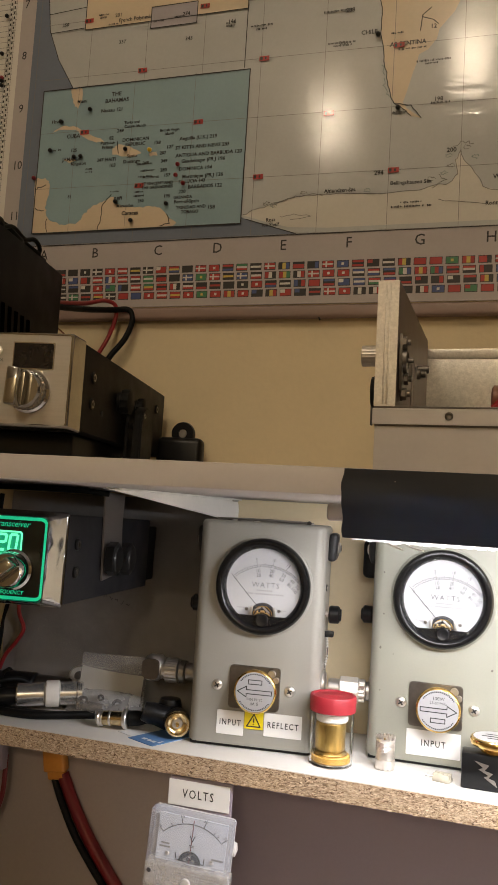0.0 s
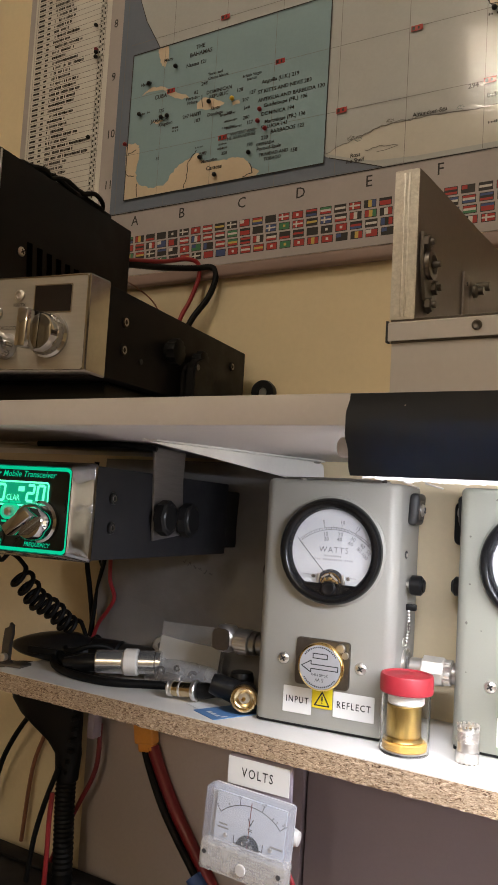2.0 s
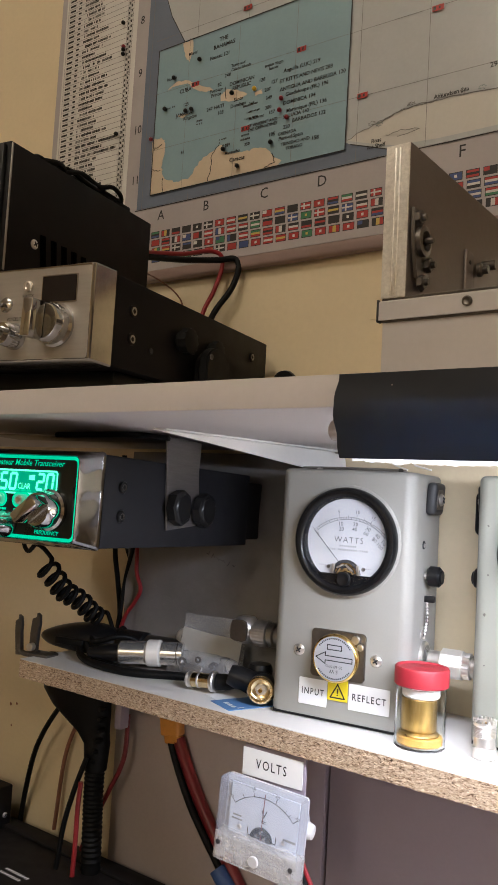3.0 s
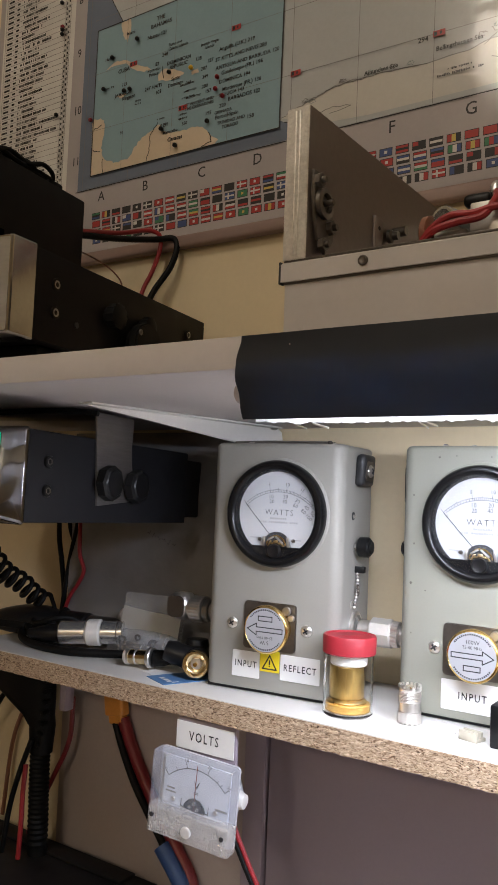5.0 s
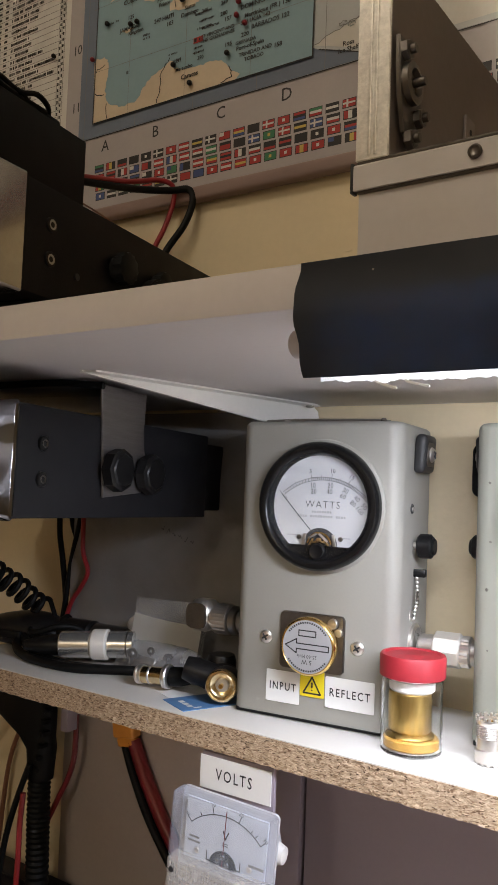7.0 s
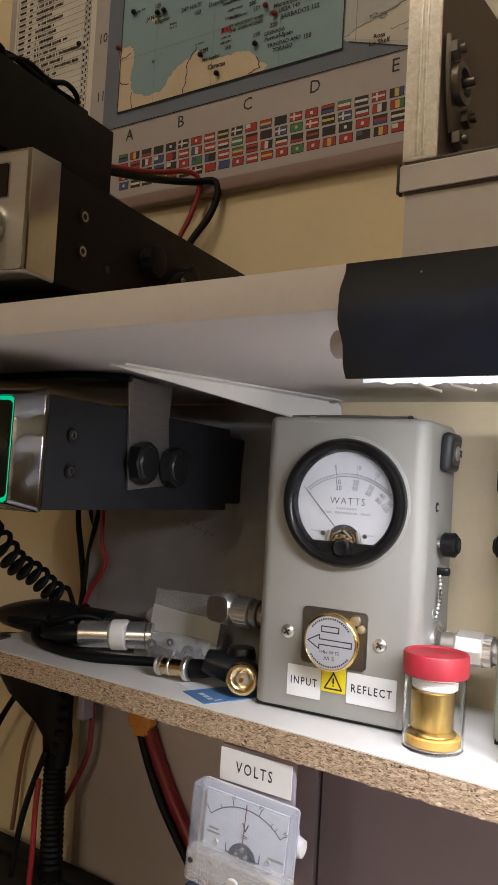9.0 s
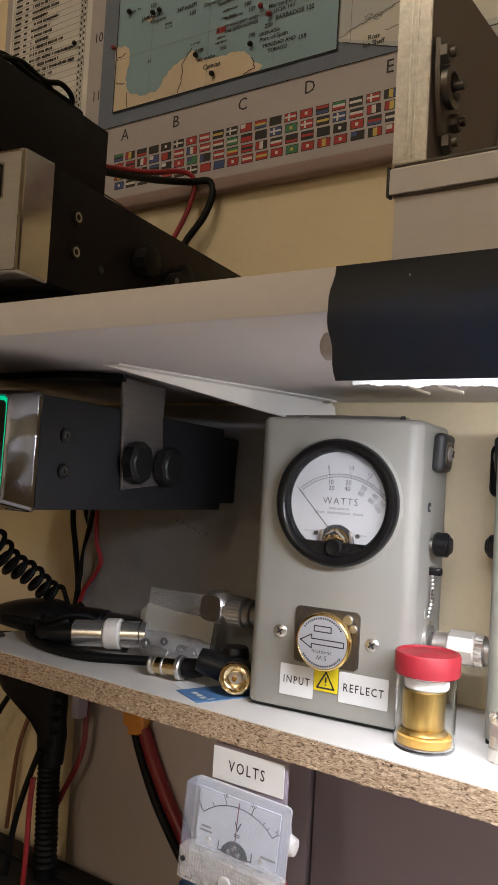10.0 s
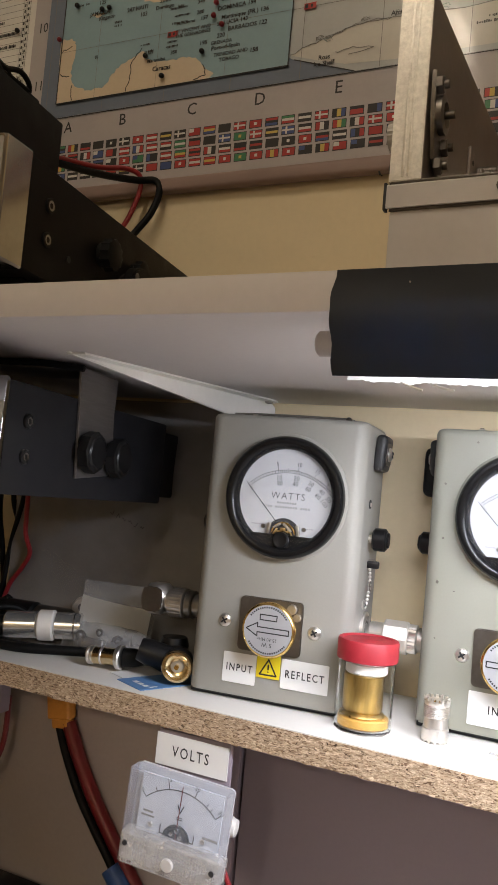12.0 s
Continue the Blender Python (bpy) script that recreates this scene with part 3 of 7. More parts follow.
make_desk()
make_upper_shelf()
make_lower_shelf()
make_valance()
make_tube_lamp()


# ---- the wattmeters ----
def make_wattmeter(m, label, paint, flip, ratings, screws_x, sz):
    t = thing("wattmeter", m, label, "meter", "wattmeters on the shelf")
    h, d = 0.184, 0.072
    xl, xr = -0.0573, 0.0506
    body = box((xr - xl, d, h), ((xl + xr) / 2, d / 2, h / 2 + 0.003))
    vertical = [e for e in body.edges if abs(e.verts[0].co.z - e.verts[1].co.z) > 0.1]
    bmesh.ops.bevel(body, geom=vertical, offset=0.009, segments=6, profile=0.5, affect="EDGES")
    top = [e for e in body.edges if abs(e.verts[0].co.z - e.verts[1].co.z) < 1e-5 and e.verts[0].co.z > h * 0.9 and len(e.link_faces) == 2 and abs(e.link_faces[0].normal.z - e.link_faces[1].normal.z) > 0.5]
    bmesh.ops.bevel(body, geom=top, offset=0.004, segments=4, profile=0.5, affect="EDGES")
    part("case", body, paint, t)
    part("base_seam", box((xr - xl - 0.004, d - 0.004, 0.0035), ((xl + xr) / 2, d / 2, 0.0022), 0.001), M_BLACK_PLASTIC, t)
    for sx in (-1, 1):
        for y in (0.012, d - 0.012):
            part("foot", rod(0.006, 0.003, (sx * 0.038, y, 0), UP, 16), M_RUBBER, t)
    for sx, y in ((-0.012, 0.02), (0.036, 0.018), (-0.03, 0.012), (0.026, 0.03)):
        screw(t, (sx, y, h + 0.003), UP, 0.0024)
    # dial
    cz = 0.1340
    bez = part("bezel", lathe([(0.0398, -0.001), (0.0398, 0.0045), (0.0392, 0.0072), (0.0380, 0.0088), (0.0362, 0.0092), (0.0342, 0.0088), (0.0328, 0.0072), (0.0318, 0.0040), (0.0314, 0.0026), (0.0312, 0.001)], (0, 0, cz), FRONT, 72), M_BAKELITE, t, "round black bakelite bezel")
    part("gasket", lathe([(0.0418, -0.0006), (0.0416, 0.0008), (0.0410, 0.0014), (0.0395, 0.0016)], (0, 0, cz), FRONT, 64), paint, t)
    part("dial_card", plate(circle(0.0341, 64), 0.0008, (0, -0.0008, cz), FRONT), M_DIAL, bez, "white printed dial card")
    R, px, pz = 0.0405, 0.0018, -0.0226
    tick = []
    # 0 to 25 W, crowded towards the top of the range
    mark = (133.0, 101.0, 82.0, 65.5, 51.5, 41.0)
    for k in range(51):
        s, f = min(int(k / 10), 4), k / 10 - min(int(k / 10), 4)
        a = radians(mark[s] + (mark[s + 1] - mark[s]) * f)
        r1 = R + (0.0022 if k % 10 == 0 else 0.0012 if k % 5 == 0 else 0.0)
        r0 = R - 0.0018
        tick.append([(px + r0 * math.cos(a), pz + r0 * math.sin(a)), (px + r1 * math.cos(a), pz + r1 * math.sin(a))])
    arc = [[(px + r * math.cos(radians(132 - 91 * k / 48)), pz + r * math.sin(radians(132 - 91 * k / 48))) for k in range(49)] for r in (R, R - 0.0018)]
    ink = strokes(tick, 0.00030, (0, -0.0019, cz))
    strokes(arc, 0.00026, (0, -0.0019, cz), into=ink)
    for k, (a5, a50, a100) in enumerate((("5", "10", "20"), ("10", "20", "40"), ("15", "30", "60"), ("20", "40", "80"), ("25", "50", "100"))):
        a = radians(mark[k + 1])
        for word, r, s in ((a5, R + 0.0042, 0.0038), (a50, R - 0.0048, 0.0041), (a100, R - 0.0086, 0.0041)):
            x, y = px + r * math.cos(a), pz + r * math.sin(a)
            if x * x + y * y < 0.0315 ** 2:
                text(word, s, (x, -0.0019, cz + y), FRONT @ Matrix.Rotation(a - math.pi / 2, 4, "Z") if k > 1 else FRONT, into=ink)
    text("WATTS", 0.0062, (0.0020, -0.0019, cz + 0.0008), FRONT, 0.98, -0.010, into=ink, gap=1.22)
    text("0", 0.0034, (px + (R - 0.004) * math.cos(radians(133)), -0.0019, cz + pz + (R - 0.004) * math.sin(radians(133))), FRONT, into=ink)
    part("dial_print", ink, M_DIAL_INK, bez)
    faint = bars([(-0.0045 + 0.0017 * k, -0.0036, 0.0012, 0.0013) for k in range(8)] + [(-0.0140 + 0.0017 * k, -0.0064, 0.0012, 0.0014) for k in range(19) if k not in (4, 14)] + [(-0.0205 + 0.0016 * k, -0.0185, 0.0011, 0.0008) for k in range(5)] + [(0.0150 + 0.0016 * k, -0.0190, 0.0011, 0.0008) for k in range(4)], (0, -0.0019, cz))
    part("dial_small_print", faint, M_GREY_INK, bez)
    # black lower mask with an arched window over the movement
    y0 = -0.0242
    edge = math.sqrt(0.0341 ** 2 - y0 ** 2)
    a0 = math.degrees(math.atan2(y0, -edge)) % 360
    a1 = math.degrees(math.atan2(y0, edge)) % 360
    part("mask", plate(circle(0.0341, 30, a0, a1), 0.0034, (0, -0.0018, cz), FRONT, bevel=0.0006), M_BAKELITE, bez, "black lower dial mask")
    part("window", plate(circle(0.0114, 24, 0, 180), 0.0010, (0.001, -0.0018, cz + y0 - 0.0006), FRONT), M_INK, bez)
    part("spring_arch", strokes([[(0.0078 * math.cos(radians(a)), 0.0078 * math.sin(radians(a))) for a in range(10, 171, 8)]], 0.0010, (0.001, -0.0032, cz + y0)), M_BRASS, bez)
    mov = box((0.0105, 0.0012, 0.0016), (0.001, -0.0034, cz + y0 + 0.0022), 0.0003)
    box((0.004, 0.0015, 0.0028), (0.001, -0.0036, cz + y0 + 0.0034), 0.0004, into=mov)
    box((0.0016, 0.0012, 0.0052), (-0.0042, -0.0034, cz + y0 + 0.002), 0.0003, into=mov, rot=Matrix.Rotation(0.5, 4, "Y"))
    box((0.0016, 0.0012, 0.0052), (0.0058, -0.0034, cz + y0 + 0.002), 0.0003, into=mov, rot=Matrix.Rotation(-0.6, 4, "Y"))
    legs = box((0.0022, 0.0016, 0.0075), (-0.0088, -0.0036, cz + y0 + 0.0034), 0.0004, rot=Matrix.Rotation(0.15, 4, "Y"))
    box((0.0022, 0.0016, 0.0075), (0.0108, -0.0036, cz + y0 + 0.0034), 0.0004, into=legs, rot=Matrix.Rotation(-0.15, 4, "Y"))
    box((0.0075, 0.0012, 0.0014), (0.0040, -0.0044, cz + y0 + 0.0050), 0.0003, into=legs, rot=Matrix.Rotation(0.7, 4, "Y"))
    box((0.0060, 0.0012, 0.0012), (-0.0030, -0.0044, cz + y0 + 0.0058), 0.0003, into=legs, rot=Matrix.Rotation(-0.5, 4, "Y"))
    part("bridge_leg", legs, M_STEEL, bez, "bright steel bridge of the movement")
    part("movement", mov, M_PALE_GOLD, bez, "brass moving-coil bridge")
    for sx in (-0.0131, 0.0143):
        part("dial_screw", lathe([(0, 0), (0.0015, 0), (0.0013, 0.0008), (0, 0.001)], (sx, -0.0018, cz + y0 + 0.0046), FRONT, 12), M_DARK_STEEL, bez)
    part("zero_screw", lathe([(0, 0), (0.0052, 0), (0.0052, 0.0026), (0.0044, 0.0036), (0.0030, 0.0032), (0, 0.0030)], (0.001, -0.0046, cz - 0.0275), FRONT, 24), M_BLACK_PLASTIC, bez)
    an = radians(133)
    part("needle", strokes([[(px + 0.006 * math.cos(an), pz + 0.006 * math.sin(an)), (px + 0.0400 * math.cos(an), pz + 0.0400 * math.sin(an))]], 0.00050, (0, -0.0028, cz)), M_INK, bez)
    glass = part("glass", lathe([(0, 0.0), (0.0330, 0.0), (0.0330, 0.0008), (0, 0.0008)], (0, -0.0058, cz), FRONT, 48), M_GLASS, bez)
    glass.visible_shadow = False
    # plug-in element in its socket
    sock = part("socket_plate", plate(rounded(0.0425, 0.0350, 0.003), 0.0022, (-0.0026, 0.0003, sz), FRONT, bevel=0.0006), M_DARK_STEEL, t, "dark metal socket plate")
    part("catch", rod(0.0033, 0.0026, (0.0118, -0.002, sz + 0.0128), FRONT, 16, 0.0005), M_STEEL, sock)
    part("catch", rod(0.0026, 0.0026, (0.0156, -0.002, sz + 0.0080), FRONT, 14, 0.0004), M_STEEL, sock)
    plug = part("element", lathe([(0.0150, 0), (0.0150, 0.006), (0.0170, 0.0068), (0.0175, 0.0085), (0.0175, 0.0112), (0.0170, 0.0122), (0.0162, 0.0126), (0.0159, 0.0123), (0, 0.0123)], (0, -0.0018, sz - 0.0005), FRONT, 56), M_GOLD, t, "gold-rimmed plug-in power element")
    part("element_label", plate(circle(0.0158, 48), 0.0002, (0, -0.0142, sz - 0.0005), FRONT), M_SILVER_LABEL, plug, "silver printed element label")
    spin = FRONT @ Matrix.Rotation(math.pi if flip else 0.0, 4, "Z")
    at = (0, -0.01455, sz - 0.0005)
    arrow = [(-0.0138, 0.0016), (0.0068, 0.0016), (0.0068, 0.0042), (0.0142, 0.0), (0.0068, -0.0042), (0.0068, -0.0016), (-0.0138, -0.0016), (-0.0138, 0.0016)]
    ink = strokes([arrow, [(-0.0055, -0.0095), (0.0055, -0.0095), (0.0055, -0.0062), (-0.0055, -0.0062), (-0.0055, -0.0095)]], 0.0007, at, spin)

    def on_label(words, size, x, y):
        p = Vector(at) + (spin @ Vector((x, y, 0)))
        text(words, size, p, spin, into=ink)

    on_label(ratings[0], 0.0038, 0, 0.0090)
    on_label(ratings[1], 0.0029, 0, 0.0056)
    for a in range(36, 145, 6):
        for sgn in (1, -1):
            p = (0.0143 * math.cos(radians(a)), sgn * 0.0143 * math.sin(radians(a)))
            bars([(0, 0, 0.0009, 0.0011)], Vector(at) + (spin @ Vector((p[0], p[1], 0))), spin @ Matrix.Rotation(radians(a - 90) * sgn, 4, "Z"), into=ink)
    part("element_print", ink, M_INK, plug)
    for sx in screws_x:
        screw(t, (sx, 0.0, sz - 0.0003), FRONT, 0.0042, h=0.0022)
    # sides: strap studs, terminal knobs, plugs
    for sx, turn in ((1, RIGHT), (-1, LEFT)):
        x, ky = (xr, 0.031) if sx > 0 else (xl, 0.040)
        lug = part("strap_lug", box((0.0078, 0.026, 0.0245), (x + sx * 0.0036, 0.038, 0.1690), 0.0034, 4, rot=Matrix.Rotation(radians(4 * sx), 4, "Y")), M_STRAP, t, "dark rubber carrying-strap end")
        part("lug_plate", plate(rounded(0.016, 0.015, 0.003), 0.0008, (x + sx * 0.0072, 0.037, 0.1685), turn @ Matrix.Rotation(math.pi / 2, 4, "Z")), M_DARK_STEEL, lug)
        screw(lug, (x + sx * 0.0078, 0.037, 0.1685), turn, 0.0048, h=0.0024)
        knob = part("terminal_knob", rod(0.0076, 0.0092, (x + sx * 0.0028, ky, 0.1116), turn, 10, 0.0012), M_BLACK_PLASTIC, t, "black ten-sided terminal knob")
        part("stud", rod(0.0024, 0.0050, (x - sx * 0.0005, ky, 0.1116), turn, 14), M_NICKEL, knob)
        part("knob_cap", rod(0.0052, 0.0016, (x + sx * 0.0118, ky, 0.1116), turn, 10, 0.0004), M_BLACK_PLASTIC, knob)
        hole = part("side_plug", rod(0.0030, 0.0012, (x - sx * 0.0005, 0.024, 0.1345), turn, 14), M_INK, t, "dark threaded hole")
        part("grub_screw", rod(0.0015, 0.0016, (x - sx * 0.0004, 0.0236, 0.1342), turn, 10), M_NICKEL, hole)
        part("port_collar", lathe([(0.0118, 0), (0.0118, 0.003), (0.0100, 0.004), (0.0095, 0.004), (0.0095, 0)], (x - sx * 0.001, 0.034, sz + 0.001), turn, 32), M_NICKEL, t)
        screw(t, (x, 0.028, sz + 0.018), turn, 0.0032)
    key = part("vent_key", box((0.0090, 0.005, 0.0050), (xr + 0.0030, 0.034, 0.0945), 0.0010), M_BLACK_PLASTIC, t)
    part("key_stem", rod(0.0016, 0.006, (xr - 0.0010, 0.034, 0.0960), RIGHT, 10), M_NICKEL, key)
    # bead chain down to the side port
    for k in range(11):
        f = k / 10
        bead = lathe([(0, -0.0012), (0.0008, -0.0009), (0.0012, 0), (0.0008, 0.0009), (0, 0.0012)], (xr + 0.0014 + 0.0016 * math.sin(2.6 * f + 0.4), 0.0325 - 0.004 * f, 0.0915 - 0.0245 * f), UP, 8)
        part("bead", bead, M_NICKEL, key)
    part("key_tag", plate(rounded(0.0046, 0.0090, 0.0020), 0.0006, (xr + 0.0030, 0.031, 0.0795), RIGHT @ Matrix.Rotation(math.pi / 2 + 0.25, 4, "Z")), M_DARK_STEEL, key, "small dull metal tag")
    return t


METER_1 = pose(-0.1675, 0.7022, 1.0501, 0, 0, 6.5)
METER_2 = pose(-0.0228, 0.7285, 1.0501, 0, 0, 1.0)
w1 = make_wattmeter(METER_1, "grey enamelled wattmeter with round dial, 5 watt element fitted", M_GREY_HAMMER, True, ("5 W", "25-60 MHz"), (-0.0341, 0.0268), 0.0505)
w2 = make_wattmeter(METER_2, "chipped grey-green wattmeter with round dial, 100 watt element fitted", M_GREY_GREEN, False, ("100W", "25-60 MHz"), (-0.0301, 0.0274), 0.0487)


def tape_label(parent, words, w, h, x, z, size, y=-0.0004):
    lab = part("tape_label", plate(rounded(w, h, 0.0006, 2), 0.0003, (x, y, z), FRONT), M_LABEL, parent, "white tape label with black capitals")
    part("lettering", text(words, size * 0.93, (x, y - 0.00045, z), FRONT, 0.80, 0.012, gap=1.28), M_INK, lab)
    return lab


tape_label(w1, "INPUT", 0.0228, 0.0193, -0.0213, 0.0207, 0.0072)
tape_label(w1, "REFLECT", 0.0312, 0.0185, 0.0227, 0.0220, 0.0074)
rail = part("top_wire", tube([(-0.046, 0.0150, 0.1880), (-0.020, 0.0150, 0.1886), (0.010, 0.0150, 0.1886), (0.0330, 0.0150, 0.1884)], 0.0011, 6, 8), M_STEEL, w1, "thin steel wire along the top")
part("end_bead", lathe([(0, 0), (0.0016, 0.0004), (0.0021, 0.0016), (0.0014, 0.0030), (0, 0.0034)], (0.0340, 0.0150, 0.1868), UP, 14), M_DARK_STEEL, rail)
warn = part("warning_label", plate(rounded(0.0158, 0.0165, 0.0005, 2), 0.0003, (-0.0015, -0.0006, 0.0256), FRONT), M_YELLOW, w1, "yellow warning triangle label")
tri_pts = [(-0.0056, -0.0046), (0.0056, -0.0046), (0, 0.0052), (-0.0056, -0.0046)]
sign = strokes([tri_pts], 0.0010, (-0.0015, -0.00105, 0.0240))
strokes([[(0, -0.0010), (0, 0.0018)], [(0, -0.0026), (0, -0.0025)]], 0.0011, (-0.0015, -0.00105, 0.0240), into=sign)
part("triangle", sign, M_INK, warn)
tape_label(w2, "INPUT", 0.0427, 0.0200, -0.0033, 0.0185, 0.0076)
rnd = random.Random(11)
for x, z in ((-0.0480, 0.1520), (-0.0470, 0.1180), (-0.0485, 0.0905), (-0.0300, 0.1790), (-0.0180, 0.1800), (0.0060, 0.1795), (-0.0380, 0.0860), (0.0400, 0.0810), (-0.0475, 0.0560)):
    r0 = rnd.uniform(0.0005, 0.0012)
    ragged = [(r0 * rnd.uniform(0.5, 1.2) * math.cos(a), r0 * rnd.uniform(0.5, 1.2) * math.sin(a)) for a in (0.7 * k for k in range(9))]
    part("paint_chip", plate(ragged, 0.00012, (x, -0.00002, z), FRONT), M_DARK_STEEL, w2, "chip worn through the enamel")


part("strap", box((0.0150, 0.016, 0.034), (-0.0640, 0.046, 0.1600), 0.0050, 4), M_RUBBER, w2, "black rubber carrying strap")


# ---- plugs between and beside the meters ----
def make_coax_link():
    t = thing("coax_adapter", pose(-0.1145, 0.7400, 1.1005, 0, 0, 5), "nickel coaxial adapter joining the two wattmeters", "connector")
    part("barrel", rod(0.0078, 0.016, (-0.001, 0, 0), RIGHT, 28), M_NICKEL, t)
    part("nut", rod(0.0106, 0.0165, (0.0085, 0, 0), RIGHT, 8, 0.0010), M_WHITE_METAL, t, "pale silvered coupling nut")
    part("ring", knurled(0.0094, 0.006, (0.0245, 0, 0), RIGHT, 24), M_NICKEL, t)
    part("sleeve", rod(0.0078, 0.007, (0.0303, 0, 0), RIGHT, 24), M_STEEL, t)
    return t


def make_left_plug():
    t = thing("coax_plug", pose(-0.2205, 0.7250, 1.1020, 0, 0, 5), "dark right-angle coaxial plug screwed into the meter side", "connector")
    part("stub", rod(0.0080, 0.020, (0.0015, 0, 0), LEFT, 24), M_STEEL, t)
    part("flange", rod(0.0098, 0.0055, (-0.0185, 0, 0), LEFT, 26), M_STEEL, t)
    part("ring", knurled(0.0106, 0.0115, (-0.0250, 0, 0), LEFT, 28, 0.0004), M_NICKEL, t, "knurled nickel coupling ring")
    part("waist", rod(0.0078, 0.0035, (-0.0360, 0, 0), LEFT, 24), M_NICKEL, t)
    part("elbow", box((0.0190, 0.0200, 0.0215), (-0.0480, 0.001, 0.0010), 0.0046, 1), M_NICKEL, t, "chamfered nickel right-angle block")
    # dark plate paints in the dark reflection on the block's nickel face
    part("cap", plate(rounded(0.0158, 0.0175, 0.0045, 2), 0.0016, (-0.0486, -0.0086, 0.0012), FRONT, bevel=0.0005), M_DARK_STEEL, t, "nickel end face coloured dark for its reflection")
    return t


def make_right_plug():
    t = thing("coax_plug", pose(0.0305, 0.7585, 1.0975), "nickel coaxial plug in the meter side", "connector")
    part("ring", knurled(0.0095, 0.014, (0, 0, 0), RIGHT, 24), M_NICKEL, t)
    part("barrel", rod(0.0075, 0.03, (0.014, 0, 0), RIGHT, 24), M_NICKEL, t)
    return t


make_coax_link()
make_left_plug()
make_right_plug()


# ---- small things on the lower shelf ----
def make_jar():
    t = thing("specimen_jar", pose(-0.1035, 0.6995, 1.0501), "clear plastic jar with red lid holding a gold element", "jar")
    wall = part("jar", lathe([(0, 0), (0.0160, 0), (0.0172, 0.0010), (0.0172, 0.041), (0.0160, 0.041), (0.0160, 0.0022), (0, 0.0022)], (0, 0, 0), UP, 48), M_CLEAR, t)
    wall.visible_shadow = False
    part("lid", lathe([(0, 0.0415), (0.0180, 0.0415), (0.0184, 0.0420), (0.0185, 0.0525), (0.0178, 0.0538), (0.0160, 0.0540), (0.0152, 0.0530), (0.0060, 0.0528), (0.0050, 0.0532), (0, 0.0532)], (0, 0, 0), UP, 56), M_RED, t, "red screw lid")
    part("pad", rod(0.0154, 0.0058, (0, 0, 0.0026), UP, 32, 0.0008), M_AMBER, t, "amber padding")
    elem = part("element", lathe([(0, 0.0085), (0.0136, 0.0085), (0.0139, 0.0091), (0.0134, 0.0101), (0.0112, 0.0112), (0.0121, 0.0126), (0.0122, 0.0325), (0.0115, 0.0333), (0, 0.0333)], (-0.001, 0, 0), UP, 40), M_WORN_BRASS, t, "gold plated power element")
    part("wad", rod(0.0128, 0.0072, (0.0, 0, 0.0334), UP, 28, 0.0012), M_WHITE_PLASTIC, elem, "white foam wad")
    return t


def make_barrel():
    t = thing("barrel_adapter", pose(-0.0615, 0.7070, 1.0501), "nickel threaded barrel adapter standing on end", "connector")
    prof = [(0, 0.0010), (0.0074, 0.0010), (0.0078, 0.0014), (0.0078, 0.0078), (0.0072, 0.0084), (0.0070, 0.0140)]
    for k in range(7):
        prof += [(0.0075, 0.0146 + k * 0.0010), (0.0071, 0.0151 + k * 0.0010)]
    prof += [(0.0076, 0.0222), (0.0076, 0.0238), (0.0060, 0.0238), (0.0060, 0.0205), (0, 0.0205)]
    part("body", lathe(prof, (0, 0, 0), UP, 36), M_NICKEL, t)
    for z, name in ((0.0246, "crown"), (0.0007, "foot_rim")):
        rim = bmesh.new()
        for k in range(14):
            a = 2 * math.pi * k / 14
            box((0.0017, 0.0017, 0.0020 if z > 0.01 else 0.0013), (0.0069 * math.cos(a), 0.0069 * math.sin(a), z), 0.0003, into=rim, rot=Matrix.Rotation(a, 4, "Z"))
        part(name, rim, M_NICKEL, t, "notched rim")
    part("contact", rod(0.0018, 0.003, (0, 0, 0.0203), UP, 14), M_GOLD, t)
    return t


def make_plaque():
    t = thing("element_holder", pose(0.0395, 0.6985, 1.0501), "black block with a grey bolt and number, holding elements", "holder")
    part("block", box((0.085, 0.018, 0.026), (0, 0, 0.013), 0.0014), M_BLACK_PLASTIC, t)
    bolt = [(-0.0330, 0.0080), (-0.0225, 0.0058), (-0.0258, 0.0018), (-0.0198, 0.0002), (-0.0228, -0.0032), (-0.0182, -0.0048), (-0.0165, -0.0092), (-0.0262, -0.0030), (-0.0228, -0.0016), (-0.0300, 0.0022), (-0.0268, 0.0036)]
    part("bolt_mark", plate(bolt, 0.0004, (0, -0.0091, 0.013), FRONT), M_STEEL, t, "grey lightning bolt")
    part("number_mark", text("75", 0.019, (-0.0055, -0.0096, 0.0128), FRONT, 0.72, 0.01), M_STEEL, t)
    for x in (-0.0185, 0.0235):
        e = part("element", lathe([(0.0105, 0), (0.0105, 0.0022), (0.0100, 0.0040), (0.0178, 0.0050), (0.0184, 0.0066), (0.0184, 0.0092), (0.0176, 0.0104), (0.0164, 0.0106), (0, 0.0106)], (x, 0.0035, 0.026), UP, 48), M_GOLD, t, "gold-rimmed plug-in power element")
        part("element_label", plate(circle(0.0162, 40), 0.0002, (x, 0.0035, 0.0366), UP), M_SILVER_LABEL, e)
        part("element_print", bars([(0, 0.006, 0.014, 0.002), (0, 0, 0.02, 0.0025), (0, -0.006, 0.012, 0.002)], (x, 0.0035, 0.03695), UP), M_INK, e)
    return t


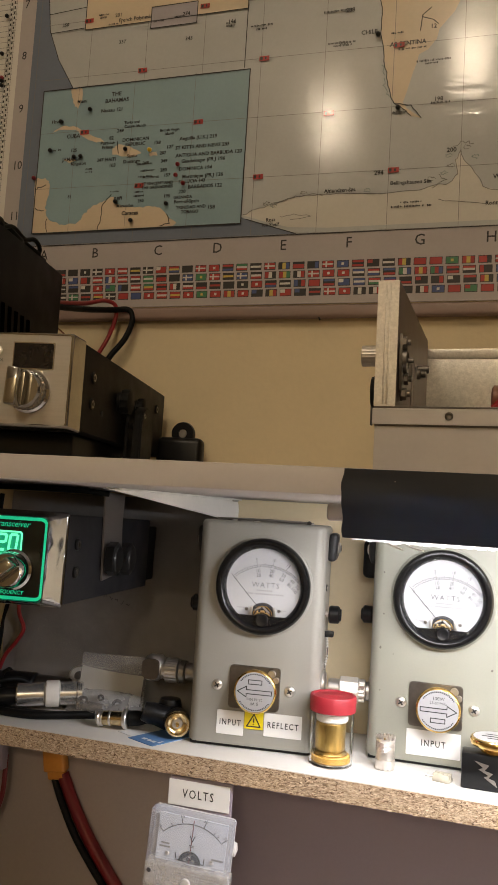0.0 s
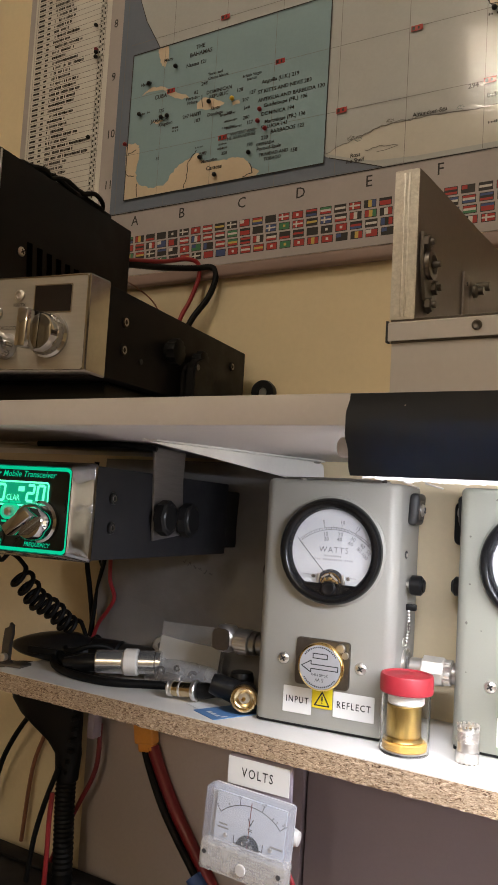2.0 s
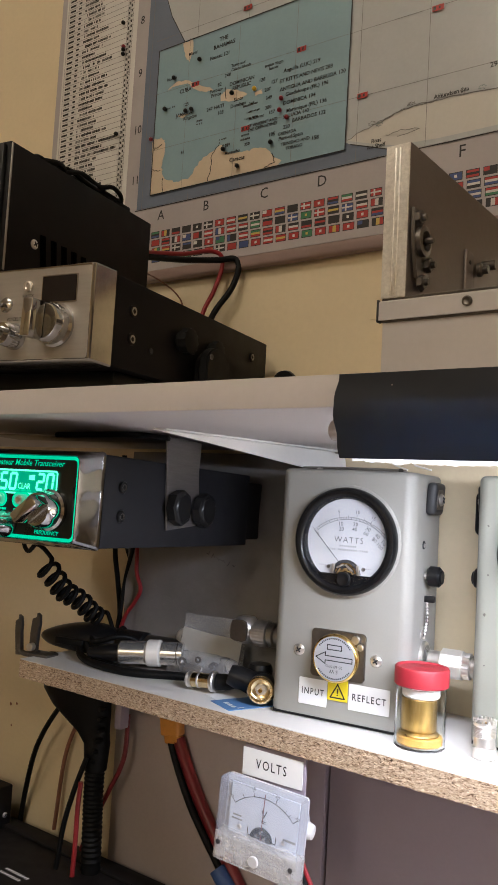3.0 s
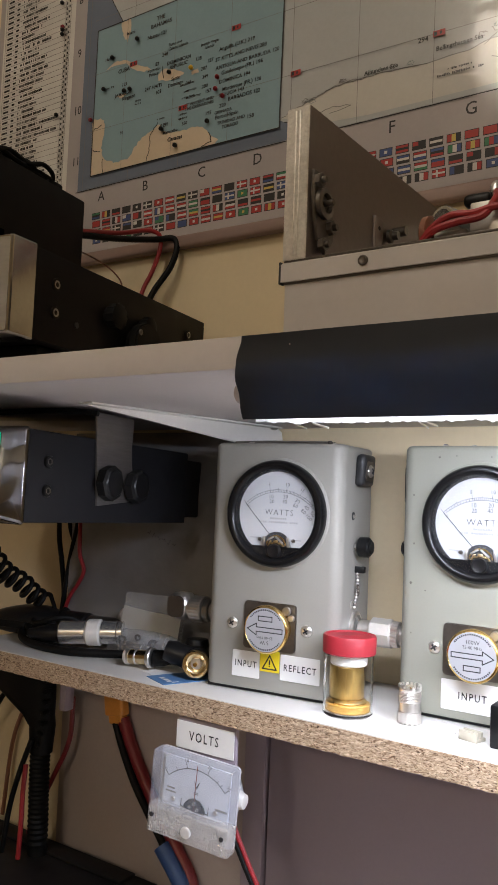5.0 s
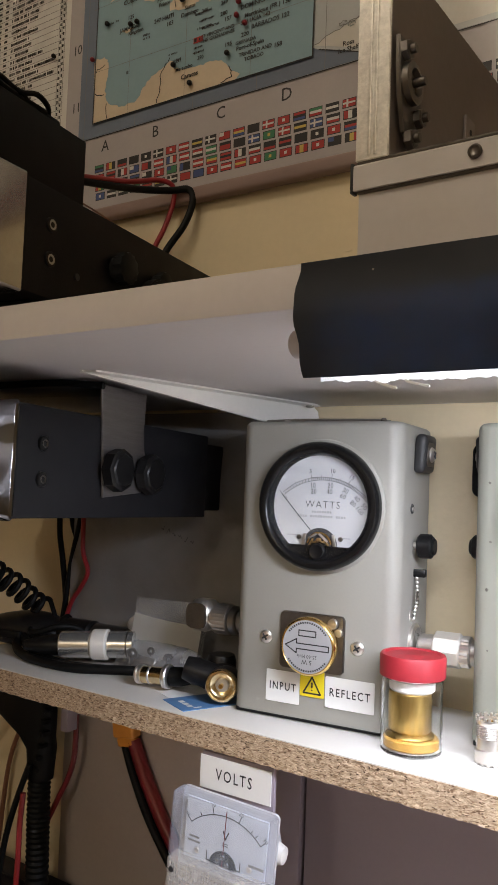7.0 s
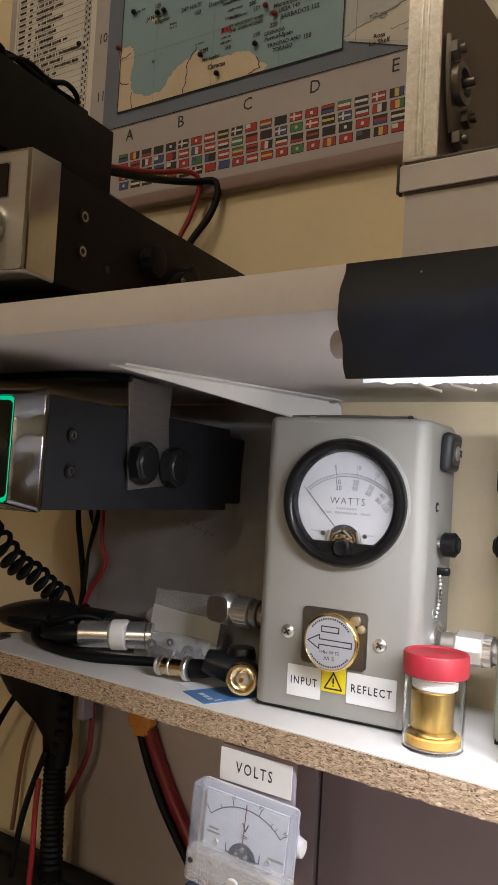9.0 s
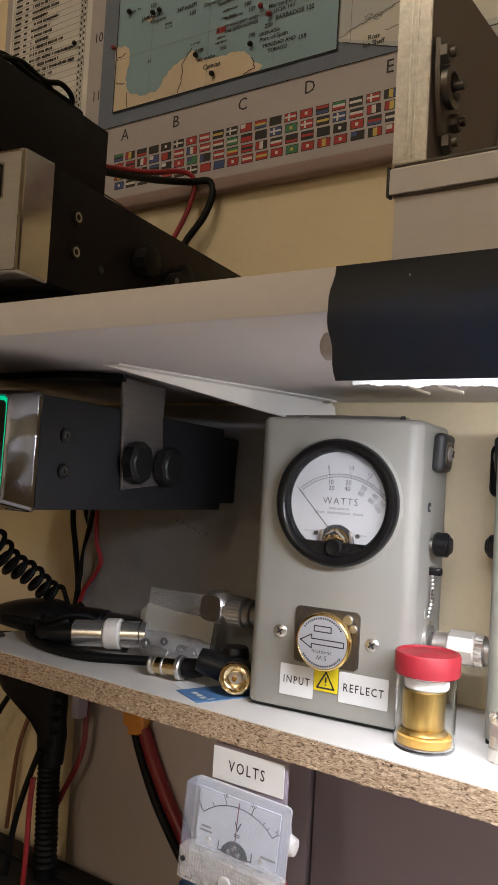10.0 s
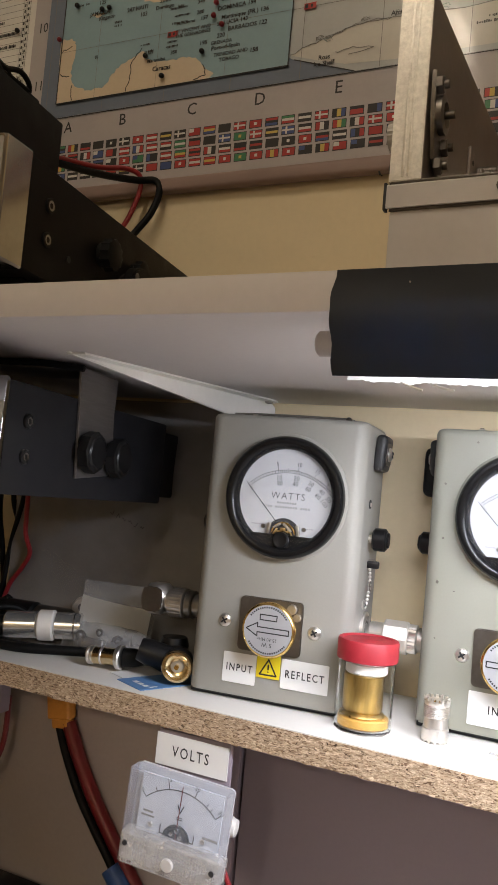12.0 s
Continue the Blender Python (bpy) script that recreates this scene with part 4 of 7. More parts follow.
def make_crumb():
    t = thing("plastic_clip", pose(-0.0165, 0.6990, 1.0501, 0, 0, -14), "small yellowed plastic clip lying on the shelf", "clip")
    part("base", box((0.0130, 0.0110, 0.0022), (0, 0, 0.0011), 0.0005), M_BEIGE, t)
    for y in (-0.0042, 0.0010):
        part("rib", box((0.0128, 0.0026, 0.0062), (0, y, 0.0031), 0.0006), M_BEIGE, t)
    part("tongue", box((0.0090, 0.0014, 0.0010), (-0.0100, 0.0030, 0.0006), 0.0003), M_FROST, t)
    return t


make_jar()
make_barrel()
make_plaque()
make_crumb()


# ---- connectors, bags and cables at the left of the lower shelf ----
def make_silver_plug():
    t = thing("cable_plug", pose(-0.3695, 0.724, 1.0672, 0, -3, 27), "chromed cable plug with white collar on a black lead", "connector")
    part("shell", rod(0.0102, 0.026, (-0.006, 0, 0), LEFT, 32), M_BRIGHT_STEEL, t)
    part("collar", rod(0.0118, 0.0125, (0.0065, 0, 0), LEFT, 32, 0.001), M_WHITE_PLASTIC, t, "white nylon collar")
    part("ring", rod(0.0102, 0.022, (0.0285, 0, 0), LEFT, 32), M_BRIGHT_STEEL, t)
    for x in (0.0230,):
        part("groove", rod(0.01035, 0.0010, (x, 0, 0), LEFT, 32), M_DARK_STEEL, t)
    part("tail", lathe([(0, 0), (0.0080, 0), (0.0084, 0.010), (0.0052, 0.024), (0.0040, 0.030), (0, 0.030)], (-0.0315, 0, -0.001), LEFT, 20), M_BLACK_PLASTIC, t)
    return t


def make_back_plug():
    t = thing("spare_plug", pose(-0.3990, 0.752, 1.0640, 0, 0, 8), "black and smoked cable plug lying behind another plug", "connector")
    part("sleeve", rod(0.0135, 0.032, (-0.004, 0, 0), LEFT, 28, 0.002), M_BLACK_PLASTIC, t)
    part("body", rod(0.0115, 0.036, (-0.004, 0, 0.0005), RIGHT, 28), M_DARK_STEEL, t)
    part("end_ring", lathe([(0.0045, -0.003), (0.0085, -0.003), (0.0092, 0), (0.0085, 0.003), (0.0045, 0.003), (0.0045, -0.003)], (0.036, 0.004, 0.0140), FRONT @ Matrix.Rotation(0.5, 4, "Y"), 24), M_NICKEL, t, "bright nickel ring")
    return t


def make_paper_bag():
    t = thing("parts_bag", pose(-0.3205, 0.742, 1.0501, 0, 0, 8), "clear plastic bag with white card and small parts", "bag")
    bm = bmesh.new()
    n = 12
    for front in (0, 1):
        g = []
        for j in range(n + 1):
            row = []
            for i in range(n + 1):
                u, v = i / n - 0.5, j / n
                bulge = (0.010 * math.sin(math.pi * (i / n)) * (1 - v) ** 0.6 + 0.002 * noise.noise(Vector((u * 8, v * 8, front)))) * (1 if front else -1)
                row.append(bm.verts.new((u * 0.064 + 0.002 * v, -bulge + 0.006 * v, 0.002 + v * 0.052)))
            g.append(row)
        for j in range(n):
            for i in range(n):
                bm.faces.new((g[j][i], g[j][i + 1], g[j + 1][i + 1], g[j + 1][i]))
    bag = part("bag", bm, M_BAG, t)
    bag.visible_shadow = False
    card = bmesh.new()
    for i in range(9):
        x = -0.03 + 0.06 * i / 8
        y = -0.004 - 0.004 * math.sin(i / 8 * 3.1)
        card.verts.new((x, y, 0.012 - 0.004 * (i / 8)))
        card.verts.new((x + 0.002, y + 0.004, 0.043 - 0.005 * (i / 8)))
    card.verts.ensure_lookup_table()
    for i in range(8):
        card.faces.new((card.verts[2 * i], card.verts[2 * i + 2], card.verts[2 * i + 3], card.verts[2 * i + 1]))
    bmesh.ops.solidify(card, geom=card.faces[:], thickness=0.0006)
    part("card", card, M_PAPER, t, "curled white card")
    foot = bmesh.new()
    rows = []
    for j in range(9):
        row = []
        for i in range(17):
            u, v = i / 16, j / 8
            y = -0.016 - 0.012 * math.sin(math.pi * v) * math.sin(math.pi * u) + 0.002 * noise.noise(Vector((u * 9, v * 6, 5)))
            row.append(foot.verts.new((-0.036 + 0.070 * u, y + 0.012 * v, 0.001 + 0.022 * v * (0.75 + 0.35 * math.sin(2.6 * u + 0.3)))))
        rows.append(row)
    for j in range(8):
        for i in range(16):
            foot.faces.new((rows[j][i], rows[j][i + 1], rows[j + 1][i + 1], rows[j + 1][i]))
    sag = part("bag_foot", foot, M_BAG_FOOT, t, "crumpled grey foot of the bag")
    sag.visible_shadow = False
    for bx, bz, br in ((-0.020, 0.014, 0.0042), (-0.004, 0.018, 0.0030), (0.012, 0.013, 0.0052)):
        part("washer", lathe([(br * 0.45, 0), (br, 0), (br, 0.0012), (br * 0.45, 0.0012), (br * 0.45, 0)], (bx, -0.0115, bz), FRONT, 18), M_DARK_STEEL, t)
    part("fitting", rod(0.006, 0.02, (-0.022, -0.004, 0.007), RIGHT, 16), M_STEEL, t)
    part("fitting", rod(0.004, 0.018, (0.004, -0.006, 0.006), Matrix.Rotation(radians(70), 4, "Y"), 12), M_STEEL, t)
    return t


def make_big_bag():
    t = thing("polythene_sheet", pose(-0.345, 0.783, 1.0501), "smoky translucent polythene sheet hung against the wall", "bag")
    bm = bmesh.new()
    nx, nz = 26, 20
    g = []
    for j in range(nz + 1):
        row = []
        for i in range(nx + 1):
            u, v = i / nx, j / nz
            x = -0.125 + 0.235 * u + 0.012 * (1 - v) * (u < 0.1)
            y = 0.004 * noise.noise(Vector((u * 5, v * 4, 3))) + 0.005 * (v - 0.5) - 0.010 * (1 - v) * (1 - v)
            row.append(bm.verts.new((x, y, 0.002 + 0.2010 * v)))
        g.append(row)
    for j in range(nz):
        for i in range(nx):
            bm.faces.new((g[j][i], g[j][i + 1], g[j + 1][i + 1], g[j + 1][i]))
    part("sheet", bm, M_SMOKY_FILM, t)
    # clear corner folded forward over the plugs
    film = bmesh.new()
    lines = []
    for j in range(13):
        v = j / 12
        left, right = -0.0986 + 0.0351 * v, 0.012
        lines.append([film.verts.new((left + (right - left) * i / 16, -0.033 + 0.010 * v + 0.003 * noise.noise(Vector((i * 0.35, v * 4, 8))), 0.016 + 0.0563 * v * (1 - 0.55 * i / 16))) for i in range(17)])
    for a, c in zip(lines, lines[1:]):
        for i in range(16):
            film.faces.new((a[i], a[i + 1], c[i + 1], c[i]))
    corner = part("corner", film, M_CLEAR_FILM, t, "clear folded corner of the bag")
    corner.visible_shadow = False
    rnd = random.Random(9)
    scrawl = [[(-0.012 + k * 0.0062 + 0.0012 * s, 0.107 - k * 0.0020 + rnd.uniform(-0.0022, 0.0022)) for s in range(4)] for k in range(6)]
    part("scrawl", strokes(scrawl, 0.0005, (0, -0.0075, 0), FRONT), M_INK, t)
    return t


def make_gold_plug():
    t = thing("brass_plug", pose(-0.2925, 0.7035, 1.0595, 0, -4, 6), "gold and nickel coaxial plug lying on its side", "connector")
    part("tip", lathe([(0.0044, 0), (0.0066, 0), (0.0068, 0.0012), (0.0060, 0.0024), (0.0068, 0.0036), (0.0062, 0.0050), (0.0050, 0.0054)], (-0.0125, 0, 0), LEFT, 24), M_NICKEL, t, "ridged nickel mouth")
    part("barrel", rod(0.0060, 0.0190, (0.0060, 0, 0), LEFT, 24, 0.0005), M_PALE_GOLD, t)
    part("band", rod(0.0064, 0.0022, (-0.0050, 0, 0), LEFT, 24, 0.0005), M_NICKEL, t)
    part("collar", rod(0.0084, 0.0042, (0.0098, 0, 0), LEFT, 28, 0.0008), M_NICKEL, t, "nickel collar")
    part("boot", lathe([(0, 0), (0.0066, 0), (0.0066, 0.0080), (0.0050, 0.0150), (0.0040, 0.0200), (0, 0.0200)], (0.0096, 0.0010, 0), RIGHT @ Matrix.Rotation(-0.25, 4, "X"), 20), M_RUBBER, t, "black rubber boot")
    return t


def make_tee():
    t = thing("tee_adapter", pose(-0.2350, 0.6990, 1.0632, 0, 0, 24), "black elbow adapter with gold open socket", "connector")
    part("neck", lathe([(0.0070, 0), (0.0100, 0.002), (0.0112, 0.010), (0.0104, 0.016), (0, 0.016)], (0, 0.018, 0), FRONT, 30), M_BLACK_PLASTIC, t)
    hub = bmesh.new()
    bmesh.ops.create_uvsphere(hub, u_segments=20, v_segments=12, radius=0.0112)
    bmesh.ops.translate(hub, vec=(-0.004, 0.020, 0.0005), verts=hub.verts)
    part("hub", hub, M_BLACK_PLASTIC, t)
    part("arm", lathe([(0, 0), (0.0098, 0), (0.0104, 0.004), (0.0088, 0.014), (0.0094, 0.018), (0.0078, 0.026), (0, 0.026)], (-0.004, 0.018, -0.0005), LEFT @ Matrix.Rotation(0.25, 4, "Y"), 26), M_BLACK_PLASTIC, t)
    part("riser", lathe([(0, 0), (0.0098, 0), (0.0104, 0.006), (0.0088, 0.011), (0, 0.012)], (-0.006, 0.026, 0.004), UP, 24), M_BLACK_PLASTIC, t)
    socket = part("socket", lathe([(0.0092, 0), (0.0106, 0.001), (0.0108, 0.005), (0.0100, 0.0062), (0.0088, 0.0062), (0.0078, 0.0030), (0.0060, 0.0018), (0, 0.0018)], (0, 0.0030, 0.0003), FRONT, 40), M_PALE_GOLD, t, "open gold-plated socket")
    part("insulator", lathe([(0, 0), (0.0046, 0), (0.0040, 0.0018), (0, 0.0018)], (0, 0.0010, 0.0003), FRONT, 20), M_NICKEL, socket)
    part("pin", rod(0.0016, 0.0035, (0, -0.0004, 0.0003), FRONT, 10), M_GOLD, socket)
    return t


def make_card():
    t = thing("business_card", pose(-0.2480, 0.7035, 1.05012, 0, 0, -24.5), "blue and white printed card under the plugs", "card")
    part("card", box((0.030, 0.058, 0.0005), (0, 0.002, 0.00025)), M_BLUE_CARD, t)
    part("fold", box((0.020, 0.050, 0.0004), (-0.0252, 0.003, 0.00022)), M_PAPER, t)
    part("print", bars([(-0.0040, -0.0185, 0.0050, 0.004), (0.0020, -0.0185, 0.0045, 0.004), (0.0075, -0.0185, 0.0040, 0.004), (0.0120, -0.0150, 0.0020, 0.006)], (0, 0, 0.0007), UP), M_LABEL, t)
    return t


def make_microphone():
    t = thing("microphone", pose(-0.478, 0.737, 1.0501, 0, 0, 8), "black hand microphone with coiled cord lying on the shelf", "microphone")
    shell = bmesh.new()
    bmesh.ops.create_uvsphere(shell, u_segments=32, v_segments=18, radius=1.0)
    for v in shell.verts:
        f = v.co.x * 0.5 + 0.5
        v.co.y *= 0.026 * (0.70 + 0.30 * f)
        v.co.z = max(-0.55, v.co.z) * 0.021 * (0.50 + 0.55 * f)
        v.co.z += 0.0035 * f
        v.co.x *= 0.050
    bmesh.ops.translate(shell, vec=(0, 0, 0.0108), verts=shell.verts)
    part("shell", shell, M_BLACK_PLASTIC, t)
    part("strain_relief", lathe([(0, 0), (0.0065, 0), (0.0050, 0.008), (0.0036, 0.013), (0, 0.013)], (0.040, 0.004, 0.018), Matrix.Rotation(radians(40), 4, "Y"), 16), M_RUBBER, t)
    part("talk_bar", box((0.034, 0.004, 0.007), (0.004, -0.023, 0.013), 0.0015), M_RUBBER, t)
    return t


def make_coil_cord():
    t = thing("coiled_cord", pose(0, 0, 0), "black coiled microphone cord hanging from the transceiver", "cable")
    a, b = Vector((-0.4760, 0.680, 1.1383)), Vector((-0.4600, 0.745, 1.0835))
    d = (b - a).normalized()
    s = d.orthogonal().normalized()
    u = d.cross(s)
    line, turns, steps = [], 9, 18
    for k in range(turns * steps + 1):
        f = k / (turns * steps)
        ang = 2 * math.pi * k / steps
        swing = (u * 0.0022 * math.sin(7.0 * f) + s * 0.0015 * math.sin(11.0 * f + 1.0)) * math.sin(math.pi * f)
        step = f + 0.010 * math.sin(9.0 * f)
        sag = Vector((0, 0, -0.005 * math.sin(math.pi * f)))
        line.append(a + (b - a) * step + sag + swing + (s * math.cos(ang) + u * math.sin(ang)) * (0.0098 - 0.0018 * f))
    part("coil", tube(line, 0.0023, n=8, raw=True), M_RUBBER, t)
    part("lead", tube([(-0.4830, 0.672, 1.1950), (-0.4930, 0.672, 1.1700), (-0.4990, 0.674, 1.1570), (-0.4940, 0.676, 1.1490), (-0.4860, 0.678, 1.1560), (-0.4760, 0.679, 1.1530), tuple(line[0])], 0.0021, 8, 8), M_RUBBER, t)
    end = line[-1]
    part("lead", tube([tuple(end), (-0.4440, 0.744, 1.0780), (-0.4440, 0.743, 1.0720)], 0.0021, 8, 8), M_RUBBER, t)
    return t


def make_floor_lead():
    t = thing("cable", pose(0, 0, 0), "black lead looped on the shelf in front of the plugs", "cable")
    strands = (
        ([(-0.4620, 0.7300, 1.0660), (-0.4550, 0.7140, 1.0580), (-0.4380, 0.7040, 1.0538), (-0.4080, 0.6950, 1.0538), (-0.3720, 0.6960, 1.0538), (-0.3440, 0.7120, 1.0538), (-0.3250, 0.7240, 1.0538)], 0.0036),
        ([(-0.4660, 0.7340, 1.0700), (-0.4480, 0.7170, 1.0610), (-0.4250, 0.7080, 1.0560), (-0.3960, 0.7020, 1.0535), (-0.3650, 0.7040, 1.0535), (-0.3350, 0.7180, 1.0535)], 0.0034),
        ([(-0.4560, 0.7380, 1.0780), (-0.4480, 0.7220, 1.0680), (-0.4330, 0.7180, 1.0690), (-0.4200, 0.7240, 1.0740), (-0.4100, 0.7360, 1.0730), (-0.4000, 0.7460, 1.0640)], 0.0026),
        ([(-0.4600, 0.7330, 1.0640), (-0.4440, 0.7160, 1.0600), (-0.4300, 0.7140, 1.0640), (-0.4180, 0.7220, 1.0660), (-0.4060, 0.7340, 1.0620)], 0.0024),
    )
    for run, r in strands:
        part("lead", tube(run, r, 10, 10), M_RUBBER, t)
    return t


def make_fork():
    t = thing("mike_clip", pose(-0.4955, 0.690, 1.0501, 0, 0, 10), "dull steel forked microphone clip at the shelf end", "clip")
    part("base", box((0.024, 0.018, 0.0026), (0.012, 0.002, 0.0015), 0.0008), M_DARK_STEEL, t)
    # two bent prongs with nicked, uneven tips
    for x, w, h, lean in ((-0.0150, 0.0072, 0.034, -0.10), (0.0020, 0.0088, 0.038, 0.05)):
        tip = plate([(-w / 2, -0.004), (w / 2, -0.004), (w / 2, h * 0.55), (w * 0.62, h * 0.72), (w * 0.50, h - 0.002), (w * 0.12, h), (w * 0.05, h - 0.004), (-w * 0.45, h - 0.006), (-w * 0.55, h * 0.5)], 0.0040, (0, 0.002, 0), FRONT, bevel=0.0006)
        bmesh.ops.transform(tip, matrix=Matrix.Translation((x, 0, 0.002)) @ Matrix.Rotation(lean, 4, "Y"), verts=tip.verts)
        part("prong", tip, M_DARK_STEEL, t)
    part("bend", tube([(-0.0150, 0.0, 0.008), (-0.0125, 0.0, 0.0010), (-0.0020, 0.0, -0.0002), (0.0090, 0.0, 0.0030)], 0.0026, 6, 8), M_DARK_STEEL, t, "curved foot of the clip")
    part("rivet", rod(0.0036, 0.006, (0.0040, -0.003, 0.0085), FRONT, 16), M_NICKEL, t)
    return t


def make_supply_leads():
    t = thing("supply_leads", pose(-0.002, 0, -0.001), "thin black and red leads hanging behind the transceiver", "cable")
    part("black_lead", tube([(-0.480, 0.784, 1.25), (-0.484, 0.784, 1.19), (-0.4845, 0.784, 1.15), (-0.476, 0.782, 1.12), (-0.466, 0.778, 1.09), (-0.460, 0.772, 1.068)], 0.0026, 8, 8), M_RUBBER, t)
    part("black_lead", tube([(-0.468, 0.783, 1.20), (-0.469, 0.784, 1.16), (-0.458, 0.784, 1.135), (-0.452, 0.783, 1.115), (-0.460, 0.778, 1.07)], 0.0024, 8, 8), M_RUBBER, t)
    part("black_lead", tube([(-0.452, 0.783, 1.20), (-0.455, 0.781, 1.16), (-0.462, 0.779, 1.12), (-0.464, 0.774, 1.07)], 0.0024, 8, 8), M_RUBBER, t)
    part("red_lead", tube([(-0.4430, 0.772, 1.20), (-0.4415, 0.772, 1.147), (-0.4400, 0.772, 1.130), (-0.4335, 0.772, 1.115), (-0.4415, 0.773, 1.101), (-0.4540, 0.773, 1.084), (-0.4620, 0.772, 1.056)], 0.0021, 8, 8), M_WIRE_RED, t, "red insulated lead")
    part("red_lead", tube([(-0.4470, 0.789, 1.20), (-0.4450, 0.789, 1.150), (-0.4425, 0.789, 1.120), (-0.4480, 0.788, 1.095), (-0.4660, 0.784, 1.056)], 0.0020, 8, 8), M_CABLE_RED, t, "red insulated lead")
    return t


make_big_bag()
make_silver_plug()
make_back_plug()
make_paper_bag()
make_gold_plug()
make_tee()
make_card()
make_microphone()
make_coil_cord()
make_floor_lead()
make_fork()
make_supply_leads()


# ---- the transceiver hung under the upper shelf ----
def segment_digits(words, size, x, y, z, into=None):
    """Slanted seven-segment figures; x is the left end."""
    lit = {"0": "abcdef", "2": "abged", "5": "afgcd", "8": "abcdefg", ".": ""}
    ends = {"a": ((0, 1), (0.5, 1)), "b": ((0.5, 1), (0.5, 0.5)), "c": ((0.5, 0.5), (0.5, 0)), "d": ((0, 0), (0.5, 0)), "e": ((0, 0.5), (0, 0)), "f": ((0, 1), (0, 0.5)), "g": ((0, 0.5), (0.5, 0.5))}
    runs = []
    for ch in words:
        if ch == ".":
            runs.append([(x - 0.16 * size, 0), (x - 0.10 * size, 0)])
            continue
        for s in lit[ch]:
            (x0, y0), (x1, y1) = ends[s]
            p, q = Vector((x0, y0)), Vector((x1, y1))
            d = (q - p).normalized() * 0.06
            p, q = p + d, q - d
            runs.append([(x + (p.x + 0.10 * p.y) * size, (p.y - 0.5) * size), (x + (q.x + 0.10 * q.y) * size, (q.y - 0.5) * size)])
        x += 0.78 * size
    return strokes(runs, size * 0.175, (0, y, z), FRONT, into)


def make_transceiver():
    # local frame: right front lower corner of the black body at the origin, y runs back, x is negative to the left
    t = thing("mobile_transceiver", pose(-0.2702, 0.558, 1.1727, -1.0, 0, 8.2), "black mobile transceiver with green lit face, hung from the shelf", "radio")
    W, H, D, Y0 = 0.185, 0.0625, 0.202, -0.0105
    part("body", box((W, D - Y0, H), (-W / 2, (D + Y0) / 2, H / 2), 0.0012), M_CHARCOAL, t)
    part("heat_sink", box((W - 0.003, 0.036, H - 0.011), (-W / 2 + 0.001, D + 0.0150, H / 2 - 0.0005), 0.002), M_CHARCOAL, t)
    # chromed surround tapering to the face
    bm = bmesh.new()
    ring = []
    for y, inset in ((-0.0100, 0.0), (-0.0108, -0.0006), (-0.0118, -0.0006), (-0.0126, 0.0003), (-0.0130, 0.0005), (-0.0265, 0.0062), (-0.0270, 0.0064), (-0.0285, 0.0069), (-0.0288, 0.0074), (-0.0280, 0.0079), (-0.024, 0.0081)):
        pts = rounded(W - 2 * inset + 0.002, H - 2 * inset * 0.55 + 0.002, 0.0028)
        ring.append([bm.verts.new((x - W / 2, y, z + H / 2)) for x, z in pts])
    for a, b in zip(ring, ring[1:]):
        for k in range(len(a)):
            bm.faces.new((a[k], a[(k + 1) % len(a)], b[(k + 1) % len(b)], b[k]))
    bmesh.ops.recalc_face_normals(bm, faces=bm.faces)
    part("surround", bm, M_CHROME_WAVY, t, "chromed surround of the face")
    fy = -0.0262
    face = part("face", plate(rounded(W - 0.0138, H - 0.0068, 0.004), 0.0015, (-W / 2, fy + 0.0018, H / 2), FRONT), M_FACE_BLACK, t, "black faceplate with green backlit legends")
    rim = rounded(W - 0.0162, H - 0.0092, 0.0040)
    part("lit_rim", strokes([rim + rim[:1]], 0.0022, (-W / 2, fy - 0.0003, H / 2)), M_GREEN_DIM, face, "green glowing rim")
    y = fy - 0.0004
    part("legend", text("Amateur Mobile Transceiver", 0.0058, (-0.0198, y, H - 0.0086), FRONT @ Matrix(((1, 0.25, 0, 0), (0, 1, 0, 0), (0, 0, 1, 0), (0, 0, 0, 1))), 0.95, 0.006, align="RIGHT"), M_GREEN_DIM, face)
    lcd = part("display", plate(rounded(0.098, 0.0155, 0.002), 0.0004, (-0.0740, fy + 0.0002, H - 0.0215), FRONT), M_GREEN_GLOW, face, "green backlit frequency display")
    seg = segment_digits("28.2050", 0.0106, -0.1075, y - 0.0004, H - 0.0213)
    segment_digits("20", 0.0104, -0.0420, y - 0.0004, H - 0.0210, seg)
    text("CLAR", 0.0056, (-0.0585, y - 0.0004, H - 0.0245), FRONT, 0.8, 0.01, into=seg, align="LEFT")
    bars([(-0.0465, 0.0078, 0.005, 0.0034)], (0, y - 0.0004, H - 0.0262), FRONT, into=seg)
    edge_run = rounded(0.098, 0.0155, 0.002)
    part("display_rim", strokes([edge_run + edge_run[:1]], 0.0012, (-0.0740, fy - 0.0005, H - 0.0215)), M_GREEN_BRIGHT, face)
    part("frequency_readout", seg, M_GREEN_BRIGHT, lcd)
    part("knob_legend", text("FREQUENCY", 0.0038, (-0.0308, y, 0.0082), FRONT @ Matrix(((1, 0.2, 0, 0), (0, 1, 0, 0), (0, 0, 1, 0), (0, 0, 0, 1))), 0.95, 0.015), M_GREEN_DIM, face)
    small = bars([(x + dx, z, 0.0042, 0.0014) for x in (-0.0545, -0.0755, -0.0965, -0.1175) for z in (0.0352, 0.0222) for dx in (-0.0045, 0.0010, 0.0058)], (0, y, 0), FRONT)
    part("small_legend", small, M_GREEN_DIM, face)
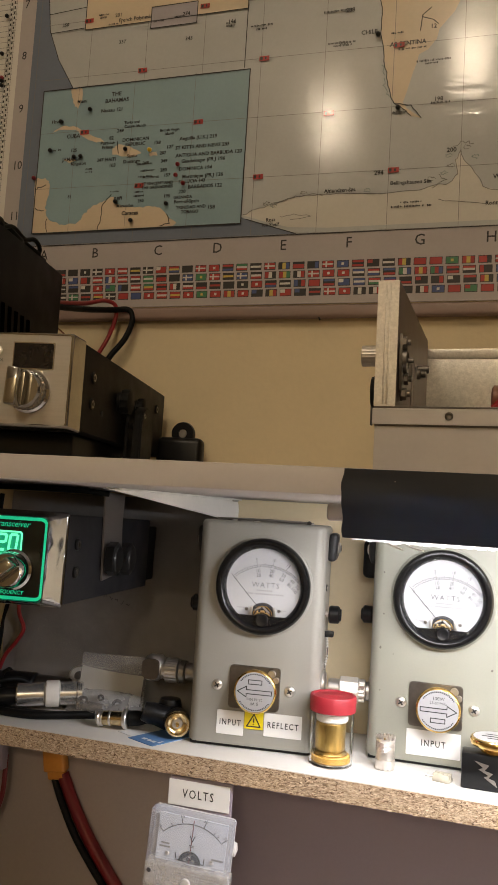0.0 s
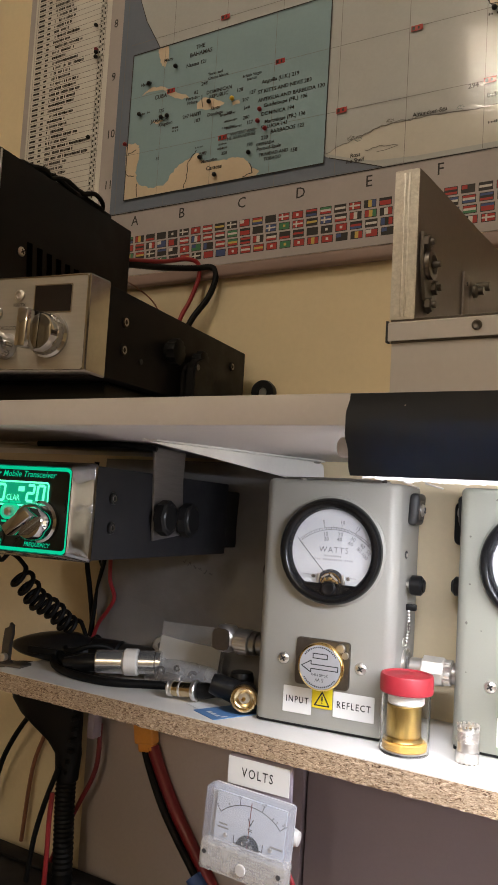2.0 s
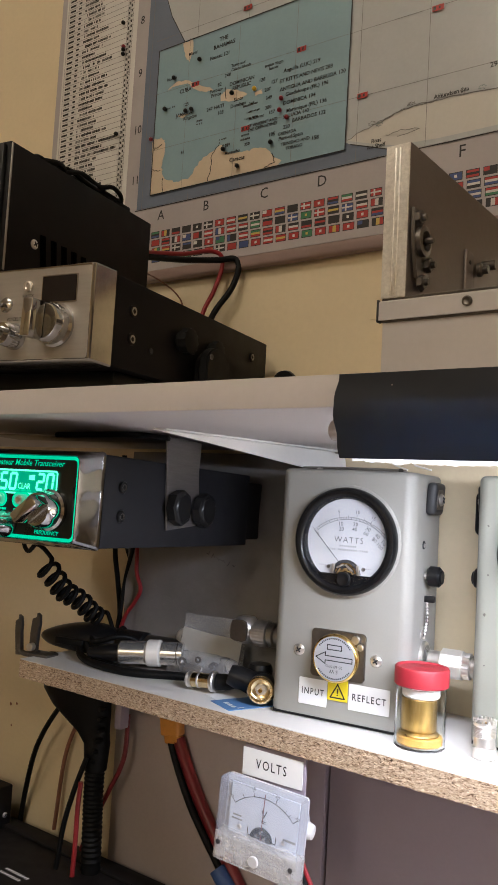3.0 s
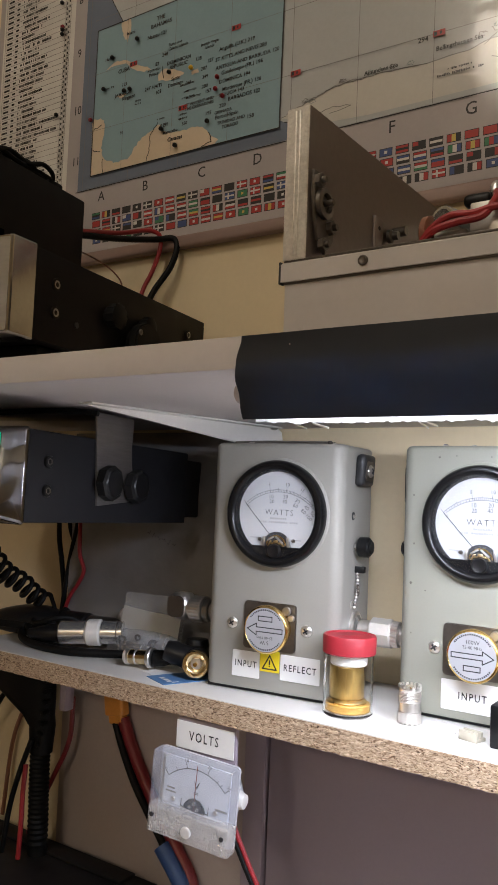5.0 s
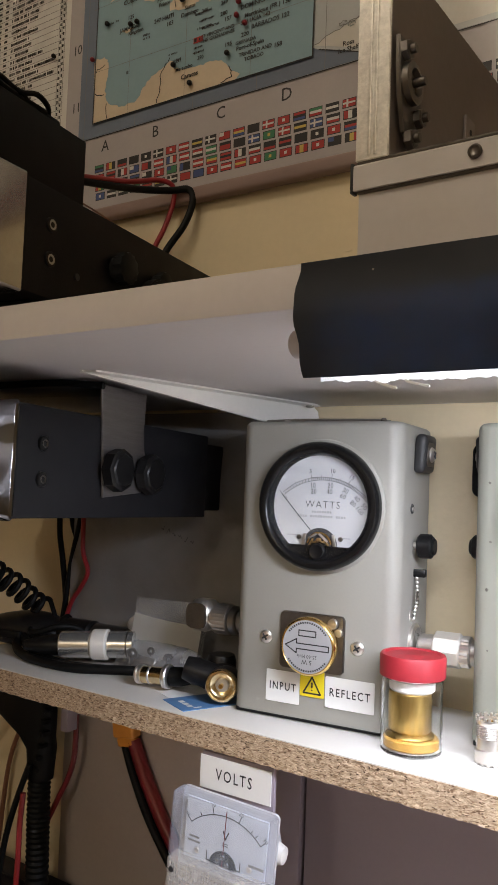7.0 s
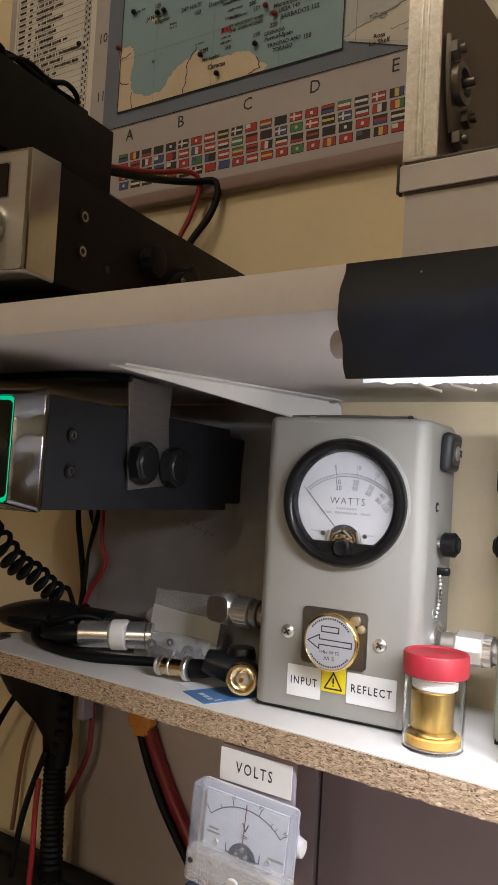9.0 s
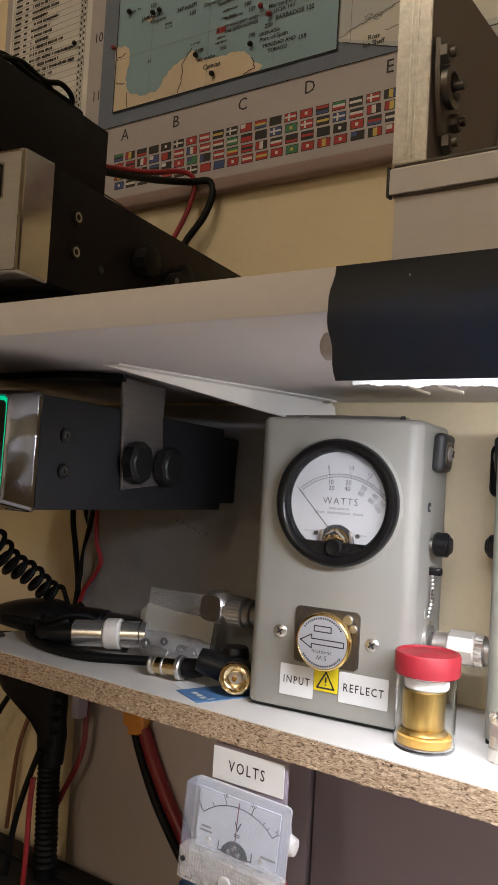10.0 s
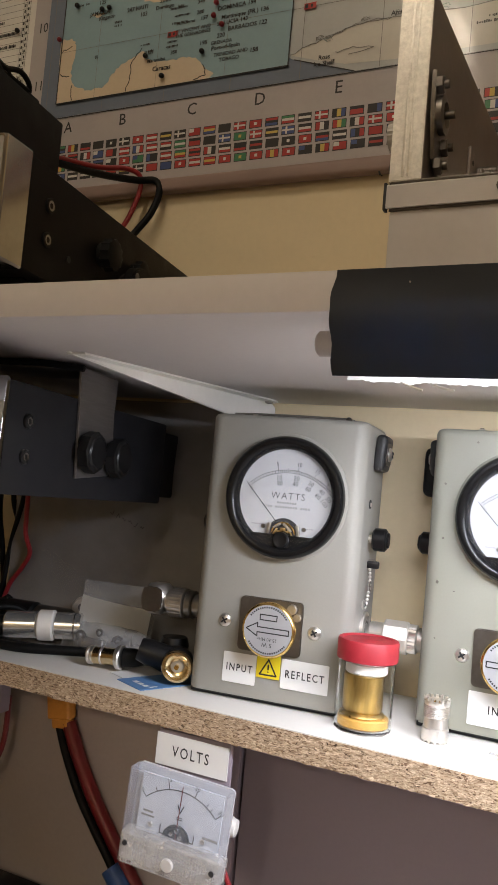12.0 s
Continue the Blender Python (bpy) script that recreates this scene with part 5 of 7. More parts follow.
    for x in (-0.0545, -0.0755, -0.0965, -0.1175, -0.1385):
        pill = rounded(0.0150, 0.0092, 0.0045)
        b = part("push_button", plate(rounded(0.0136, 0.0080, 0.0039), 0.0012, (x, fy, 0.0288), FRONT, bevel=0.0004), M_GREEN_BUTTON, face, "pale green lit oval push button")
        part("lit_edge", strokes([pill + pill[:1]], 0.0014, (x, y - 0.0002, 0.0288)), M_GREEN_DIM, b)
        part("button_cap", lathe([(0, 0), (0.0030, 0), (0.0030, 0.0035), (0.0020, 0.0046), (0, 0.0046)], (x + 0.0012, fy - 0.001, 0.0288), FRONT, 16), M_NICKEL, b)

    def big_knob(x, z, r, turn_deg):
        k = part("tuning_knob", lathe([(r * 1.12, 0), (r * 1.12, 0.003), (r, 0.0045), (r * 0.96, 0.013), (r * 0.86, 0.015), (0, 0.0152)], (x, fy, z), FRONT, 40), M_CHROME, face, "chromed control knob")
        part("grip", box((r * 1.80, 0.013, r * 0.66), (x, fy - 0.0205, z), 0.0016, rot=Matrix.Rotation(radians(turn_deg), 4, "Y")), M_CHROME, k)

    big_knob(-0.0285, 0.0235, 0.0122, -38)
    big_knob(-0.0660, 0.0125, 0.0080, -15)
    big_knob(-0.0860, 0.0145, 0.0080, 10)
    # side screws, and the mounting bracket with its hand knobs
    for z in (0.0425, 0.0225):
        cap = part("cap_screw", lathe([(0, -0.0005), (0.0043, -0.0005), (0.0043, 0.0014), (0.0038, 0.0020), (0.0024, 0.0020), (0.0021, 0.0012), (0, 0.0012)], (0, 0.0112, z - 0.0008), RIGHT, 24), M_BLACK_PLASTIC, t, "black socket screw")
        part("socket", lathe([(0.0019, 0.0015), (0.0026, 0.0021), (0.0021, 0.0022), (0.0017, 0.0016)], (0, 0.0112, z - 0.0008), RIGHT, 6), M_DARK_STEEL, cap)
    br = part("mounting_bracket", plate([(0.004, 0.0), (0.0460, 0.004), (0.0500, 0.010), (0.0500, 0.022), (0.0470, 0.033), (0.0455, 0.046), (0.0465, 0.0695), (-0.003, 0.0695)], 0.0016, (0.0006, 0.0630, 0.0126), Matrix.Rotation(radians(90), 4, "Z") @ Matrix.Rotation(radians(90), 4, "X"), bevel=0.0003), M_BRUSHED, t, "brushed steel mounting bracket")
    part("bracket_top", box((W, 0.0420, 0.0010), (-W / 2, 0.0830, 0.0815), 0.0002), M_BRUSHED, br)
    for yk, zk in ((0.0738, 0.0300), (0.1105, 0.0290)):
        kn = part("hand_knob", knurled(0.0134, 0.0085, (0.0035, yk, zk), RIGHT, 8, 0.0009), M_BLACK_PLASTIC, t, "black fluted hand knob")
        part("washer", rod(0.008, 0.0030, (0.0012, yk, zk), RIGHT, 20), M_RUBBER, kn)
        part("cap", lathe([(0, 0), (0.0112, 0), (0.0100, 0.0012), (0, 0.0016)], (0.0118, yk, zk), RIGHT, 8), M_BLACK_PLASTIC, kn)
    part("gasket", tube([(-0.10, 0.055, 0.0815), (-0.03, 0.052, 0.0825), (0.006, 0.056, 0.0805)], 0.0022, 8, 8), M_RUBBER, t)
    return t


make_transceiver()


# ---- radios on the upper shelf ----
def make_cb():
    t = thing("citizens_band_radio", pose(-0.2612, 0.5393, 1.2733, 0, 0, 9.5), "black radio with brushed metal face and chrome trim on a shelf", "radio")
    W, H, D, z0 = 0.200, 0.0625, 0.240, 0.0195
    part("body", box((W, D, H - 0.001), (-W / 2, D / 2, z0 + H / 2), 0.0012), M_BLACK_METAL, t)
    part("speaker_base", box((W - 0.012, D - 0.03, z0), (-W / 2 - 0.004, D / 2 + 0.004, z0 / 2), 0.002), M_BLACK_PLASTIC, t, "black underside plinth")
    bm = bmesh.new()
    ring = []
    for y, inset in ((0.0, 0.0), (-0.0004, 0.0), (-0.0208, 0.0004), (-0.0212, 0.0005), (-0.0226, 0.0010), (-0.0231, 0.0016), (-0.0229, 0.0022), (-0.0215, 0.0024)):
        pts = rounded(W - 2 * inset + 0.002, H - 2 * inset + 0.002, 0.0016)
        ring.append([bm.verts.new((x - W / 2, y, z + z0 + H / 2)) for x, z in pts])
    for a, b in zip(ring, ring[1:]):
        for k in range(len(a)):
            bm.faces.new((a[k], a[(k + 1) % len(a)], b[(k + 1) % len(b)], b[k]))
    bmesh.ops.recalc_face_normals(bm, faces=bm.faces)
    part("trim", bm, M_TRIM, t, "chrome front trim")
    fy = -0.0222
    face = part("face", plate(rounded(W - 0.0026, H - 0.0026, 0.0010), 0.0014, (-W / 2, fy + 0.001, z0 + H / 2), FRONT), M_SATIN, t, "brushed aluminium faceplate")
    part("display_frame", plate(rounded(0.0290, 0.0185, 0.0008), 0.0010, (-0.0265, fy, z0 + 0.0470), FRONT), M_CHROME, face)
    part("display", plate(rounded(0.0272, 0.0168, 0.0008), 0.0005, (-0.0265, fy - 0.0009, z0 + 0.0470), FRONT), M_SMOKE, face, "dark unlit channel display")
    y = fy - 0.0006
    words = text("RX/TX", 0.0034, (-0.0525, y, z0 + 0.0435), FRONT)
    text("VOICELOCK", 0.0034, (-0.0610, y, z0 + 0.0285), FRONT, 0.9, into=words)
    text("CTL", 0.0034, (-0.0840, y, z0 + 0.0530), FRONT, into=words)
    bars([(-0.0790, 0.0400, 0.0050, 0.0020), (-0.0790, 0.0350, 0.0050, 0.0020)], (0, y, z0), FRONT, into=words)
    part("legends", words, M_INK, face)

    def knob(name, x, z, r, grip):
        k = part(name, lathe([(r * 1.14, 0), (r * 1.14, 0.0022), (r * 1.02, 0.0036), (r * 0.98, 0.012), (r * 0.88, 0.0142), (0, 0.0144)], (x, fy, z0 + z), FRONT, 40), M_CHROME, face, "chromed knob")
        part("skirt", knurled(r * 1.04, 0.0065, (x, fy - 0.003, z0 + z), FRONT, 26, 0.0006), M_CHROME, k)
        if grip:
            part("grip", box((r * 0.62, 0.0125, r * 1.9), (x - r * 0.15, fy - 0.0205, z0 + z), 0.0014, rot=Matrix.Rotation(0.05, 4, "Y")), M_CHROME, k)
        else:
            part("cap", rod(r * 0.6, 0.0125, (x, fy - 0.0135, z0 + z), FRONT, 30), M_CHROME, k)

    knob("channel_knob", -0.0275, 0.0230, 0.0128, True)
    knob("knob", -0.0610, 0.0165, 0.0078, False)
    knob("knob", -0.0850, 0.0165, 0.0078, False)
    knob("knob", -0.1090, 0.0165, 0.0078, False)
    part("indicator_lamp", lathe([(0.0036, 0), (0.0036, 0.0018), (0.0022, 0.0022), (0.0020, 0.0012), (0, 0.0012)], (-0.0525, fy, z0 + 0.0500), FRONT, 20), M_NICKEL, face)
    for x in (-0.0705, -0.0920):
        s = part("toggle_switch", lathe([(0.0052, 0), (0.0052, 0.0014), (0.0036, 0.0026), (0, 0.0026)], (x, fy, z0 + 0.0385), FRONT, 20), M_CHROME, face)
        part("lever", lathe([(0, 0), (0.0012, 0), (0.0019, 0.009), (0, 0.0105)], (x, fy - 0.002, z0 + 0.0385), FRONT @ Matrix.Rotation(0.4, 4, "X"), 12), M_CHROME, s)
    for yk, zk in ((0.022, 0.0412), (0.022, 0.0220), (0.2080, 0.0440)):
        cap = part("cap_screw", rod(0.0043, 0.0016, (0, yk, z0 + zk), RIGHT, 20), M_BLACK_METAL, t, "black socket screw")
        part("socket", lathe([(0.0016, 0.0014), (0.0030, 0.0018), (0.0025, 0.0019), (0.0014, 0.0015)], (0, yk, z0 + zk), RIGHT, 10), M_STEEL, cap)
    part("rivet", rod(0.0022, 0.001, (0, 0.047, z0 + 0.0185), RIGHT, 12), M_INK, t)
    # side bracket with hand knobs
    ear = [(-0.017, 0.0), (0.017, 0.0), (0.017, 0.037)] + [(0.017 * math.cos(radians(a)), 0.037 + 0.015 * math.sin(radians(a))) for a in range(15, 166, 15)] + [(-0.017, 0.037)]
    br = part("mounting_bracket", plate(ear, 0.0026, (0.0008, 0.1260, 0.0), Matrix.Rotation(radians(90), 4, "Z") @ Matrix.Rotation(radians(90), 4, "X"), bevel=0.0005), M_BLACK_METAL, t, "black steel mounting ear")
    part("rivet", rod(0.0030, 0.0014, (0.0032, 0.1210, z0 + 0.0180), RIGHT, 16), M_BLACK_METAL, br)
    lug_pts = [(-0.0180, 0.0), (0.0180, 0.0), (0.0180, 0.038)] + [(0.0180 * math.cos(radians(a)), 0.040 + 0.0130 * math.sin(radians(a))) for a in range(10, 171, 16)] + [(-0.0180, 0.038)]
    lug = part("bracket_leg", plate(lug_pts, 0.0070, (0.0105, 0.1170, 0.0), Matrix.Rotation(radians(90), 4, "Z") @ Matrix.Rotation(radians(90), 4, "X"), bevel=0.0012), M_RUBBER, t, "thick black plastic bracket leg")
    part("screw_head", lathe([(0.0010, 0.0004), (0.0024, 0.0006), (0.0020, 0.0014), (0.0008, 0.0014)], (0.0176, 0.1030, 0.0440), RIGHT, 14), M_DARK_STEEL, lug)
    kn = part("hand_knob", knurled(0.0104, 0.0085, (0.0035, 0.0850, z0 + 0.0330), RIGHT, 12, 0.0012), M_RUBBER, t, "black fluted hand knob")
    part("washer", rod(0.008, 0.0032, (0.0010, 0.0850, z0 + 0.0330), RIGHT, 20), M_RUBBER, kn)
    kn = part("hand_knob", knurled(0.0088, 0.0070, (0.0035, 0.1320, z0 + 0.0345), RIGHT, 12, 0.0010), M_RUBBER, t, "black fluted hand knob")
    part("washer", rod(0.007, 0.0032, (0.0010, 0.1320, z0 + 0.0345), RIGHT, 20), M_RUBBER, kn)
    return t


def make_rear_bracket():
    t = thing("spare_bracket", pose(-0.2795, 0.7740, 1.2733, 0, 0, 6), "black plastic bracket with an eyelet lying on the shelf", "bracket")
    part("block", box((0.046, 0.018, 0.040), (0, 0, 0.0200), 0.006, 4), M_BLACK_PLASTIC, t)
    part("eyelet", lathe([(0.0045, -0.004), (0.0110, -0.004), (0.0118, 0), (0.0110, 0.004), (0.0045, 0.004), (0.0045, -0.004)], (0.002, 0, 0.0440), FRONT, 28), M_BLACK_PLASTIC, t)
    part("bolt", rod(0.0040, 0.0045, (0.002, 0.0015, 0.0440), FRONT, 14), M_NICKEL, t)
    return t


def make_speaker():
    t = thing("power_supply_box", pose(-0.3437, 0.511, 1.3566, 0, 0, 9.0), "black sheet-metal box with side vents on top of the radio", "equipment box")
    W, H, D = 0.17, 0.0934, 0.176
    part("case", box((W, D, H), (-W / 2, D / 2, H / 2 + 0.0015), 0.0012), M_BLACK_METAL, t)
    part("front_trim", box((0.0012, 0.0014, H - 0.003), (0.0004, 0.001, H / 2 + 0.0015), 0.0003), M_STEEL, t)
    part("front_panel", box((W - 0.006, 0.004, H - 0.006), (-W / 2, -0.002, H / 2 + 0.0015), 0.0008), M_BLACK_PLASTIC, t)
    for k in range(7):
        part("vent_slot", box((0.0006, 0.0060, 0.034 - 0.001 * k), (0.0002, 0.040 + k * 0.0118, 0.022), 0.0001, rot=Matrix.Rotation(0.10, 4, "X")), M_INK_BLACK, t, smooth=False)
    screw(t, (0, 0.030, 0.0298), RIGHT, 0.0036)
    for sx in (-0.02, -0.15):
        for sy in (0.02, 0.15):
            part("foot", rod(0.005, 0.0018, (sx, sy, -0.0002), UP, 12), M_RUBBER, t)
    return t


def make_top_cable():
    t = thing("cable_bundle", pose(-0.3690, 0.590, 1.4521, 0, 0, 99), "small black cable bundle lying on the box", "cable")
    part("loop", tube([(-0.045, 0.004, 0.0025), (-0.034, 0.006, 0.010), (-0.014, 0.004, 0.0055), (0.010, 0.003, 0.009), (0.034, 0.001, 0.0130), (0.052, 0.004, 0.0080), (0.060, -0.002, 0.0030)], 0.0020, 8, 8), M_RUBBER, t)
    part("loop", tube([(-0.020, -0.002, 0.0020), (0.005, -0.003, 0.0115), (0.030, -0.002, 0.0105), (0.046, -0.004, 0.0155), (0.060, -0.003, 0.0120), (0.064, 0.002, 0.0030)], 0.0020, 8, 8), M_RUBBER, t)
    part("loop", tube([(-0.040, -0.005, 0.0030), (-0.022, -0.006, 0.0065), (0.004, 0.006, 0.0040), (0.028, 0.006, 0.0075), (0.050, 0.000, 0.0060), (0.066, 0.003, 0.0030)], 0.0024, 8, 8), M_RUBBER, t)
    part("loop", tube([(-0.030, 0.008, 0.0030), (-0.008, 0.000, 0.0100), (0.016, -0.004, 0.0060), (0.040, 0.003, 0.0110), (0.056, -0.005, 0.0060)], 0.0022, 8, 8), M_RUBBER, t)
    part("plug", box((0.020, 0.009, 0.007), (0.062, -0.001, 0.0036), 0.002), M_RUBBER, t)
    part("tie", box((0.006, 0.011, 0.008), (-0.012, 0.002, 0.0042), 0.002), M_RUBBER, t)
    return t


def make_power_lead():
    t = thing("power_lead", pose(-0.001, 0, 0.001), "red and black power lead looping behind the radios", "cable")
    part("black_wire", tube([(-0.374, 0.680, 1.420), (-0.372, 0.735, 1.432), (-0.364, 0.775, 1.442), (-0.352, 0.787, 1.445), (-0.3475, 0.788, 1.434), (-0.353, 0.785, 1.414), (-0.366, 0.780, 1.394), (-0.372, 0.774, 1.375), (-0.374, 0.762, 1.350)], 0.0030, 10, 10), M_RUBBER, t)
    part("red_wire", tube([(-0.374, 0.682, 1.424), (-0.374, 0.735, 1.438), (-0.371, 0.768, 1.450), (-0.364, 0.780, 1.448), (-0.364, 0.782, 1.434), (-0.370, 0.779, 1.412), (-0.378, 0.776, 1.394), (-0.381, 0.772, 1.372), (-0.381, 0.760, 1.350)], 0.0022, 10, 10), M_WIRE_RED, t, "red insulated wire")
    part("thin_wire", tube([(-0.390, 0.684, 1.414), (-0.413, 0.745, 1.420), (-0.411, 0.770, 1.412), (-0.407, 0.777, 1.398), (-0.406, 0.774, 1.366)], 0.0008, 8, 6), M_RUST, t, "thin brown wire")
    return t


make_cb()
make_rear_bracket()
make_speaker()
make_top_cable()
make_power_lead()


# ---- the open amplifier chassis ----
def make_amplifier():
    t = thing("amplifier_chassis", pose(-0.0562, 0.5160, 1.2733, 0, -0.3, 0), "open galvanised amplifier chassis with grey front on the shelf", "amplifier")
    L = 0.42
    part("front_panel", box((L, 0.0016, 0.0285), (L / 2 + 0.0012, 0.0016, 0.0143), 0.0004), M_GREY_PAINT, t, "light grey painted front panel")
    lip = plate([(0.0, 0.0), (0.0, 0.0085), (0.0010, 0.0095), (0.003, 0.0095), (0.003, 0.0015), (0.0012, 0.0)], L, (0.0, -0.0012, 0.0270), Matrix.Rotation(radians(90), 4, "Z") @ Matrix.Rotation(radians(90), 4, "X"))
    part("lip", lip, M_GREY_PAINT, t, "folded chassis lip")
    part("deck_edge", box((L - 0.002, 0.0040, 0.0012), (L / 2, 0.0016, 0.0371), 0.0003), M_DARK_STEEL, t, "dark edge of the deck plate")
    # thin dark strip stands in for the shadow below the lip
    part("lip_shadow", box((L - 0.002, 0.0010, 0.0012), (L / 2, 0.0004, 0.0266), 0.0002), M_DARK_STEEL, t, "dark strip drawn as the shadow under the folded lip")
    part("end_strip", box((0.0012, 0.0036, 0.0108), (-0.0006, 0.0004, 0.0316), 0.0003), M_INK, t, "dark open fold at the end")
    part("lip_screw", lathe([(0.0012, 0.0002), (0.0024, 0.0004), (0.0024, 0.0012), (0.0018, 0.0016), (0.0010, 0.0010), (0, 0.0010)], (0.0435, -0.0008, 0.0320), FRONT, 16), M_DARK_STEEL, t)
    part("lip_screw", rod(0.0020, 0.0010, (0.185, -0.0008, 0.0305), FRONT, 14), M_STEEL, t)
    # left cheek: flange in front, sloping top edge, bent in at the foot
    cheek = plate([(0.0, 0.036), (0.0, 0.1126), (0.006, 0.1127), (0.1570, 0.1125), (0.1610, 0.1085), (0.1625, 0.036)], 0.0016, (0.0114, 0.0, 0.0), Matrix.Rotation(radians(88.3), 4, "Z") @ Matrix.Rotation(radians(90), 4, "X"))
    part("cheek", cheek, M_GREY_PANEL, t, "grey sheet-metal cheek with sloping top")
    fl = plate(rounded(0.0124, 0.0752, 0.0004, 1), 0.0014, (0.0066, 0.0006, 0.0750), FRONT, bevel=0.0003)
    part("flange", fl, M_GALV, t, "galvanised front flange")
    for x in (0.0056, 0.0078):
        part("flange_rib", box((0.0011, 0.0006, 0.072), (x, -0.0010, 0.0748), 0.0003), M_GALV, t)
    part("left_wall", box((0.0016, 0.162, 0.036), (0.0020, 0.082, 0.0185), 0.0003), M_GREY_PAINT, t)
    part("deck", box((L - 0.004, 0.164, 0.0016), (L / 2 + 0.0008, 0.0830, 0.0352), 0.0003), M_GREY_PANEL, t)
    back = part("back_wall", box((L - 0.016, 0.0016, 0.071), (L / 2 + 0.0075, 0.1630, 0.0710), 0.0004), M_GALV, t, "galvanised back wall")
    part("back_fold", box((L - 0.016, 0.0010, 0.0075), (L / 2 + 0.0075, 0.1618, 0.1030), 0.0003), M_GALV, back)
    # socket through the cheek
    sock = part("coax_socket", knurled(0.0068, 0.0165, (0.0020, 0.0440, 0.0765), LEFT, 24, 0.0003), M_STEEL, t, "dull nickel threaded coaxial socket")
    part("flange_plate", plate([(0.0012, 0.0700), (0.0012, 0.0810), (0.0058, 0.0812), (0.0188, 0.0690), (0.0218, 0.0600), (0.0218, 0.0510), (0.0145, 0.0430), (0.0062, 0.0480), (0.0026, 0.0600)], 0.0016, (0.0140, 0, 0), Matrix.Rotation(radians(90), 4, "Z") @ Matrix.Rotation(radians(90), 4, "X"), bevel=0.0003), M_DARK_STEEL, sock)
    part("ring", lathe([(0.0050, 0), (0.0074, 0), (0.0074, 0.003), (0.0050, 0.0035), (0.0042, 0.0015), (0, 0.0015)], (0.0150, 0.0098, 0.0664), RIGHT, 24), M_DARK_STEEL, sock)
    part("pin", rod(0.0016, 0.006, (0.0159, 0.0098, 0.0664), RIGHT, 10), M_DARK_STEEL, sock)
    for y, z in ((0.0048, 0.0764), (0.0172, 0.0567), (0.0098, 0.0463)):
        n = part("nut", rod(0.0037, 0.0032, (0.0150, y, z), RIGHT, 6, 0.0004), M_DARK_STEEL, sock)
        part("bolt", rod(0.0017, 0.0052, (0.0150, y, z), RIGHT, 10), M_DARK_STEEL, n)
    part("hole", rod(0.0022, 0.0004, (0.0147, 0.0060, 0.0580), RIGHT, 14), M_INK, sock)
    part("grommet", lathe([(0.006, -0.003), (0.0095, -0.003), (0.0105, 0), (0.0095, 0.003), (0.006, 0.003)], (-0.0010, 0.022, 0.0490), LEFT, 24), M_RUBBER, t)
    tag = part("tag_strip", box((0.0014, 0.011, 0.042), (0.0158, 0.0735, 0.0590), 0.0003), M_GREY_PANEL, t)
    part("tag_hole", rod(0.0012, 0.0004, (0.0164, 0.0735, 0.0740), RIGHT, 12), M_INK, tag)
    part("post", lathe([(0, 0), (0.0038, 0), (0.0038, 0.002), (0.0024, 0.003), (0.0024, 0.006), (0, 0.006)], (0.0170, 0.0850, 0.0725), RIGHT, 16), M_DARK_STEEL, tag)
    part("post", rod(0.0028, 0.008, (0.0165, 0.0925, 0.0770), RIGHT, 12), M_DARK_STEEL, tag)
    return t


def make_amp_parts():
    t = thing("choke_coil", pose(0.0127, 0.5300, 1.3094), "brown varnished disc, bright coil and red wires inside the chassis", "coil")
    part("disc", lathe([(0, 0), (0.0070, 0), (0.0084, 0.0010), (0.0084, 0.0036), (0.0070, 0.0046), (0, 0.0046)], (-0.0024, 0, 0.0084), RIGHT @ Matrix.Rotation(0.10, 4, "X"), 22), M_RUST, t, "brown varnished disc")
    part("stand", box((0.0150, 0.020, 0.0080), (0.0105, 0.006, 0.0040), 0.0008), M_STEEL, t)
    part("coil", lathe([(0.0046, 0), (0.0060, 0), (0.0062, 0.001), (0.0062, 0.015), (0.0058, 0.016), (0.0046, 0.016), (0.0042, 0.004), (0.0042, 0)], (0.0110, 0.012, 0.0138), FRONT @ Matrix.Rotation(-0.3, 4, "Y"), 30), M_BRIGHT_STEEL, t, "bright open metal ring")
    part("block", box((0.0130, 0.018, 0.0200), (0.0245, 0.008, 0.0100), 0.0010), M_SATIN, t, "aluminium block")
    part("cap", box((0.0125, 0.007, 0.0056), (0.0200, 0.005, 0.0225), 0.0022, 3), M_BLACK_PLASTIC, t, "black moulded cap")
    part("bead", lathe([(0, 0), (0.0018, 0), (0.0020, 0.004), (0.0028, 0.005), (0.0026, 0.0085), (0.0012, 0.0105), (0, 0.0108)], (0.0275, 0.005, 0.0195), UP, 14), M_BRIGHT_STEEL, t)
    part("red_wire", tube([(-0.002, -0.006, 0.0030), (0.004, -0.0085, 0.0085), (0.012, -0.0085, 0.0128), (0.022, -0.0080, 0.0125), (0.034, -0.0070, 0.0140), (0.050, -0.005, 0.0080)], 0.0017, 8, 8), M_WIRE_RED, t, "red insulated wire")
    part("red_wire", tube([(-0.001, -0.009, 0.0020), (0.006, -0.0110, 0.0065), (0.016, -0.0105, 0.0088), (0.026, -0.0085, 0.0105), (0.0300, -0.004, 0.0185), (0.0290, 0.002, 0.0240)], 0.0017, 8, 8), M_WIRE_RED, t, "red insulated wire")
    return t


make_amplifier()
make_amp_parts()


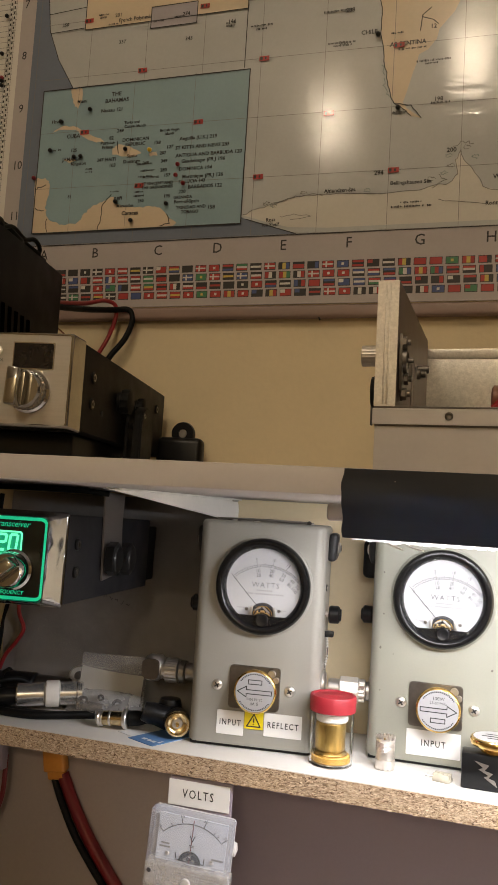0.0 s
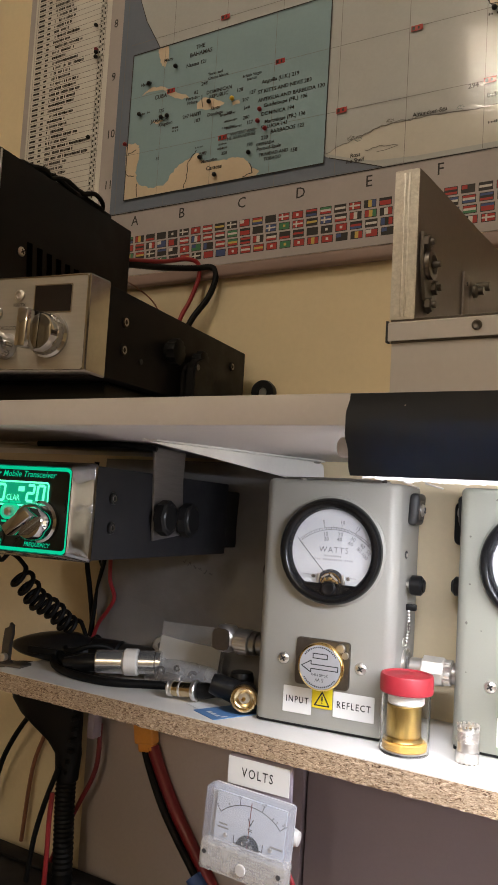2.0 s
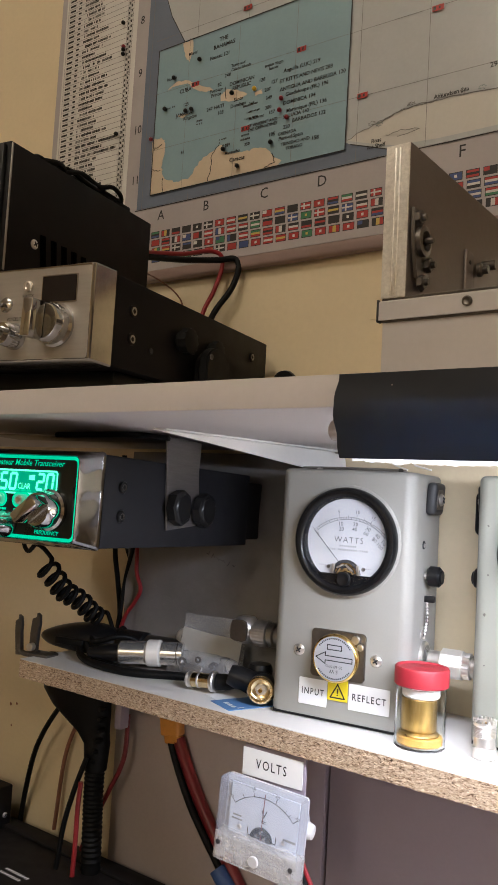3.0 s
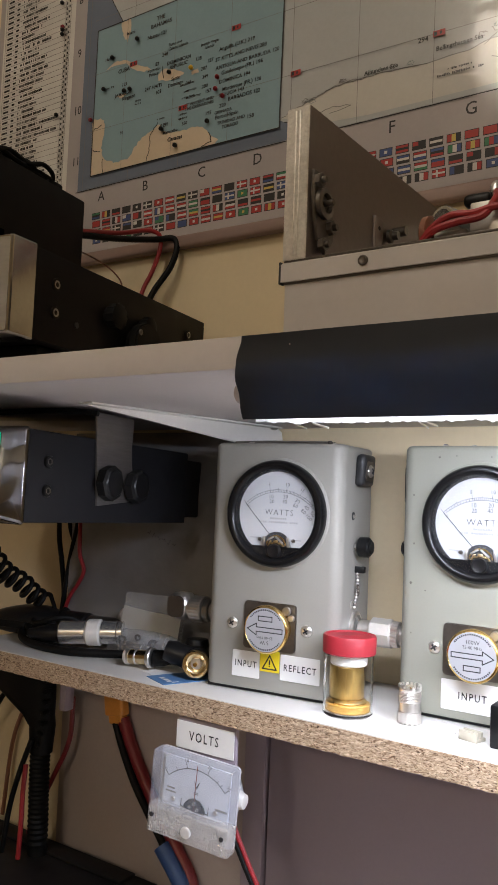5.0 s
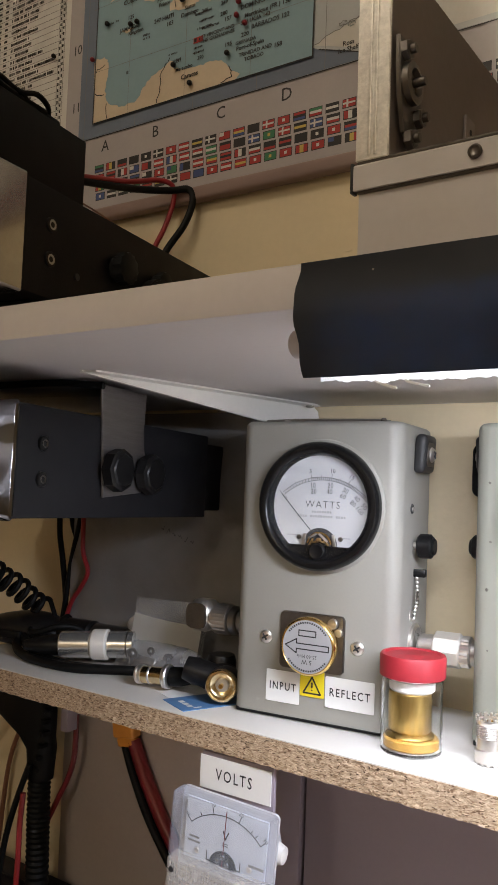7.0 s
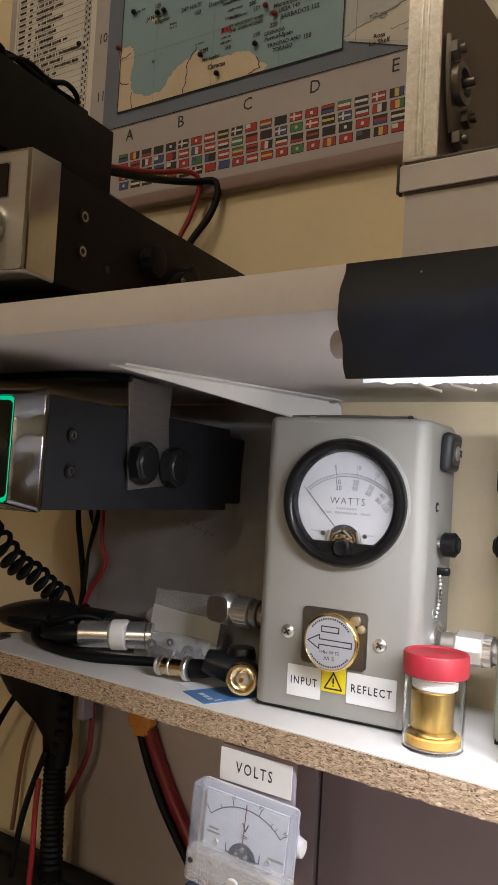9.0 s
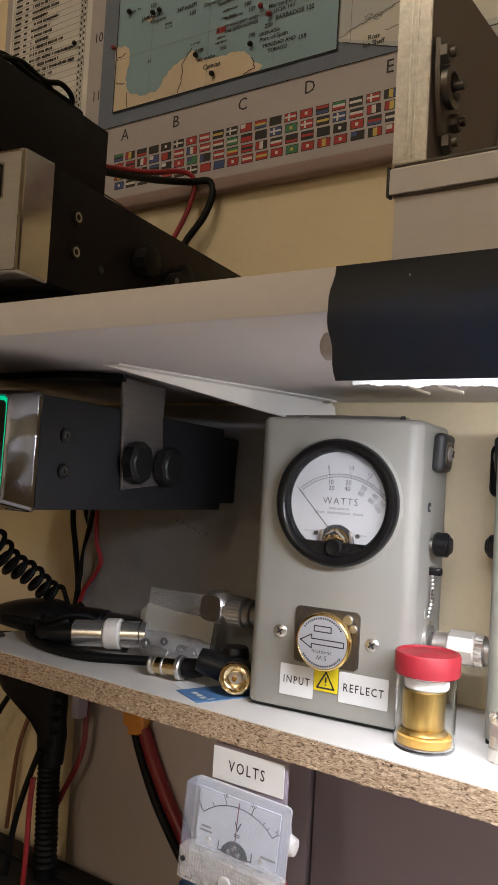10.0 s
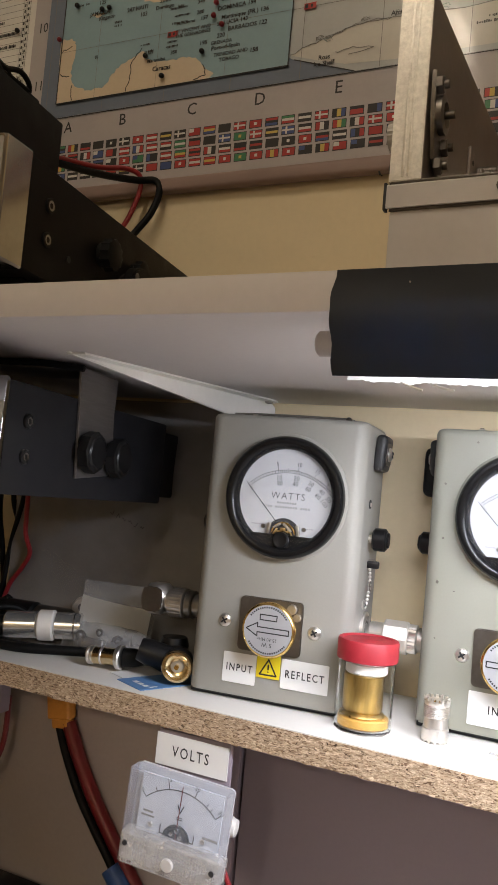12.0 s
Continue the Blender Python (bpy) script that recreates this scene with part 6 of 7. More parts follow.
# ---- the voltmeter under the lower shelf ----
def make_voltmeter():
    t = thing("panel_voltmeter", pose(-0.2032, 0.6640, 0.9800, 1.5, 4.0, 5.0), "clear plastic panel voltmeter with white dial under the shelf", "meter")
    w, h = 0.0655, 0.058
    part("rear_case", rod(0.024, 0.026, (0, 0.030, -0.002), FRONT, 36), M_METER_BASE, t)
    part("base", plate(rounded(w, h, 0.003), 0.0020, (0, 0.0034, 0), FRONT), M_METER_BASE, t)
    card = part("dial_card", box((w - 0.010, 0.0010, h * 0.62), (0, -0.0005, 0.0065)), M_VOLT_DIAL, t, "bluish-white dial card")
    R, pz = 0.0335, -0.0165
    run = [[(R * math.cos(radians(a)), pz + R * math.sin(radians(a))) for a in range(135, 44, -3)]]
    tick = []
    for k in range(31):
        a = radians(135 - 3 * k)
        e = 0.0042 if k % 10 == 0 else 0.0024 if k % 5 == 0 or k == 27 else 0
        tick.append([(R * math.cos(a), pz + R * math.sin(a)), ((R + e) * math.cos(a), pz + (R + e) * math.sin(a))])
    ink = strokes(run + tick, 0.0005, (0, -0.0012, 0.0025))
    for k, word in enumerate(("0", "10", "20", "30")):
        a = radians(135 - 30 * k)
        text(word, 0.0036, ((R + 0.0056) * math.cos(a) * 0.96, -0.0012, 0.0025 + pz + (R + 0.0056) * math.sin(a)), FRONT @ Matrix.Rotation(a - math.pi / 2, 4, "Z"), into=ink)
    text("V", 0.0080, (0.0004, -0.0012, 0.0080), FRONT, into=ink)
    bars([(0, 0.0020, 0.004, 0.0005), (0, 0.0008, 0.004, 0.0005)], (0.0004, -0.0012, 0.0015), into=ink)
    part("dial_print", ink, M_INK, card)
    part("small_print", bars([(-0.021, 0.0015, 0.007, 0.0012), (-0.021, -0.0012, 0.009, 0.0012), (0.022, -0.0035, 0.010, 0.0016)], (0, -0.0012, 0)), M_GREY_INK, card)
    part("needle", strokes([[(0, pz + 0.004), (0.0005, pz + R + 0.0035)]], 0.0006, (0, -0.0024, 0.0025)), M_CABLE_RED, card, "fine red needle")
    mv = part("movement", plate(circle(0.0090, 20, 0, 180), 0.0012, (0, -0.0010, -0.0100), FRONT), M_FACE_BLACK, card, "black movement arch")
    for hx, hz in ((-0.0032, -0.0068), (0.0030, -0.0075), (0.0002, -0.0040)):
        part("hub", lathe([(0, 0), (0.0017, 0), (0.0013, 0.001), (0, 0.0014)], (hx, -0.0022, hz), FRONT, 14), M_CHROME, mv)
    part("stop", strokes([[(-0.0115, 0.0050), (-0.0115, 0.0), (0.0115, 0.0), (0.0115, 0.0050)]], 0.0006, (0, -0.0013, -0.0090)), M_INK, card)
    for sx in (-0.0185, 0.0175):
        part("dial_screw", lathe([(0, 0), (0.0018, 0), (0.0014, 0.0009), (0, 0.0012)], (sx, -0.001, -0.0060), FRONT, 12), M_NICKEL, card)
    # clear cover and ribbed frosted lower third
    for name, size, at in (("front_window", (w, 0.0014, h * 0.66), (0, -0.0098, h * 0.17)), ("top_wall", (w, 0.0105, 0.0014), (0, -0.0037, h / 2 - 0.0007)), ("side_wall", (0.0014, 0.0105, h * 0.66), (-w / 2 + 0.0007, -0.0037, h * 0.17)), ("side_wall", (0.0014, 0.0105, h * 0.66), (w / 2 - 0.0007, -0.0037, h * 0.17))):
        pane = part(name, box(size, at, 0.0003), M_LENS, t, "clear acrylic", smooth=False)
        pane.visible_shadow = False
    wl, cx = w + 0.0025, 0.0012
    low = box((wl, 0.012, h * 0.34), (cx, -0.0058, -h * 0.33), 0.0016, 3)
    foot = part("lower_cover", low, M_FROST, t, "frosted ribbed lower cover")
    ribs = bmesh.new()
    for k in range(34):
        box((0.0007, 0.0008, h * 0.31), (cx - wl / 2 + 0.0032 + k * 0.00182, -0.0121, -h * 0.33), into=ribs)
    for k in range(8):
        box((wl - 0.006, 0.0006, 0.0005), (cx, -0.0120, -h * 0.475 + k * 0.0023), into=ribs)
    part("ribs", ribs, M_FROST, foot)
    part("zero_screw", rod(0.0041, 0.0020, (0.0015, -0.0118, -h * 0.35), FRONT, 20, 0.0006), M_FROST_KNOB, foot)
    for sx in (-0.0285, 0.0300):
        part("hole", rod(0.0017, 0.0008, (sx, -0.0120, -h * 0.33 + 0.0030), FRONT, 14), M_INK, foot)
    part("thumb_nut", lathe([(0, 0), (0.0040, 0), (0.0065, 0.003), (0.0050, 0.008), (0, 0.0095)], (w / 2 - 0.0075, 0.012, 0.002), RIGHT, 18), M_WHITE_PLASTIC, t, "white plastic thumb nut")
    return t


def make_volts_sign():
    t = thing("volts_sign", pose(-0.2030, 0.6685, 1.0322, 0, 0, 1.0), "white tape label reading volts under the shelf edge", "sign")
    part("backing", box((0.0515, 0.0030, 0.042), (0.0030, 0.0022, -0.0215), 0.0005), M_LILAC, t)
    lab = part("tape_label", box((0.0508, 0.0006, 0.0195), (0.0018, 0.0002, -0.0125)), M_LABEL, t)
    part("lettering", text("VOLTS", 0.0095, (0.0012, -0.0003, -0.0128), FRONT, 0.78, 0.006, gap=1.28), M_INK, lab)
    return t


def make_meter_leads():
    t = thing("meter_leads", pose(0, 0, 0), "red and black leads hanging from the voltmeter", "cable")
    for name, dx, dy, material in (("black_lead", 0.0, 0.0, M_RUBBER), ("red_lead", 0.0034, 0.0015, M_WIRE_RED)):
        run = [(-0.1980, 0.6905, 0.972), (-0.1900, 0.6905, 0.952), (-0.1780, 0.6905, 0.932), (-0.1660, 0.6905, 0.912), (-0.1560, 0.6905, 0.880), (-0.1540, 0.692, 0.80), (-0.1560, 0.70, 0.7515)]
        part(name, tube([(x + dx, y + dy, z) for x, y, z in run], 0.0018, 8, 8), material, t)
    return t


make_voltmeter()
make_volts_sign()
make_meter_leads()


# ---- under the shelf ----
def make_wall_marks():
    for x, z, r in ((-0.6556, 0.9530, 0.0021), (-0.6447, 0.9552, 0.0018), (-0.6517, 0.9291, 0.0014)):
        t = thing("plaster_mark", pose(x, 0.8, z), "small brown chip in the painted wall", "mark", "chips in the wall")
        ragged = [(r * k * math.cos(0.785 * n), r * k * math.sin(0.785 * n)) for n, k in enumerate((1.0, 0.7, 1.1, 0.8, 0.9, 0.6, 1.0, 0.8))]
        part("chip", plate(ragged, 0.0004, (0, -0.0002, 0), FRONT), M_RUST, t)


def make_paint_drips():
    rnd = random.Random(41)
    for x, z in ((-0.158, 1.352), (-0.150, 1.350), (-0.135, 1.351), (-0.120, 1.352), (-0.205, 1.376)):
        t = thing("paint_drip", pose(x, 0.8, z), "dried drip in the cream wall paint", "mark", "dried drips of paint")
        w, h = rnd.uniform(0.0022, 0.0042), rnd.uniform(0.0008, 0.0016)
        blob = [(w * rnd.uniform(0.7, 1.1) * math.cos(0.7 * k), h * rnd.uniform(0.7, 1.1) * math.sin(0.7 * k)) for k in range(9)]
        part("drip", plate(blob, 0.0006, (0, 0.0001, 0), FRONT, bevel=0.0003), M_WALL, t)


def make_rail_hook():
    t = thing("wall_hook", pose(-0.1531, 0.8, 1.4369), "tiny dark bent hook under the rail of the map", "hook")
    part("wire", tube([(0, 0.0005, 0.0), (0.0002, -0.0050, 0.0006), (0.0006, -0.0090, 0.0), (0.0020, -0.0100, -0.0036)], 0.0007, 6, 8), M_INK, t)


def make_trunking():
    t = thing("cable_trunking", pose(-0.2335, 0.7995, 0.75), "slim lilac-white plastic cable trunking on the wall", "trunking")
    part("channel", box((0.021, 0.012, 0.284), (0, -0.006, 0.142), 0.0015), M_LILAC, t)
    return t


def make_battery_lead():
    t = thing("battery_lead", pose(0.0030, 0, -0.0030), "thick red and black lead with an orange connector", "cable")
    part("connector", box((0.0235, 0.012, 0.046), (-0.4000, 0.786, 1.002), 0.0025, 3, rot=Matrix.Rotation(-0.16, 4, "Y")), M_ORANGE, t, "orange two-pole connector")
    part("connector_tail", box((0.0185, 0.010, 0.010), (-0.3950, 0.786, 0.977), 0.0025, 3, rot=Matrix.Rotation(-0.2, 4, "Y")), M_ORANGE, t)
    part("black_wire", tube([(-0.3985, 0.785, 0.976), (-0.3874, 0.785, 0.952), (-0.3704, 0.785, 0.923), (-0.3505, 0.785, 0.898), (-0.3274, 0.784, 0.872), (-0.3095, 0.782, 0.845), (-0.3005, 0.778, 0.80), (-0.2975, 0.77, 0.7575)], 0.0036, 8, 10), M_RUBBER, t)
    part("red_wire", tube([(-0.3895, 0.787, 0.978), (-0.3764, 0.788, 0.952), (-0.3584, 0.789, 0.923), (-0.3385, 0.789, 0.898), (-0.3164, 0.789, 0.872), (-0.2955, 0.787, 0.845), (-0.2875, 0.782, 0.80), (-0.2855, 0.772, 0.7590)], 0.0062, 8, 10), M_CABLE_RED, t)
    part("blue_wrap", tube([(-0.3301, 0.783, 0.875), (-0.3052, 0.782, 0.849), (-0.2945, 0.780, 0.825), (-0.2915, 0.778, 0.79)], 0.0086, 8, 10), M_CABLE_BLUE, t, "blue tape wrapping")
    return t


def make_conduit():
    t = thing("split_conduit", pose(0, 0, 0), "black corrugated cable conduit hanging under the shelf end", "cable")
    line = smooth_path([(-0.4725, 0.765, 0.955), (-0.4730, 0.763, 0.93), (-0.4715, 0.762, 0.90), (-0.4690, 0.761, 0.87), (-0.4665, 0.760, 0.83), (-0.4640, 0.760, 0.7535)], 14)
    part("conduit", tube(line, 0.0104, n=18, raw=True, ridges=0.0011), M_RUBBER, t)
    bm = bmesh.new()
    ring = []
    for z, cx, rx, ry in ((1.0332, -0.5095, 0.050, 0.020), (1.012, -0.5085, 0.048, 0.020), (0.999, -0.5075, 0.0470, 0.019), (0.986, -0.5000, 0.0400, 0.018), (0.976, -0.4905, 0.0300, 0.016), (0.966, -0.4800, 0.0190, 0.014), (0.956, -0.4735, 0.0135, 0.013), (0.930, -0.4735, 0.0112, 0.0115)):
        ring.append([bm.verts.new((cx + rx * math.cos(a), 0.764 + ry * math.sin(a), z)) for a in (2 * math.pi * k / 24 for k in range(24))])
    for a, b in zip(ring, ring[1:]):
        for k in range(24):
            bm.faces.new((a[k], a[(k + 1) % 24], b[(k + 1) % 24], b[k]))
    bm.faces.new(ring[0])
    bmesh.ops.recalc_face_normals(bm, faces=bm.faces)
    boot = part("boot", bm, M_RUBBER, t, "black flared cable boot")
    for k in range(7):
        part("boot_rib", box((0.0040, 0.010, 0.0042), (-0.4600 - 0.00021 * k * k, 0.756, 1.004 - 0.0105 * k), 0.0008), M_RUBBER, boot)
    part("clamp", box((0.0085, 0.012, 0.058), (-0.4475, 0.770, 1.0040), 0.001), M_LILAC, t, "grey plastic clamp")
    return t


def make_hanging_leads():
    t = thing("hanging_leads", pose(0, 0, -0.003), "thin black, brown and red leads running down to the desk", "cable")
    part("black_lead", tube([(-0.512, 0.770, 1.005), (-0.545, 0.772, 0.975), (-0.577, 0.776, 0.930), (-0.600, 0.785, 0.880), (-0.616, 0.7935, 0.835), (-0.622, 0.7950, 0.793)], 0.0028, 8, 8), M_RUBBER, t)
    part("brown_lead", tube([(-0.522, 0.794, 1.034), (-0.533, 0.794, 0.97), (-0.550, 0.793, 0.92), (-0.556, 0.790, 0.843)], 0.0022, 8, 8), M_RUST, t)
    part("black_lead", tube([(-0.470, 0.748, 0.950), (-0.481, 0.744, 0.915), (-0.490, 0.742, 0.880), (-0.493, 0.738, 0.8385)], 0.0026, 8, 8), M_RUBBER, t)
    part("red_lead", tube([(-0.474, 0.746, 0.925), (-0.474, 0.744, 0.900), (-0.472, 0.742, 0.870), (-0.469, 0.738, 0.8385)], 0.0024, 8, 8), M_WIRE_RED, t)
    part("red_lead", tube([(-0.4465, 0.778, 0.99), (-0.4470, 0.778, 0.955), (-0.452, 0.777, 0.935), (-0.462, 0.776, 0.915), (-0.48, 0.775, 0.88), (-0.495, 0.773, 0.845)], 0.0025, 8, 8), M_CABLE_RED, t)
    return t


def make_desk_box():
    t = thing("test_set", pose(-0.56, 0.655, 0.7501), "black metal test set with white lettering on the desk", "equipment box")
    part("case", box((0.48, 0.27, 0.082), (0, 0, 0.0425), 0.004, 3), M_BLACK_METAL, t)
    part("rear_ridge", box((0.40, 0.022, 0.0035), (0.0, 0.1200, 0.0850), 0.0012), M_BLACK_METAL, t)
    rows = []
    for r, (n, x0) in enumerate(((10, 0.000), (9, 0.000))):
        for k in range(n):
            rows.append((x0 + k * 0.0034, -0.045 - r * 0.0075, 0.0022, 0.0036))
    part("lettering", bars(rows, (0.0300, 0.0990, 0.0839), UP), M_LABEL, t, "white lettering")
    return t


def make_small_box():
    t = thing("black_box", pose(-0.6900, 0.730, 0.8333), "small black metal box with a nickel screw", "equipment box")
    part("case", box((0.16, 0.09, 0.045), (0, 0, 0.0225), 0.002), M_BLACK_METAL, t)
    screw(t, (0.08, 0.0360, 0.0140), RIGHT, 0.003)
    return t


make_wall_marks()
make_paint_drips()
make_rail_hook()
make_trunking()
make_battery_lead()
make_conduit()
make_hanging_leads()
make_desk_box()
make_small_box()


# ---- the wall map ----
# words, place and letter height of the names that can be read
INSET_NAMES_NORTH = (
    ("THE", -0.3915, 1.6895, 0.0062), ("BAHAMAS", -0.3905, 1.6822, 0.0062), ("Nassau 121", -0.3955, 1.6715, 0.0056), ("Miami", -0.433, 1.685, 0.005), ("Havana", -0.4615, 1.6642, 0.005),
    ("CUBA", -0.4405, 1.6455, 0.0062), ("82", -0.3935, 1.6395, 0.0052), ("Port-au-", -0.3975, 1.6345, 0.0052), ("Prince", -0.3975, 1.6295, 0.0052), ("DOMINICAN", -0.3645, 1.6358, 0.0054),
    ("REPUBLIC", -0.3645, 1.6305, 0.0054), ("JAMAICA", -0.4405, 1.6192, 0.0056), ("Kingston", -0.4315, 1.6135, 0.0052), ("125", -0.4385, 1.6292, 0.0052), ("247 HAITI", -0.3975, 1.6155, 0.0054),
    ("103", -0.39, 1.6085, 0.0054), ("Santo", -0.3675, 1.6175, 0.0052), ("Domingo", -0.3675, 1.6115, 0.0052), ("British Virgin", -0.3255, 1.643, 0.0042), ("Islands", -0.3255, 1.639, 0.0042),
    ("Turks and", -0.3705, 1.6555, 0.0044), ("Caicos Islands", -0.3665, 1.651, 0.0044), ("128", -0.339, 1.63, 0.0052), ("127", -0.324, 1.6242, 0.0052),
)
INSET_NAMES_SOUTH = (
    ("248", -0.3835, 1.647, 0.0052), ("Anguilla (U.K.) 219", -0.2925, 1.632, 0.0054), ("ST KITTS AND NEVIS 283", -0.2875, 1.6222, 0.0054), ("ANTIGUA AND BARBUDA 120", -0.28, 1.6135, 0.0054), ("Guadeloupe (FR.) 196", -0.2855, 1.607, 0.0054),
    ("DOMINICA 194", -0.2935, 1.5985, 0.0054), ("Martinique (FR.) 136", -0.285, 1.59, 0.0054), ("ST LUCIA 143", -0.2965, 1.5848, 0.005), ("BARBADOS 122", -0.2815, 1.5785, 0.0054), ("207", -0.3315, 1.618, 0.005),
    ("349", -0.3295, 1.609, 0.005), ("280", -0.3295, 1.5992, 0.005), ("157", -0.325, 1.5932, 0.005), ("Maracaibo", -0.3715, 1.5625, 0.0046), ("Caracas", -0.365, 1.554, 0.006),
    ("195", -0.3235, 1.5702, 0.0052), ("220", -0.3065, 1.574, 0.0052), ("GRENADA", -0.3055, 1.568, 0.0044), ("Port-of-Spain", -0.301, 1.5632, 0.0052), ("TRINIDAD AND", -0.2955, 1.5568, 0.0046),
    ("TOBAGO", -0.2965, 1.5518, 0.0046), ("158", -0.273, 1.5555, 0.0054), ("81", -0.439, 1.5762, 0.0046), ("ST VINCENT AND", -0.3355, 1.585, 0.0044), ("THE GRENADINES", -0.3355, 1.5808, 0.0044),
    ("231", -0.3784, 1.5708, 0.0046), ("350", -0.3533, 1.5667, 0.0046), ("348", -0.3505, 1.6084, 0.0046), ("Montserrat", -0.3435, 1.5925, 0.0040),
)
UPPER_NAMES = (
    ("250", -0.462, 1.7775, 0.0056), ("201", -0.3965, 1.781, 0.0056), ("French Polynesia", -0.376, 1.7745, 0.0058), ("274", -0.316, 1.772, 0.0056), ("337", -0.3895, 1.749, 0.0056),
    ("343", -0.311, 1.7435, 0.0056), ("144", -0.2635, 1.7565, 0.0056), ("CHILE", -0.118, 1.7265, 0.006), ("ARGENTINA", -0.0795, 1.7105, 0.0062), ("288", -0.138, 1.7525, 0.006),
    ("286", -0.1435, 1.718, 0.006), ("12", -0.0555, 1.725, 0.006),
)
SEA_NAMES = (
    ("198", -0.048, 1.6504, 0.0056), ("200", -0.034, 1.5982, 0.006), ("289", 0.016, 1.6254, 0.006), ("221", 0.012, 1.6047, 0.006), ("294", -0.102, 1.5804, 0.006),
    ("Amundsen Sea", -0.1395, 1.5652, 0.0052), ("Bellingshausen Sea", -0.071, 1.569, 0.0052), ("Weddell Sea", 0.02, 1.5694, 0.006), ("Ross", -0.2085, 1.5387, 0.0052), ("Ice Shelf", -0.2085, 1.5337, 0.0052),
    ("Ronne Ice Shelf", 0.016, 1.5442, 0.0056),
)


def make_map():
    t = thing("wall_map", pose(0, 0.7995, 0), "large laminated world map with flags and a country list", "map")
    X0, X1, Z0, Z1 = -0.655, 0.30, 1.452, 2.18

    def flat(points, y, into=None):
        return plate(points, 0, (0, -y, 0), FRONT, into)

    def rect(x0, z0, x1, z1):
        return [(x0, z0), (x1, z0), (x1, z1), (x0, z1)]

    part("sheet", box((X1 - X0, 0.0012, Z1 - Z0), ((X0 + X1) / 2, -0.0010, (Z0 + Z1) / 2)), P_BORDER, t, "grey bordered laminated sheet")
    part("bottom_rail", box((X1 - X0 + 0.004, 0.011, 0.0125), ((X0 + X1) / 2, -0.0060, 1.4425), 0.003, 3), mat("pinkish_wood_rail", (0.27, 0.19, 0.165), 0.5, var=0.12, scale=30, stretch=(0.2, 1, 1)), t, "slim wooden bottom rail")
    part("border_panel", flat(rect(-0.503, 1.5235, X1, Z1), 0.0018), P_SLATE, t)
    # main sea: bounded at the left by a great curve, at the foot by a wedge
    sea = [(-0.182, 1.5235), (X1, 1.5235), (X1, Z1), (-0.487, Z1), (-0.488, 1.86), (-0.487, 1.816), (-0.482, 1.774), (-0.468, 1.738), (-0.447, 1.703), (-0.42, 1.672), (-0.36, 1.62), (-0.30, 1.576), (-0.235, 1.541)]
    part("sea_panel", flat(sea, 0.0020), P_SEA, t)
    rules = [[(-0.505, 1.5225), (X1, 1.5225)], [(-0.488, 1.86), (-0.487, 1.816), (-0.482, 1.774), (-0.468, 1.738), (-0.447, 1.703)], [(-0.235, 1.541), (-0.182, 1.5235)]]
    for x in (-0.495, -0.4285, -0.3605, -0.2935, -0.229, -0.1615, -0.0925, -0.0255, 0.0425, 0.11, 0.178):
        rules.append([(x, 1.524), (x, Z1)])
    level = [[(-0.488, z + 0.0030), (-0.36, z + 0.0015), (-0.226, z), (-0.093, z - 0.0018), (0.298, z - 0.006)] for z in (1.5845, 1.6485, 1.7120, 1.7775, 1.842)]
    for one in rules[3:] + level:
        part("grid_line", strokes([one], 0.00045, (0, -0.00245, 0)), P_LINE, t, smooth=False)
    part("outline", strokes(rules[:3], 0.0009, (0, -0.0023, 0)), P_INK, t)
    # continents
    south = [(-0.111, 1.86), (-0.110, 1.79), (-0.107, 1.75), (-0.106, 1.724), (-0.1025, 1.700), (-0.0985, 1.676), (-0.095, 1.660), (-0.090, 1.650), (-0.084, 1.646), (-0.074, 1.636), (-0.063, 1.6325), (-0.078, 1.6440), (-0.082, 1.650), (-0.078, 1.663), (-0.0735, 1.680), (-0.070, 1.690), (-0.0685, 1.698), (-0.060, 1.702), (-0.052, 1.712), (-0.050, 1.722), (-0.036, 1.738), (-0.030, 1.752), (-0.020, 1.79), (-0.012, 1.86)]
    part("continent", flat(south, 0.0022), P_LAND, t)
    ice = [(-0.238, 1.545), (-0.226, 1.551), (-0.208, 1.5545), (-0.192, 1.560), (-0.174, 1.5625), (-0.14, 1.5620), (-0.098, 1.5590), (-0.062, 1.561), (-0.047, 1.565), (-0.035, 1.5655), (-0.028, 1.574), (-0.030, 1.588), (-0.026, 1.598), (-0.0225, 1.588), (-0.012, 1.576), (-0.004, 1.560), (0.012, 1.556), (0.06, 1.553), (0.12, 1.560), (0.20, 1.564), (0.298, 1.565), (0.298, 1.528), (-0.150, 1.528), (-0.19, 1.5305), (-0.215, 1.5375)]
    part("ice_cap", flat(ice, 0.0022), P_ICE, t)
    rnd = random.Random(3)

    def wobble(run, amount, seed):
        r, out = random.Random(seed), []
        for (x0, y0), (x1, y1) in zip(run, run[1:]):
            for k in range(4):
                f = k / 4
                out.append((x0 + (x1 - x0) * f + r.uniform(-amount, amount), y0 + (y1 - y0) * f + r.uniform(-amount, amount)))
        return out + [run[-1]]

